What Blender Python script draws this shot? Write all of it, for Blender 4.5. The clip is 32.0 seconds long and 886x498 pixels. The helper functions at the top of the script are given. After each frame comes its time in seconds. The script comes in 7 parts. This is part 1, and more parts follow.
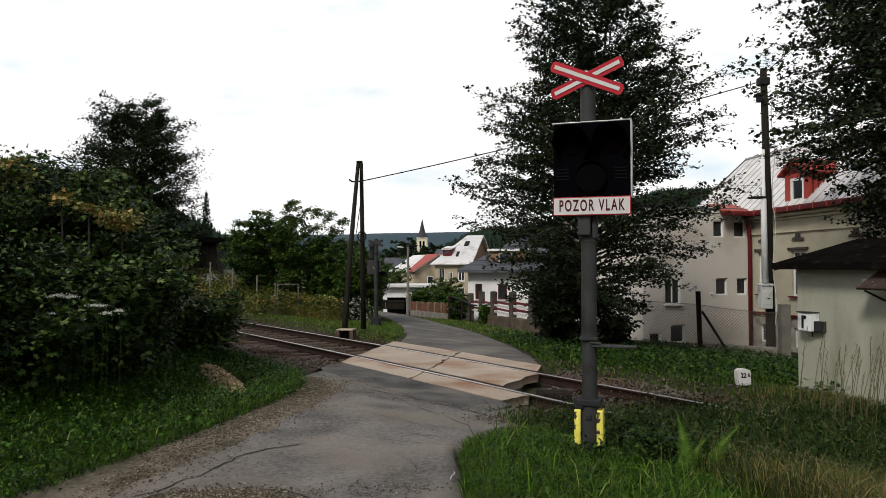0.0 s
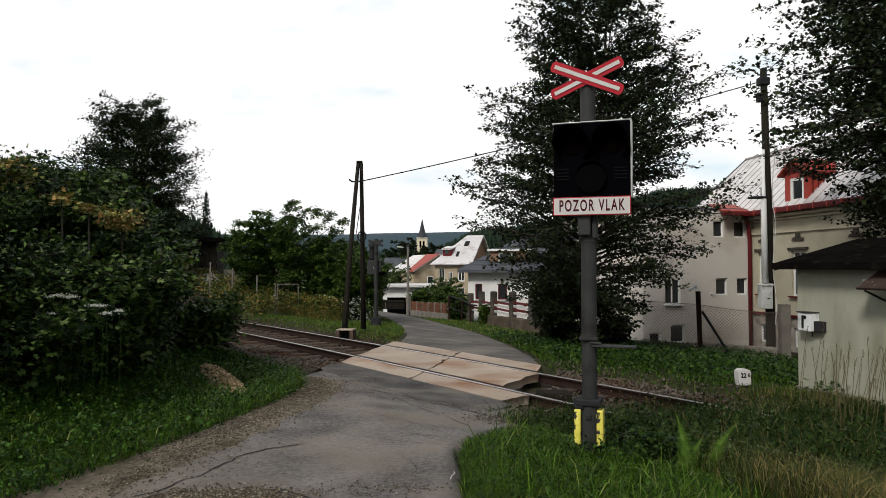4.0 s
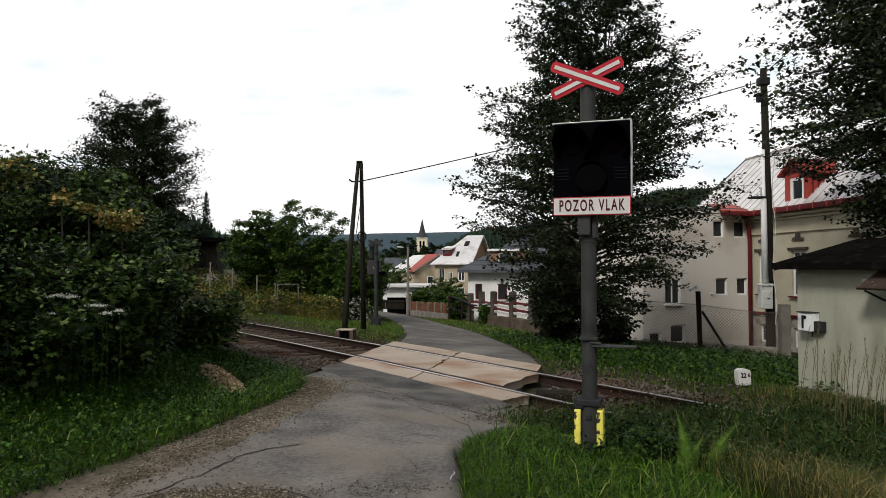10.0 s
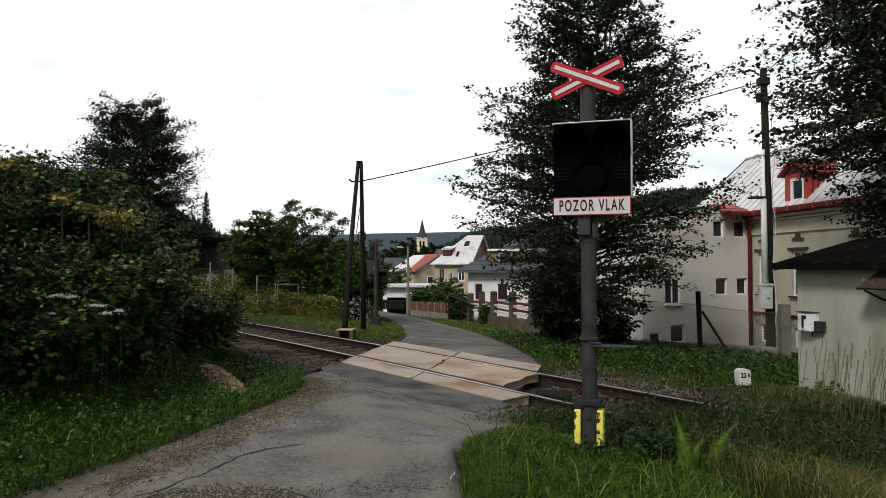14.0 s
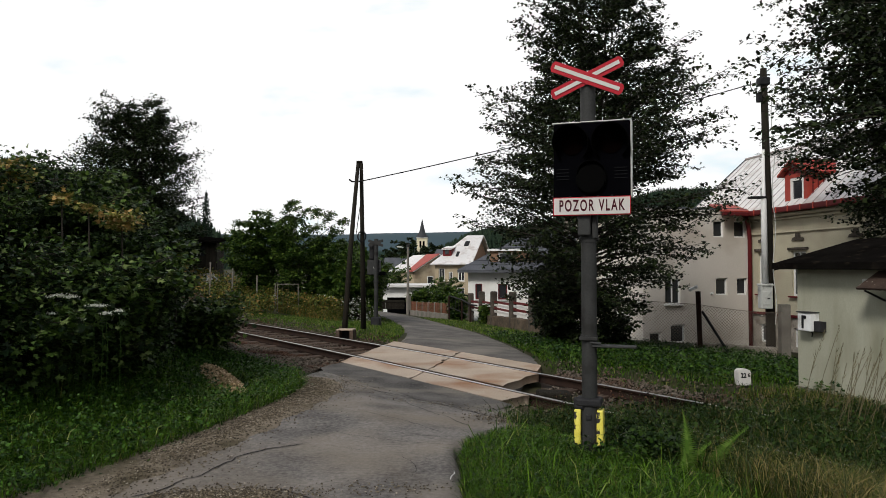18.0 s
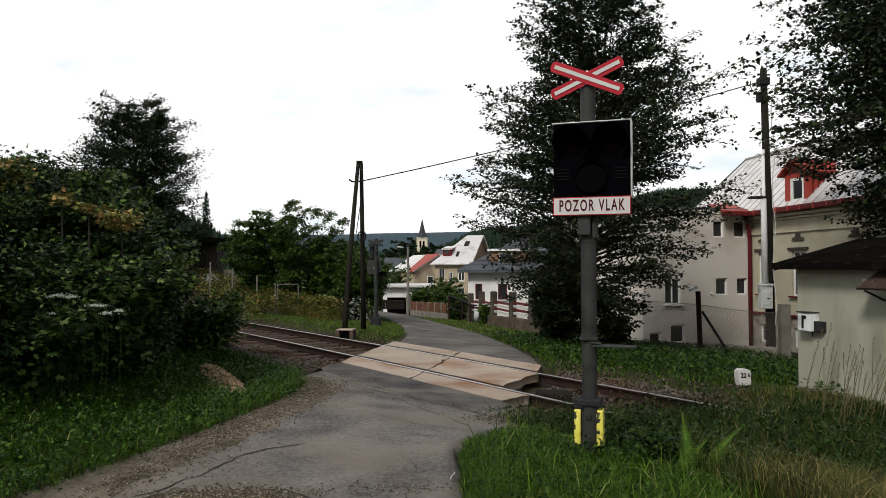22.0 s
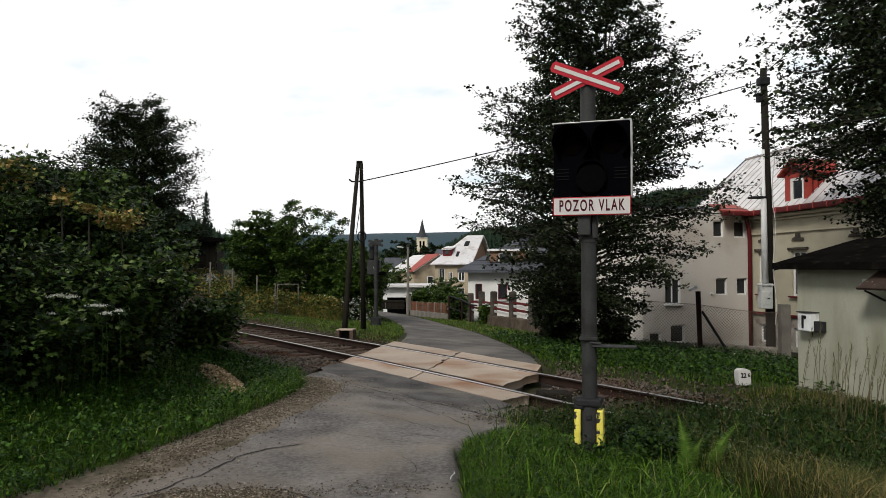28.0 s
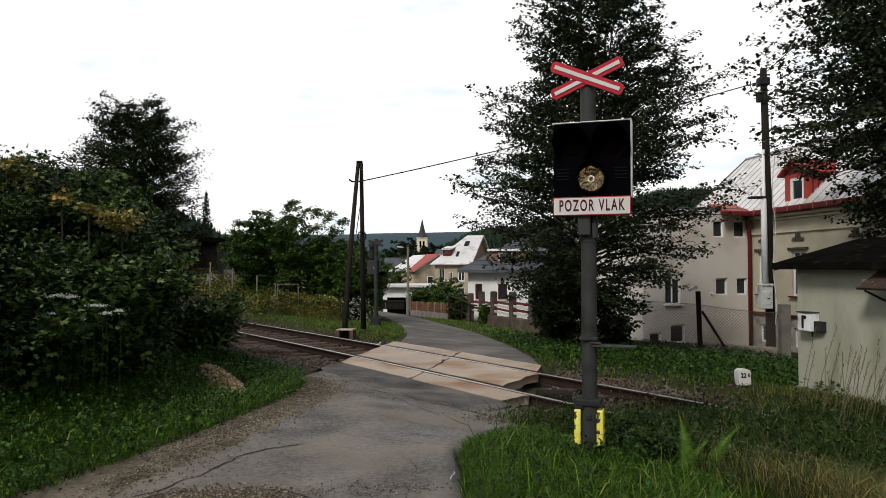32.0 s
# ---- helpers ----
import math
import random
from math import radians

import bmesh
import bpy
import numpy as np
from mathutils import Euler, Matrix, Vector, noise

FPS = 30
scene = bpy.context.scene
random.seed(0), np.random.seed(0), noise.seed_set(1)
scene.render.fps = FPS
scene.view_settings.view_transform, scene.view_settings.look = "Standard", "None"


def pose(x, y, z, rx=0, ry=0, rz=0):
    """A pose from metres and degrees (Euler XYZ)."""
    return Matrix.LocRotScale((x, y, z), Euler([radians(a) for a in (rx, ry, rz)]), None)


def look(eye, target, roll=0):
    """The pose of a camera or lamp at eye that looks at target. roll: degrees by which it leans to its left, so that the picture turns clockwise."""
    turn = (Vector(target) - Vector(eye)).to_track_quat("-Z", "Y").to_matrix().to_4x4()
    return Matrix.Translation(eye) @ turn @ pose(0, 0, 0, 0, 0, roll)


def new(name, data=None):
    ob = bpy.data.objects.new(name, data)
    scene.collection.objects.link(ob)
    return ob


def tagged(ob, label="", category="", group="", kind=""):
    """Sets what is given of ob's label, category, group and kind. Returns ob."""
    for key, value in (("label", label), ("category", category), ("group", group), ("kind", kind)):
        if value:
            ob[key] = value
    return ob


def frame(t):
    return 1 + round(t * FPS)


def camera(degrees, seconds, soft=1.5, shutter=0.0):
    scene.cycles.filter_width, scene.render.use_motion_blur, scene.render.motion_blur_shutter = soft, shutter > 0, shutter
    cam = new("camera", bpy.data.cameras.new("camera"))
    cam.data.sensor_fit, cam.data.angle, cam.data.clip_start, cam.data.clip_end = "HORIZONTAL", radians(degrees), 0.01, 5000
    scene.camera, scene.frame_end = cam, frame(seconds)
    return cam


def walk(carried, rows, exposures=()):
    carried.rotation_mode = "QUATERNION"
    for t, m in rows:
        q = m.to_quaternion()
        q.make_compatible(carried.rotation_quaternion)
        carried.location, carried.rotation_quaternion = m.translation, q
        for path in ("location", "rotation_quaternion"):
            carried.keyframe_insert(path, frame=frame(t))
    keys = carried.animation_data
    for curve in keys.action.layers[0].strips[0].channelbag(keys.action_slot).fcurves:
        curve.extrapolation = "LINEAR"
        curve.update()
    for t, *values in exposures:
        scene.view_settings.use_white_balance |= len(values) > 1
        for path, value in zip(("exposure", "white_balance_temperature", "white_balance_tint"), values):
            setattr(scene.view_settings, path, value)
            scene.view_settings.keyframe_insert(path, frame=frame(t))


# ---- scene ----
cam = camera(65, 32.0, soft=0.5)
EYE = pose(0, 0, 1.84, 91.58, 0, 0)
walk(cam, [(0, EYE), (32.0, EYE)])

# ---- light ----
world = bpy.data.worlds.new("overcast_sky")
scene.world = world
world.use_nodes = True
wn, wl = world.node_tree.nodes, world.node_tree.links
wn.clear()
w_out = wn.new("ShaderNodeOutputWorld")
w_sky = wn.new("ShaderNodeTexSky")
w_sky.sky_type, w_sky.sun_disc = "NISHITA", False
w_sky.sun_elevation, w_sky.sun_rotation = radians(40), radians(214)
w_bg = wn.new("ShaderNodeBackground")
w_bg.inputs["Strength"].default_value = 0.12
wl.new(w_sky.outputs["Color"], w_bg.inputs["Color"])
w_cloud = wn.new("ShaderNodeBackground")
w_cloud.inputs["Color"].default_value = (1.0, 1.0, 1.0, 1)
w_cloud.inputs["Strength"].default_value = 0.73
w_mix = wn.new("ShaderNodeMixShader")
# bright cloud low in the sky, thinner overhead
w_tc = wn.new("ShaderNodeTexCoord")
w_sep = wn.new("ShaderNodeSeparateXYZ")
w_rng = wn.new("ShaderNodeMapRange")
w_rng.interpolation_type = "SMOOTHSTEP"
for key, value in (("From Min", 0.45), ("From Max", 0.95), ("To Min", 0.95), ("To Max", 0.3)):
    w_rng.inputs[key].default_value = value
wl.new(w_tc.outputs["Generated"], w_sep.inputs[0])
wl.new(w_sep.outputs["Z"], w_rng.inputs["Value"])
wl.new(w_rng.outputs[0], w_mix.inputs["Fac"])
wl.new(w_bg.outputs[0], w_mix.inputs[1])
wl.new(w_cloud.outputs[0], w_mix.inputs[2])
wl.new(w_mix.outputs[0], w_out.inputs["Surface"])

sun = new("sun", bpy.data.lights.new("sun", "SUN"))
sun.data.energy, sun.data.angle, sun.data.color = 2.8, radians(12), (1.0, 0.96, 0.9)
sun.matrix_world = look((-6, -9, 9), (0, 0, 0))
scene.view_settings.exposure = -0.08


# ---- materials ----
def nodes_of(name):
    m = bpy.data.materials.new(name)
    m.use_nodes = True
    nt = m.node_tree
    return m, nt, nt.nodes, nt.links, nt.nodes["Principled BSDF"]


def surface(name, a, b, scale=3.0, fine=40.0, rough=0.85, bump=0.3, metal=0.0, stain=None, stain_scale=0.8, vary=0.0, coord="Object", stretch=(1, 1, 1), dist=0.01, spec=0.12, stain_at=(0.52, 0.66)):
    """Two colours mixed by noise at two scales, with stains of a third, fine relief and a shift from piece to piece."""
    m, nt, n, l, bsdf = nodes_of(name)
    tc = n.new("ShaderNodeTexCoord")
    mp = n.new("ShaderNodeMapping")
    mp.inputs["Scale"].default_value = stretch
    l.new(tc.outputs[coord], mp.inputs["Vector"])
    n1, n2 = n.new("ShaderNodeTexNoise"), n.new("ShaderNodeTexNoise")
    n1.inputs["Scale"].default_value, n2.inputs["Scale"].default_value = scale, fine
    n1.inputs["Detail"].default_value, n2.inputs["Detail"].default_value = 6, 8
    n2.inputs["Roughness"].default_value = 0.7
    for q in (n1, n2):
        l.new(mp.outputs[0], q.inputs["Vector"])
    add = n.new("ShaderNodeMath")
    add.operation = "ADD"
    l.new(n1.outputs["Fac"], add.inputs[0])
    l.new(n2.outputs["Fac"], add.inputs[1])
    ramp = n.new("ShaderNodeMapRange")
    ramp.inputs["From Min"].default_value, ramp.inputs["From Max"].default_value = 0.72, 1.28
    l.new(add.outputs[0], ramp.inputs["Value"])
    mix = n.new("ShaderNodeMix")
    mix.data_type = "RGBA"
    mix.inputs["A"].default_value, mix.inputs["B"].default_value = (*a, 1), (*b, 1)
    l.new(ramp.outputs[0], mix.inputs["Factor"])
    col = mix.outputs["Result"]
    if stain:
        n3 = n.new("ShaderNodeTexNoise")
        n3.inputs["Scale"].default_value, n3.inputs["Detail"].default_value = stain_scale, 7
        l.new(mp.outputs[0], n3.inputs["Vector"])
        r3 = n.new("ShaderNodeMapRange")
        r3.inputs["From Min"].default_value, r3.inputs["From Max"].default_value = stain_at
        l.new(n3.outputs["Fac"], r3.inputs["Value"])
        ms = n.new("ShaderNodeMix")
        ms.data_type = "RGBA"
        l.new(r3.outputs[0], ms.inputs["Factor"])
        l.new(col, ms.inputs["A"])
        ms.inputs["B"].default_value = (*stain, 1)
        col = ms.outputs["Result"]
    if vary:
        info = n.new("ShaderNodeObjectInfo")
        hs = n.new("ShaderNodeHueSaturation")
        vr = n.new("ShaderNodeMapRange")
        vr.inputs["To Min"].default_value, vr.inputs["To Max"].default_value = 1 - vary, 1 + vary
        l.new(info.outputs["Random"], vr.inputs["Value"])
        l.new(vr.outputs[0], hs.inputs["Value"])
        l.new(col, hs.inputs["Color"])
        col = hs.outputs["Color"]
    l.new(col, bsdf.inputs["Base Color"])
    bsdf.inputs["Roughness"].default_value, bsdf.inputs["Metallic"].default_value = rough, metal
    bsdf.inputs["Specular IOR Level"].default_value = spec
    if bump:
        bp = n.new("ShaderNodeBump")
        bp.inputs["Strength"].default_value, bp.inputs["Distance"].default_value = bump, dist
        l.new(n2.outputs["Fac"], bp.inputs["Height"])
        l.new(bp.outputs[0], bsdf.inputs["Normal"])
    return m


def foliage(name, a, b, c=None, share=0.12, through_light=0.25, rough=0.48, gloss=0.13):
    """Leaf colour that shifts from leaf to leaf; some leaves take a third colour; a share of the light passes."""
    m, nt, n, l, bsdf = nodes_of(name)
    geo = n.new("ShaderNodeNewGeometry")
    ramp = n.new("ShaderNodeValToRGB")
    e = ramp.color_ramp.elements
    e[0].color, e[1].color = (*a, 1), (*b, 1)
    e[0].position = 0.3
    if c:
        e[1].position = 1 - share
        k = e.new(1 - share + 0.02)
        k.color = (*c, 1)
    l.new(geo.outputs["Random Per Island"], ramp.inputs["Fac"])
    l.new(ramp.outputs["Color"], bsdf.inputs["Base Color"])
    bsdf.inputs["Roughness"].default_value = rough
    bsdf.inputs["Specular IOR Level"].default_value = gloss
    tr = n.new("ShaderNodeBsdfTranslucent")
    l.new(ramp.outputs["Color"], tr.inputs["Color"])
    mx = n.new("ShaderNodeMixShader")
    mx.inputs["Fac"].default_value = through_light
    l.new(bsdf.outputs[0], mx.inputs[1])
    l.new(tr.outputs[0], mx.inputs[2])
    l.new(mx.outputs[0], n["Material Output"].inputs["Surface"])
    return m


def plain(name, col, rough=0.6, metal=0.0, spec=0.5):
    m, nt, n, l, bsdf = nodes_of(name)
    bsdf.inputs["Base Color"].default_value = (*col, 1)
    bsdf.inputs["Roughness"].default_value, bsdf.inputs["Metallic"].default_value = rough, metal
    bsdf.inputs["Specular IOR Level"].default_value = spec
    return m


def glass_dark(name, col=(0.02, 0.022, 0.025), rough=0.08):
    return plain(name, col, rough, 0.0, 0.6)


M = {}
M["soil"] = surface("soil", (0.02, 0.022, 0.009), (0.042, 0.042, 0.018), 0.6, 9, 0.95, 0.5, stain=(0.06, 0.05, 0.03), stain_scale=0.25)
M["asphalt"] = surface("asphalt", (0.055, 0.052, 0.05), (0.235, 0.217, 0.2), 1.5, 24, 0.95, 0.8, stain=(0.2, 0.17, 0.135), stain_scale=0.6, dist=0.012, stain_at=(0.44, 0.68), spec=0.08)
M["patch"] = surface("asphalt_patch", (0.065, 0.06, 0.055), (0.165, 0.153, 0.14), 1.4, 24, 0.95, 0.6, stain=(0.185, 0.168, 0.146), stain_scale=0.5, dist=0.008, spec=0.08)
M["darkpatch"] = surface("newer_asphalt", (0.04, 0.038, 0.037), (0.13, 0.122, 0.113), 1.6, 28, 0.95, 0.6, stain=(0.16, 0.145, 0.125), stain_scale=0.9, dist=0.008, spec=0.08)
M["gravel"] = surface("gravel_shoulder", (0.11, 0.09, 0.066), (0.27, 0.225, 0.17), 3.0, 26, 0.98, 1.0, stain=(0.1, 0.085, 0.055), stain_scale=2.4, dist=0.03)
M["tar"] = surface("tar_crack", (0.012, 0.012, 0.012), (0.03, 0.028, 0.027), 6, 40, 0.8, 0.3)
M["slab"] = surface("crossing_slab", (0.3, 0.235, 0.175), (0.46, 0.37, 0.285), 0.9, 34, 0.7, 0.4, stain=(0.24, 0.12, 0.058), stain_scale=0.7, vary=0.07, spec=0.3, stain_at=(0.5, 0.68))
M["rust"] = surface("rusty_steel", (0.009, 0.005, 0.004), (0.027, 0.014, 0.009), 5, 60, 0.9, 0.4, spec=0.15)
M["railtop"] = surface("worn_rail_head", (0.42, 0.4, 0.385), (0.6, 0.58, 0.56), 3, 80, 0.36, 0.1, metal=0.9)
M["sleeper"] = surface("weathered_timber", (0.03, 0.021, 0.016), (0.11, 0.08, 0.062), 2.5, 30, 0.95, 0.7, vary=0.3, stretch=(1, 6, 1), stain=(0.03, 0.017, 0.011), stain_scale=1.6)
M["ballast"] = surface("ballast_stone", (0.032, 0.026, 0.021), (0.16, 0.132, 0.105), 9, 40, 0.95, 0.6, stain=(0.07, 0.036, 0.022), stain_scale=0.7)
M["galv"] = surface("grey_painted_steel", (0.022, 0.023, 0.023), (0.04, 0.041, 0.04), 2.5, 45, 0.6, 0.08, stain=(0.017, 0.016, 0.015), stain_scale=3, spec=0.15)
M["black"] = surface("matt_black_paint", (0.001, 0.001, 0.0015), (0.002, 0.002, 0.003), 4, 60, 0.85, 0.08, spec=0.01)
M["pitch"] = plain("black_hood", (0.002, 0.002, 0.002), 0.9, 0, 0.02)
M["signwhite"] = surface("white_enamel", (0.46, 0.45, 0.43), (0.54, 0.53, 0.51), 3, 50, 0.45, 0.05, stain=(0.5, 0.46, 0.4), stain_scale=4)
M["signred"] = surface("red_enamel", (0.3, 0.012, 0.022), (0.4, 0.018, 0.03), 4, 50, 0.42, 0.05)
M["rim"] = surface("pale_rim", (0.42, 0.42, 0.4), (0.55, 0.55, 0.53), 5, 50, 0.4, 0.05, metal=0.3)
M["yellow"] = surface("chipped_yellow", (0.62, 0.55, 0.06), (0.75, 0.68, 0.16), 6, 40, 0.6, 0.2, stain=(0.03, 0.03, 0.03), stain_scale=11, stain_at=(0.54, 0.58))
M["iron"] = surface("black_cast_iron", (0.012, 0.012, 0.013), (0.03, 0.03, 0.032), 5, 50, 0.65, 0.3)
M["pole"] = surface("old_pole_timber", (0.009, 0.008, 0.006), (0.028, 0.024, 0.018), 1.5, 22, 0.9, 0.7, stretch=(6, 6, 0.5), dist=0.02)
M["concrete"] = surface("weathered_concrete", (0.12, 0.108, 0.092), (0.22, 0.205, 0.18), 1.5, 30, 0.92, 0.5, stain=(0.1, 0.1, 0.08), stain_scale=1.3)
M["hutwall"] = surface("cream_render", (0.27, 0.272, 0.21), (0.36, 0.36, 0.285), 0.7, 35, 0.92, 0.45, stain=(0.22, 0.22, 0.16), stain_scale=0.9, stretch=(2.2, 2.2, 0.7), stain_at=(0.5, 0.72))
M["bitumen"] = surface("roof_felt", (0.003, 0.0027, 0.0025), (0.009, 0.008, 0.007), 2, 30, 1.0, 0.5, spec=0.0, stain=(0.02, 0.016, 0.012), stain_scale=5, stain_at=(0.58, 0.72))
M["rusttin"] = surface("rusty_tin", (0.028, 0.019, 0.014), (0.06, 0.04, 0.031), 6, 40, 0.8, 0.3, stain=(0.3, 0.28, 0.25), stain_scale=22, stain_at=(0.66, 0.7))
M["whitebox"] = surface("white_steel_cabinet", (0.58, 0.6, 0.6), (0.7, 0.71, 0.7), 3, 40, 0.45, 0.05, stain=(0.4, 0.4, 0.38), stain_scale=5)
M["greybox"] = surface("pale_plastic_cabinet", (0.52, 0.53, 0.5), (0.62, 0.63, 0.6), 3, 30, 0.5, 0.05, stain=(0.26, 0.27, 0.26), stain_scale=3)
M["conduit"] = surface("white_pipe", (0.7, 0.71, 0.7), (0.8, 0.8, 0.79), 3, 30, 0.5, 0.05)
M["creamwall"] = surface("cream_plaster", (0.38, 0.35, 0.255), (0.47, 0.435, 0.33), 0.4, 18, 0.93, 0.4, stain=(0.36, 0.32, 0.24), stain_scale=0.5)
M["greywall"] = surface("grey_plaster", (0.5, 0.465, 0.415), (0.61, 0.57, 0.515), 0.35, 16, 0.94, 0.4, stain=(0.43, 0.385, 0.33), stain_scale=0.5)
M["rubble"] = surface("rough_basement_stone", (0.2, 0.18, 0.15), (0.42, 0.38, 0.33), 1.8, 9, 0.95, 0.8, stain=(0.12, 0.1, 0.08), stain_scale=2.2, dist=0.03)
M["whitewall"] = surface("white_plaster", (0.62, 0.62, 0.6), (0.74, 0.74, 0.72), 0.4, 15, 0.92, 0.2, stain=(0.52, 0.51, 0.48), stain_scale=0.5)
M["tin"] = surface("pale_metal_roof", (0.6, 0.585, 0.57), (0.72, 0.705, 0.69), 0.5, 12, 0.4, 0.1, metal=0.2, stain=(0.5, 0.46, 0.43), stain_scale=1.2)
M["tinseam"] = surface("roof_seam", (0.3, 0.27, 0.26), (0.42, 0.38, 0.36), 2, 20, 0.6, 0.2)
M["redtin"] = surface("red_painted_tin", (0.25, 0.035, 0.025), (0.36, 0.06, 0.042), 1.2, 25, 0.5, 0.2, stain=(0.33, 0.07, 0.05), stain_scale=1.1)
M["darkred"] = surface("dark_red_paint", (0.075, 0.01, 0.012), (0.13, 0.018, 0.018), 2, 30, 0.5, 0.2)
M["slate"] = surface("grey_roof_sheets", (0.05, 0.054, 0.062), (0.1, 0.105, 0.118), 0.8, 14, 0.6, 0.3)
M["brown"] = surface("brown_boards", (0.16, 0.095, 0.06), (0.25, 0.155, 0.1), 0.8, 15, 0.8, 0.3, stretch=(6, 6, 1))
M["picket"] = surface("red_brown_boards", (0.11, 0.045, 0.028), (0.2, 0.09, 0.055), 1.5, 20, 0.8, 0.3, vary=0.2)
M["stonepost"] = surface("rough_stone_pillar", (0.03, 0.025, 0.02), (0.1, 0.085, 0.07), 2.5, 9, 0.95, 0.8, dist=0.03)
M["tanwall"] = surface("stained_tan_plaster", (0.3, 0.245, 0.165), (0.42, 0.355, 0.255), 0.4, 10, 0.93, 0.3, stain=(0.24, 0.19, 0.13), stain_scale=0.45)
M["gardenwall"] = surface("old_brown_wall", (0.05, 0.038, 0.027), (0.13, 0.1, 0.072), 1.6, 12, 0.95, 0.7, stain=(0.06, 0.05, 0.035), stain_scale=2.0, dist=0.02)
M["glass"] = glass_dark("window_glass")
M["frame"] = surface("white_window_frame", (0.66, 0.66, 0.64), (0.76, 0.76, 0.74), 3, 30, 0.5, 0.05)
M["bark"] = surface("tree_bark", (0.018, 0.015, 0.012), (0.05, 0.043, 0.036), 3, 25, 0.95, 0.8, stretch=(3, 3, 0.6), dist=0.02)
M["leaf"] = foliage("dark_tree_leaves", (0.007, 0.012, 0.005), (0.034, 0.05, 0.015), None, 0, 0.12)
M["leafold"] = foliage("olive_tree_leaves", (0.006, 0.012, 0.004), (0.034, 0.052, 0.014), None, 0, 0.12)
M["leafshrub"] = foliage("shrub_leaves", (0.006, 0.016, 0.004), (0.064, 0.112, 0.02), (0.11, 0.15, 0.05), 0.1, 0.1)
M["leafelder"] = foliage("elder_leaves", (0.005, 0.013, 0.003), (0.052, 0.09, 0.025), (0.09, 0.13, 0.06), 0.1, 0.08)
M["leafmaple"] = foliage("young_maple_leaves", (0.009, 0.022, 0.005), (0.08, 0.135, 0.026), (0.13, 0.17, 0.055), 0.1, 0.14)
M["leafyellow"] = foliage("turning_leaves", (0.13, 0.14, 0.035), (0.34, 0.28, 0.08), (0.38, 0.25, 0.09), 0.3, 0.15)
M["leaforchard"] = foliage("orchard_leaves", (0.014, 0.036, 0.005), (0.085, 0.135, 0.02), None, 0, 0.15)
M["spruce"] = foliage("spruce_needles", (0.008, 0.018, 0.01), (0.022, 0.04, 0.02), None, 0, 0.05, 0.8)
# far ridge: the blue of distance haze is mixed into the needle colour
M["farspruce"] = foliage("haze_blue_spruce", (0.03, 0.055, 0.07), (0.055, 0.08, 0.09), None, 0, 0.0, 0.9)
M["grass"] = foliage("green_grass", (0.006, 0.022, 0.0015), (0.078, 0.168, 0.007), (0.15, 0.155, 0.04), 0.06, 0.1)
M["drygrass"] = foliage("dry_grass", (0.014, 0.028, 0.004), (0.075, 0.088, 0.014), (0.17, 0.14, 0.05), 0.28, 0.1)
M["weedgrass"] = foliage("rank_grass", (0.006, 0.018, 0.002), (0.04, 0.072, 0.009), (0.13, 0.11, 0.04), 0.12, 0.1)
M["weed"] = foliage("ground_weeds", (0.006, 0.021, 0.003), (0.044, 0.09, 0.011), None, 0, 0.1)
M["meadow"] = foliage("meadow_herbs", (0.025, 0.048, 0.008), (0.17, 0.17, 0.034), (0.22, 0.135, 0.04), 0.22, 0.12)
M["trackweed"] = foliage("dry_track_weeds", (0.012, 0.014, 0.005), (0.05, 0.055, 0.018), (0.08, 0.04, 0.022), 0.3, 0.1)
M["stem"] = foliage("straw_stems", (0.08, 0.067, 0.034), (0.18, 0.15, 0.08), None, 0, 0.1)
M["fern"] = foliage("fern_green", (0.07, 0.14, 0.02), (0.13, 0.22, 0.04), None, 0, 0.3)
M["herb"] = foliage("broad_leaf_herbs", (0.007, 0.024, 0.003), (0.044, 0.105, 0.011), (0.065, 0.13, 0.026), 0.08, 0.1)
M["darkweed"] = foliage("dark_weeds", (0.005, 0.015, 0.002), (0.032, 0.062, 0.009), None, 0, 0.1)
M["longgrass"] = foliage("long_blade_grass", (0.02, 0.055, 0.004), (0.09, 0.165, 0.012), (0.18, 0.21, 0.055), 0.12, 0.1)
M["tanstraw"] = foliage("withered_grass", (0.05, 0.042, 0.012), (0.15, 0.115, 0.04), (0.28, 0.22, 0.1), 0.15, 0.1)
M["grit"] = foliage("road_grit", (0.05, 0.041, 0.029), (0.17, 0.14, 0.096), (0.3, 0.265, 0.21), 0.08, 0.0, 0.95)
M["farverge"] = foliage("mown_verge_grass", (0.022, 0.055, 0.005), (0.125, 0.2, 0.018), (0.2, 0.2, 0.07), 0.12, 0.15)
M["petal"] = foliage("white_umbels", (0.5, 0.52, 0.45), (0.7, 0.7, 0.62), None, 0, 0.2)
M["chips"] = foliage("wood_chips", (0.3, 0.21, 0.115), (0.66, 0.52, 0.34), None, 0, 0.0, 0.9)
M["wire"] = plain("black_cable", (0.01, 0.01, 0.011), 0.8, 0, 0.1)
M["meshwire"] = plain("rusted_wire", (0.15, 0.125, 0.1), 0.7, 0.2)


# ---- building blocks ----
def link(name, me, material, parent=None, label=""):
    ob = new(name, me)
    if material and not me.materials:
        me.materials.append(material)
    if parent:
        ob.parent = parent
    if label:
        ob["label"] = label
    return ob


def part(name, bm, material, parent, label="", smooth=False):
    """Links a bmesh as one mesh object under a thing or a part."""
    me = bpy.data.meshes.new(name)
    bmesh.ops.recalc_face_normals(bm, faces=bm.faces)
    bm.to_mesh(me)
    bm.free()
    if smooth:
        me.polygons.foreach_set("use_smooth", [True] * len(me.polygons))
    return link(name, me, material, parent, label)


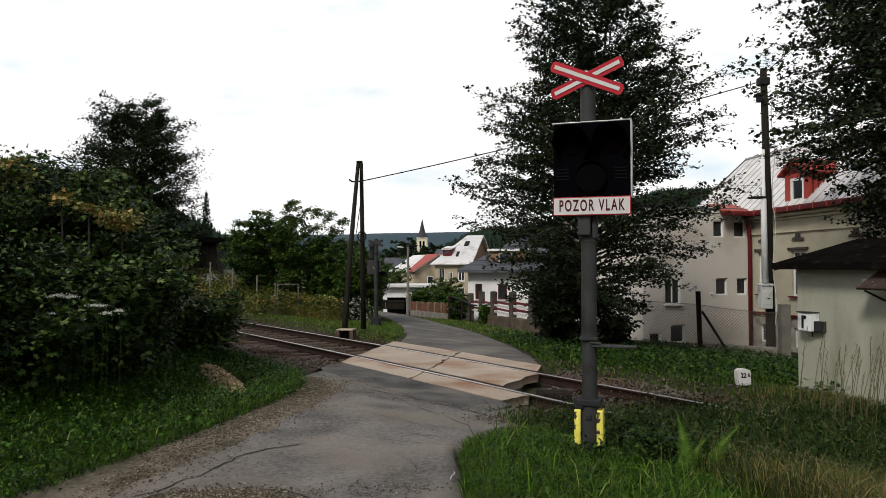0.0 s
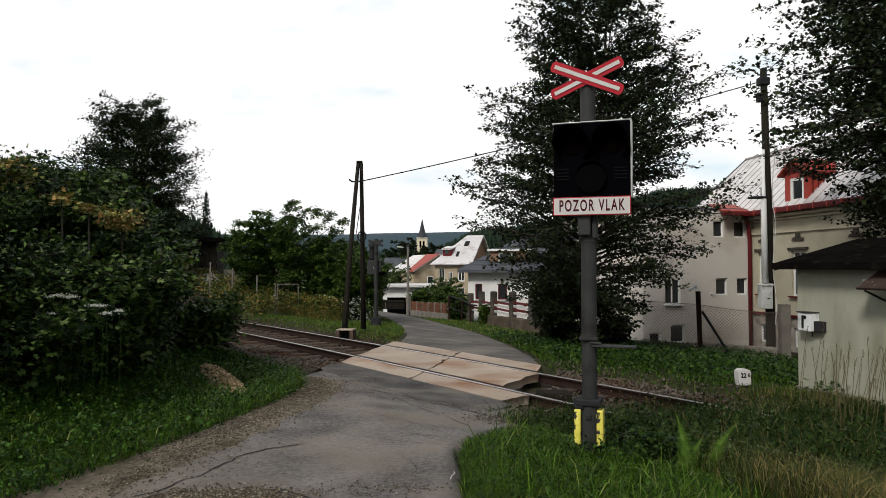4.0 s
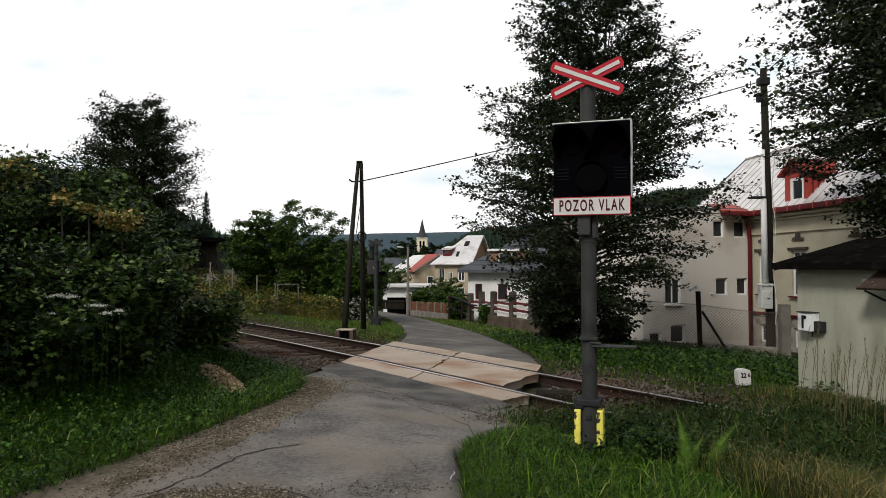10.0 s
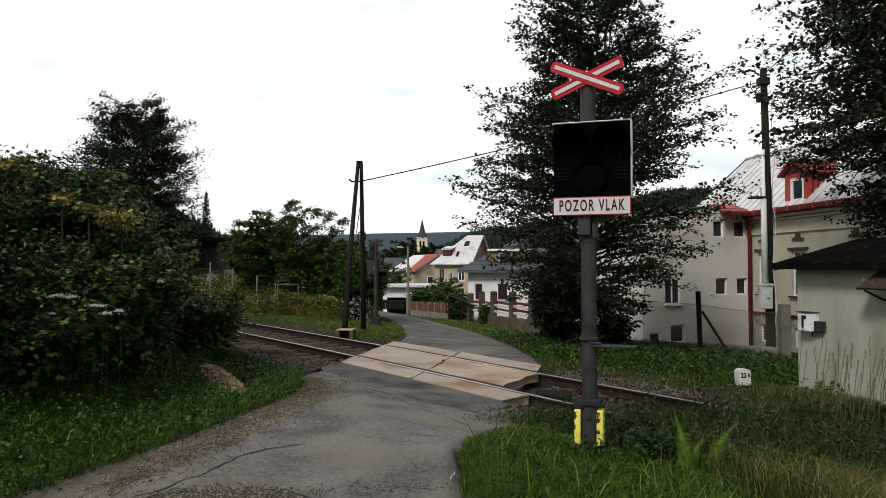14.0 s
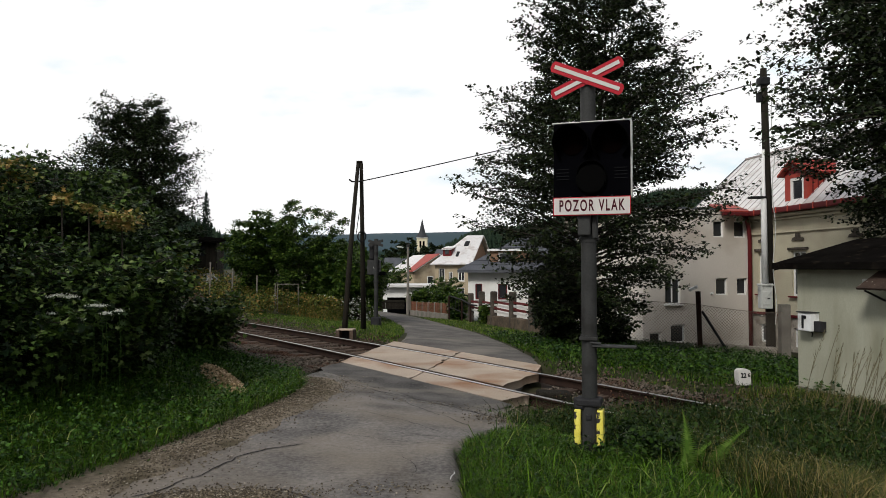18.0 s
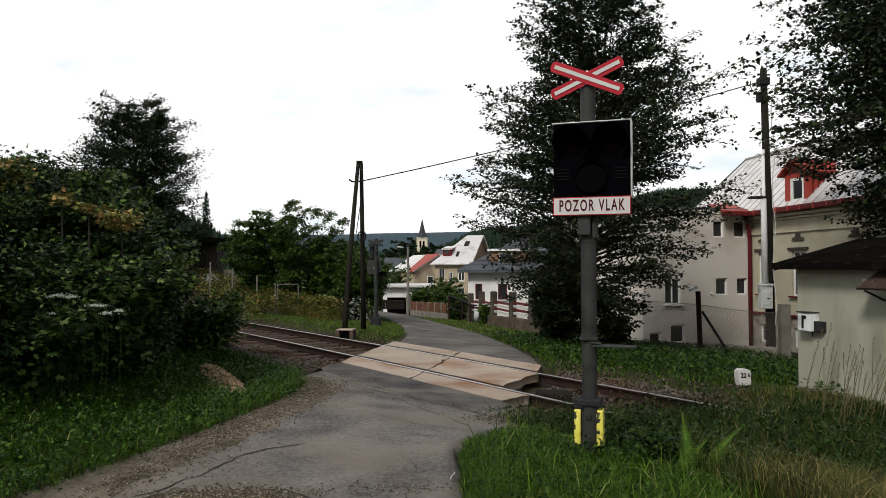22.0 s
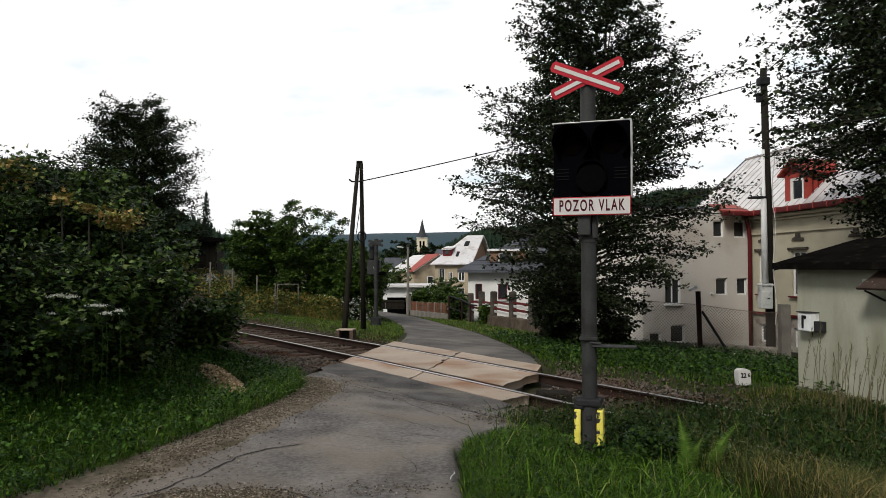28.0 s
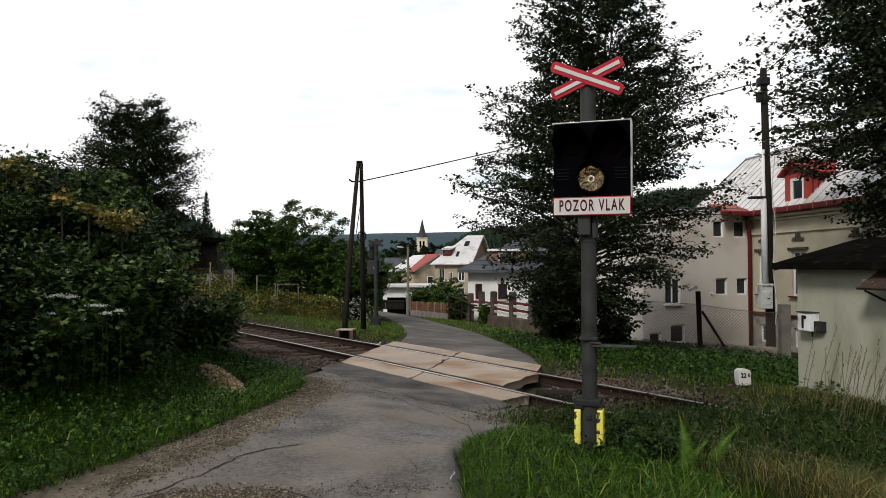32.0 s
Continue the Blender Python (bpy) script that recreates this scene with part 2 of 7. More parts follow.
def npart(name, verts, faces, material, parent=None, label="", smooth=False):
    """The same from arrays of points and of faces with one number of corners."""
    verts, faces = np.asarray(verts, dtype=np.float32), np.asarray(faces, dtype=np.int32)
    me = bpy.data.meshes.new(name)
    k = faces.shape[1]
    me.vertices.add(len(verts))
    me.vertices.foreach_set("co", verts.ravel())
    me.loops.add(faces.size)
    me.loops.foreach_set("vertex_index", faces.ravel())
    me.polygons.add(len(faces))
    me.polygons.foreach_set("loop_start", np.arange(0, faces.size, k, dtype=np.int32))
    if smooth:
        me.polygons.foreach_set("use_smooth", np.ones(len(faces), dtype=bool))
    me.update(calc_edges=True)
    return link(name, me, material, parent, label)


def thing(name, m, label, category, group="", kind=""):
    ob = new(name)
    ob.empty_display_size = 0.1
    ob.matrix_basis = m
    return tagged(ob, label, category, group, kind)


def box(bm, sx, sy, sz, m=None, bevel=0.0):
    """A block with its base at z = 0 of m, bevelled."""
    m = m or Matrix()
    made = bmesh.ops.create_cube(bm, size=1, matrix=m @ Matrix.Translation((0, 0, sz / 2)) @ Matrix.Diagonal((sx, sy, sz, 1)))
    if bevel:
        edges = {e for v in made["verts"] for e in v.link_edges}
        bmesh.ops.bevel(bm, geom=list(edges), offset=bevel, segments=2, affect="EDGES", profile=0.5)
    return bm


def block(sx, sy, sz, m=None, bevel=0.0):
    return box(bmesh.new(), sx, sy, sz, m, bevel)


def tube(bm, points, radii, sides=8, cap=True):
    """A tapered tube along a line of points."""
    points = [Vector(p) for p in points]
    if not hasattr(radii, "__len__"):
        radii = [radii] * len(points)
    rings = []
    for i, p in enumerate(points):
        d = (points[min(i + 1, len(points) - 1)] - points[max(i - 1, 0)]).normalized()
        side = d.cross(Vector((0, 0, 1)) if abs(d.z) < 0.9 else Vector((1, 0, 0))).normalized()
        up = side.cross(d)
        rings.append([bm.verts.new(p + radii[i] * (math.cos(a) * side + math.sin(a) * up)) for a in [k * math.tau / sides for k in range(sides)]])
    for r0, r1 in zip(rings, rings[1:]):
        for k in range(sides):
            bm.faces.new((r0[k], r0[(k + 1) % sides], r1[(k + 1) % sides], r1[k]))
    if cap:
        bm.faces.new(rings[0][::-1])
        bm.faces.new(rings[-1])
    return bm


def prism(bm, outline, depth, m=None):
    """An outline in the x-z plane of m, thick towards +y."""
    m = m or Matrix()
    a = [bm.verts.new(m @ Vector((x, 0, z))) for x, z in outline]
    b = [bm.verts.new(m @ Vector((x, depth, z))) for x, z in outline]
    n = len(a)
    bm.faces.new(a)
    bm.faces.new(b[::-1])
    for i in range(n):
        bm.faces.new((a[i], b[i], b[(i + 1) % n], a[(i + 1) % n]))
    return bm


def sheet(bm, a, b, c, d, thick):
    """A slab on the four corners, thick along its normal."""
    a, b, c, d = (Vector(v) for v in (a, b, c, d))
    n = (b - a).cross(d - a).normalized() * thick
    lo, hi = [bm.verts.new(v) for v in (a, b, c, d)], [bm.verts.new(v + n) for v in (a, b, c, d)]
    bm.faces.new(lo[::-1])
    bm.faces.new(hi)
    for i in range(4):
        bm.faces.new((lo[i], lo[(i + 1) % 4], hi[(i + 1) % 4], hi[i]))
    return bm


def lettering(name, text, height, m, material, parent, squeeze=1.0, label="", spacing=1.0):
    cu = bpy.data.curves.new(name, "FONT")
    cu.space_character = spacing
    cu.body, cu.size, cu.extrude, cu.align_x, cu.align_y, cu.offset = text, height * 1.38, 0.0015, "CENTER", "CENTER", height * 0.03
    tmp = new("tmp", cu)
    me = bpy.data.meshes.new_from_object(tmp)
    bpy.data.objects.remove(tmp)
    me.transform(m @ Matrix.Diagonal((squeeze, 1, 1, 1)))
    me.materials.clear()
    return link(name, me, material, parent, label)


def step(a, b, x):
    t = min(1.0, max(0.0, (x - a) / (b - a)))
    return t * t * (3 - 2 * t)


# ---- the plan: a single track on a wide curve, and the lie of the land ----
HEAD, BEND = radians(35.3), radians(0.2)
MID = (-0.05, 13.42)


def track(s, u=0.0):
    """s metres along the line from the crossing, u metres across it."""
    a = HEAD + BEND * s
    return (MID[0] + (math.cos(a) - math.cos(HEAD)) / BEND + u * math.cos(a), MID[1] + (math.sin(a) - math.sin(HEAD)) / BEND + u * math.sin(a))


def along(x, y):
    cx, cy = MID[0] - math.cos(HEAD) / BEND, MID[1] - math.sin(HEAD) / BEND
    return (math.atan2(y - cy, x - cx) - HEAD) / BEND, math.hypot(x - cx, y - cy) - 1 / BEND


def land(x, y):
    s, u = along(x, y)
    z = 0.2 * step(-1.6, -4.2, u)
    fall = min(2.4, 0.082 * max(0.0, u - 2.2))
    z -= fall * (1 - step(-3 - 0.1 * y, -9 - 0.2 * y, x))
    if u < 0:
        z += 1.0 * step(-2.8, -7.0, x) * step(-2.2, -3.6, u)
    else:
        z += 1.3 * step(-5, -14, x) * step(22, 38, y)
    # the line lies in a shallow bed outside the crossing
    off = max(-3.75 + 0.88 * (u + 1.4) - s, s - (1.42 + 0.92 * (u + 1.4)), 0.0)
    wide = 3.5 if u < 0 < s else 2.5
    z -= 0.16 * step(wide, 1.6, abs(u)) * step(0.0, 0.3, off)
    return z


def track_pose(s, u, z=0.0):
    x, y = track(s, u)
    return pose(x, y, z, 0, 0, math.degrees(HEAD + BEND * s))


def inside(x, y, poly):
    hit = False
    for (x0, y0), (x1, y1) in zip(poly, poly[1:] + poly[:1]):
        if (y0 > y) != (y1 > y) and x < (x1 - x0) * (y - y0) / (y1 - y0) + x0:
            hit = not hit
    return hit
# ---- ground, road and track ----
NEAR_L = [(-4.6, -4), (-3.7, 1), (-2.95, 5), (-2.72, 5.8), (-2.53, 6.5), (-2.27, 7.5), (-1.98, 8.8), (-1.95, 9.9), (-2.45, 11.3), track(1.5, -1.42)]
NEAR_R = [(0.3, -4), (0.2, 1), (0.15, 5), (0.15, 5.8), (0.2, 6.6), (0.58, 7.4), (0.95, 7.9), (1.35, 8.35), (1.75, 8.8), track(-4.05, -1.7), track(-3.72, -1.42)]
FAR_L = [track(4.1, 1.5), (-1.15, 19.2), (-1.2, 22), (-1.56, 26.1), (-2.6, 34.1), (-4.0, 43), (-5.6, 52), (-9, 62), (-16, 74)]
FAR_R = [track(-1.2, 1.5), (2.05, 15.2), (1.85, 19), (1.36, 25), (0.2, 32), (-0.95, 40.5), (-2.7, 51), (-5.2, 62), (-11, 76)]
ROADS = [NEAR_L + NEAR_R[::-1], FAR_L + FAR_R[::-1]]


def on_road(x, y, m=0.0):
    return any(inside(x, y, r) for r in ROADS)


def on_crossing(x, y):
    s, u = along(x, y)
    return abs(u) < 1.5 and -3.9 + 0.9 * (u + 1.4) < s < 1.4 + 0.95 * (u + 1.4)


def ground_grid():
    # fine near, coarse far
    def axis(lo, hi, near, grow):
        out, v, d = [], 0.0, near
        while v < hi:
            out.append(v)
            if v > 26:
                d *= grow
            v += d
        out.append(hi)
        neg, v, d = [], -near, near
        while v > lo:
            neg.append(v)
            if v < -16:
                d *= grow
            v -= d
        return [lo] + neg[::-1] + out
    xs, ys = axis(-2500, 2500, 0.4, 1.25), axis(-2500, 4000, 0.4, 1.2)
    verts = []
    for y in ys:
        for x in xs:
            z = land(x, y) - 0.035
            u = along(x, y)[1]
            if abs(u) < 1.9:
                z -= 0.12
            if on_road(x, y) or on_crossing(x, y):
                z -= 0.06
            elif abs(x) < 40 and -5 < y < 60:
                z += 0.05 * noise.noise((x * 0.7, y * 0.7, 0))
            verts.append((x, y, z))
    n = len(xs)
    faces = [(j * n + i, j * n + i + 1, (j + 1) * n + i + 1, (j + 1) * n + i) for j in range(len(ys) - 1) for i in range(n - 1)]
    return verts, faces


gv, gf = ground_grid()
tagged(npart("ground", gv, gf, M["soil"], smooth=True), "grassy earth bank falling away beyond the railway", "ground", kind="structure")


def densify(line, d):
    out = []
    for (x0, y0), (x1, y1) in zip(line, line[1:]):
        k = max(1, int(math.hypot(x1 - x0, y1 - y0) / d))
        out += [(x0 + (x1 - x0) * i / k, y0 + (y1 - y0) * i / k) for i in range(k)]
    return out + [line[-1]]


def resample(line, n):
    line = [Vector(p) for p in line]
    run = [0.0]
    for a, b in zip(line, line[1:]):
        run.append(run[-1] + (b - a).length)
    out, j = [], 0
    for i in range(n):
        t = run[-1] * i / (n - 1)
        while j < len(run) - 2 and run[j + 1] < t:
            j += 1
        out.append(line[j].lerp(line[j + 1], (t - run[j]) / (run[j + 1] - run[j])))
    return out


def smooth_line(line, rounds=2):
    for _ in range(rounds):
        line = [line[0]] + [q for a, b in zip(line, line[1:]) for q in ((a[0] * 0.75 + b[0] * 0.25, a[1] * 0.75 + b[1] * 0.25), (a[0] * 0.25 + b[0] * 0.75, a[1] * 0.25 + b[1] * 0.75))] + [line[-1]]
    return line


def ribbon(name, left, right, rows, cols, material, lift, ragged, label, category):
    L, R = resample(smooth_line(left), rows), resample(smooth_line(right), rows)
    verts = []
    for j in range(rows):
        ends = 1.0 if 0 < j < rows - 1 else 0.0
        for i in range(cols + 1):
            k = i / cols
            p = L[j].lerp(R[j], k)
            if i in (0, cols):
                p = p + Vector((ragged * noise.noise((p.x * 2.1, p.y * 2.1, 3)), 0)) * ends
            edge = -0.1 if i in (0, cols) else 0.0
            verts.append((p.x, p.y, land(p.x, p.y) * 1.0 + lift + edge + 0.005 * noise.noise((p.x * 0.9, p.y * 0.9, 5))))
    n = cols + 1
    faces = [(j * n + i, j * n + i + 1, (j + 1) * n + i + 1, (j + 1) * n + i) for j in range(rows - 1) for i in range(cols)]
    return tagged(npart(name, verts, faces, material, smooth=True), label, category, kind="structure")


road_near = ribbon("road_near", NEAR_L, NEAR_R, 90, 24, M["asphalt"], 0.0, 0.12, "worn grey asphalt lane with cracks leading to the crossing", "road")
road_far = ribbon("road_far", FAR_L, FAR_R, 110, 14, M["patch"], 0.0, 0.12, "narrow asphalt lane curving downhill past the houses", "road")


def shoulder(name, line, width, lift, label):
    pts = resample(smooth_line(line), 70)
    verts = []
    for j, p in enumerate(pts):
        d = (pts[min(j + 1, 69)] - pts[max(j - 1, 0)]).normalized()
        side = Vector((-d.y, d.x))
        for k, off in enumerate((-width * 0.7, -width * 0.3, width * 0.5, width)):
            q = p + side * (off + (0.2 * noise.noise((p.x * 1.5, p.y * 1.5, k + 7)) + 0.12 * noise.noise((p.x * 5, p.y * 5, k + 3))))
            verts.append((q.x, q.y, land(q.x, q.y) + (-0.03 if k == 0 else lift if k < 3 else -0.07)))
    faces = [(j * 4 + i, j * 4 + i + 1, j * 4 + i + 5, j * 4 + i + 4) for j in range(69) for i in range(3)]
    return tagged(npart(name, verts, faces, M["gravel"], smooth=True), label, "road shoulder", kind="structure")


shoulder("shoulder", [(-3.55, 2), (-2.85, 5), (-2.62, 5.9), (-2.4, 6.6), (-2.15, 7.5), (-1.85, 8.8), (-1.8, 9.9), (-2.2, 11.0)], 1.0, 0.014, "strip of brown gravel and dust beside the lane")

# cracks and a rough patch in the asphalt
def crack(points, width, seed):
    verts, faces = [], []
    pts = densify(points, 0.05)
    for j, (x, y) in enumerate(pts):
        d = Vector((pts[min(j + 1, len(pts) - 1)][0] - pts[max(j - 1, 0)][0], pts[min(j + 1, len(pts) - 1)][1] - pts[max(j - 1, 0)][1])).normalized()
        w = 0.6 * width * (0.35 + 0.9 * abs(noise.noise((x * 3, y * 3, seed)))) * (1 if 0 < j < len(pts) - 1 else 0.1)
        x += 0.06 * noise.noise((x * 4, y * 4, seed + 9)) + 0.03 * noise.noise((x * 14, y * 14, seed))
        y += 0.05 * noise.noise((x * 4, y * 4, seed + 19))
        z = land(x, y) + 0.005 * noise.noise((x * 0.9, y * 0.9, 5)) + 0.006
        verts += [(x - d.y * w, y + d.x * w, z), (x + d.y * w, y - d.x * w, z)]
    faces = [(2 * j, 2 * j + 1, 2 * j + 3, 2 * j + 2) for j in range(len(pts) - 1)]
    return verts, faces


def cracks():
    near = [  # long cracks over the lane
        ([(-2.25, 5.0), (-2.04, 5.29), (-1.9, 5.7), (-1.76, 6.1), (-1.55, 6.38), (-1.3, 6.55)], 0.026),
        ([(-1.9, 10.6), (-1.0, 10.1), (-0.2, 9.4), (0.5, 8.6), (0.85, 8.3)], 0.02),
        ([(-1.0, 8.2), (-0.4, 7.6), (0.0, 7.1)], 0.008),
        ([(-0.7, 7.1), (-0.2, 6.9), (0.1, 6.9)], 0.009),
        ([(-1.51, 6.96), (-1.12, 7.01), (-0.72, 6.8), (-0.34, 6.6), (0.14, 6.52)], 0.007),
        ([(-1.18, 6.52), (-0.83, 6.34), (-0.71, 6.26)], 0.006),
        ([(-0.34, 6.13), (-0.23, 5.67), (-0.26, 5.47)], 0.006),
        ([(-1.77, 11.26), (-1.22, 10.51), (-0.64, 9.44), (-0.16, 8.46), (0.28, 7.67)], 0.012),
        ([(-2.2, 4.95), (-1.9, 5.13), (-1.5, 5.2), (-1.15, 5.15), (-0.95, 5.0)], 0.022),
    ]
    for k, (line, w) in enumerate(near):
        v, f = crack(line, w, k * 3.7)
        npart("crack", v, f, M["tar"], road_near)
    v, f = crack([(0.06, 5.42), (0.03, 5.52), (0.06, 5.66)], 0.014, 2.2)
    npart("paint_mark", v, f, M["rim"], road_near, "worn white paint mark")
    rng = random.Random(4)
    # loose grit where the surface has broken up
    verts, faces = [], []
    for cx, cy, rx, ry, n in ((-1.55, 5.0, 0.55, 0.22, 3200), (0.75, 8.35, 0.55, 0.3, 260), (0.0, 9.2, 0.9, 0.25, 200), (-1.95, 8.2, 0.6, 2.4, 900), (-2.35, 6.1, 0.6, 1.8, 800), (1.15, 8.35, 0.7, 0.5, 1600), (-1.7, 10.2, 0.9, 1.6, 700), (-0.4, 5.2, 0.9, 0.16, 240)):
        for _ in range(n):
            x, y = rng.gauss(cx, rx * 0.5), rng.gauss(cy, ry * 0.5)
            pebble(verts, faces, rng, (x, y, land(x, y) + 0.012), rng.uniform(0.004, 0.012))
    # brown gravel along the verge
    edge = resample(smooth_line([(-3.3, 4.2), (-2.72, 5.4), (-2.45, 6.3), (-2.2, 7.3), (-1.95, 8.5), (-1.85, 9.8), (-2.25, 11.0)]), 200)
    for _ in range(9000):
        p = edge[min(199, int(rng.random() ** 1.2 * 200))]
        x, y = p.x + rng.gauss(0.1, 0.17), p.y + rng.uniform(-0.05, 0.05)
        pebble(verts, faces, rng, (x, y, land(x, y) + 0.016), rng.uniform(0.004, 0.013))
    ob = npart("grit", verts, faces, M["grit"], road_near)
    ob["kind"] = "stuff"


def mended_strip():
    """Darker mended asphalt along the crossing slabs, with a ragged outer edge."""
    n, k = 60, 6
    verts = []
    for j in range(n):
        f = j / (n - 1)
        s0 = -3.85 + 5.1 * f
        wide = 0.75 + 0.25 * math.sin(f * math.pi) + 0.12 * noise.noise((f * 9, 2, 5))
        for i in range(k):
            x, y = track(s0 - 0.9 * (i / (k - 1)) * wide * 0.5, -1.47 - wide * i / (k - 1))
            verts.append((x, y, land(x, y) + 0.005 * noise.noise((x * 0.9, y * 0.9, 5)) + (0.005 if 0 < i < k - 1 else 0.002)))
    faces = [(j * k + i, j * k + i + 1, (j + 1) * k + i + 1, (j + 1) * k + i) for j in range(n - 1) for i in range(k - 1)]
    npart("mended_strip", verts, faces, M["darkpatch"], road_near, "darker strip of newer asphalt", True)


mended_strip()


def pebble(verts, faces, rng, c, r):
    """A rough eight-sided stone."""
    b = len(verts)
    a0 = rng.random() * 6.28
    sx, sy, sz = r * rng.uniform(0.7, 1.4), r * rng.uniform(0.7, 1.3), r * rng.uniform(0.5, 1.0)
    ca, sa = math.cos(a0), math.sin(a0)
    for px, py, pz in ((1, 0, 0.1), (0.1, 1, -0.1), (-1, 0.15, 0.2), (-0.1, -1, 0), (0.2, 0.1, 0.9), (0, 0, -0.8)):
        px, py, pz = px * sx * rng.uniform(0.75, 1.2), py * sy * rng.uniform(0.75, 1.2), pz * sz
        verts.append((c[0] + ca * px - sa * py, c[1] + sa * px + ca * py, c[2] + pz))
    for i, j, k in ((0, 1, 4), (1, 2, 4), (2, 3, 4), (3, 0, 4), (1, 0, 5), (2, 1, 5), (3, 2, 5), (0, 3, 5)):
        faces.append((b + i, b + j, b + k))


cracks()

# the line: rails, sleepers, stones
railway = thing("railway_track", pose(0, 0, 0), "rusty single railway track on timber sleepers in stone ballast", "railway", kind="structure")
S0, S1 = -16.0, 46.0


def rail(u, name):
    prof_web = [(-0.062, -0.15), (0.062, -0.15), (0.062, -0.138), (0.012, -0.118), (0.012, -0.045), (0.034, -0.035), (0.034, -0.008), (-0.034, -0.008), (-0.034, -0.035), (-0.012, -0.045), (-0.012, -0.118), (-0.062, -0.138)]
    prof_top = [(-0.026, -0.008), (0.026, -0.008), (0.026, -0.004), (0.02, 0.002), (-0.02, 0.002), (-0.026, -0.004)]
    web = None
    for prof, mat, nm in ((prof_web, M["rust"], name), (prof_top, M["railtop"], "rail_head")):
        n = 80
        verts = []
        for j in range(n):
            s = S0 + (S1 - S0) * j / (n - 1)
            for du, z in prof:
                x, y = track(s, u + du)
                verts.append((x, y, z))
        k = len(prof)
        faces = [(j * k + i, j * k + (i + 1) % k, (j + 1) * k + (i + 1) % k, (j + 1) * k + i) for j in range(n - 1) for i in range(k)]
        ob = npart(nm, verts, faces, mat, web or railway)
        web = web or ob


rail(-0.7525, "rail")
rail(0.7525, "rail")


def sleepers():
    bm = block(2.4, 0.25, 0.15, pose(0, 0, -0.07), 0.014)
    rng = random.Random(2)
    me = bpy.data.meshes.new("sleeper")
    bm.to_mesh(me)
    bm.free()
    me.materials.append(M["sleeper"])
    s = S0 + 0.3
    while s < S1:
        if not -2.3 < s < 2.4:
            ob = new("sleeper", me)
            ob.parent = railway
            ob.matrix_basis = track_pose(s, rng.uniform(-0.04, 0.04), -0.225) @ pose(0, 0, 0, 0, rng.uniform(-0.6, 0.6), rng.uniform(-1.5, 1.5))
        s += 0.64 + rng.uniform(-0.03, 0.03)


sleepers()


def ballast():
    rng = random.Random(7)
    verts, faces = [], []
    for i in range(35000):
        s = rng.uniform(-13, 22) if i < 21000 else rng.uniform(0.6, 15)
        u = rng.gauss(0, 1.15) if i < 21000 else rng.uniform(-3.3, -0.9)
        if abs(u) > 2.5 and i < 21000:
            continue
        if i >= 32000:
            s, u = rng.uniform(-7, 1), rng.uniform(1.2, 1.9)
        x, y = track(s, u)
        if on_road(x, y) or on_crossing(x, y) or (-4.2 + 0.9 * (u + 1.4) < s < 1.4 + 0.95 * (u + 1.4) and u > -1.5):
            continue
        z = land(x, y) + (rng.uniform(-0.075, -0.005) if abs(u) < 1.25 else rng.uniform(-0.03, 0.04))
        pebble(verts, faces, rng, (x, y, z), rng.uniform(0.024, 0.046))
    ob = npart("ballast", verts, faces, M["ballast"], railway, "brown-grey crushed stone")
    ob["kind"] = "stuff"
    # bed under the stones
    bv = []
    for j in range(90):
        s = S0 + (S1 - S0) * j / 89
        for u, z in ((-2.7, -0.6), (-1.5, -0.25), (1.5, -0.25), (2.7, -0.6)):
            x, y = track(s, u)
            bv.append((x, y, z))
    npart("ballast_bed", bv, [(j * 4 + i, j * 4 + i + 1, j * 4 + i + 5, j * 4 + i + 4) for j in range(89) for i in range(3)], M["ballast"], railway)


ballast()


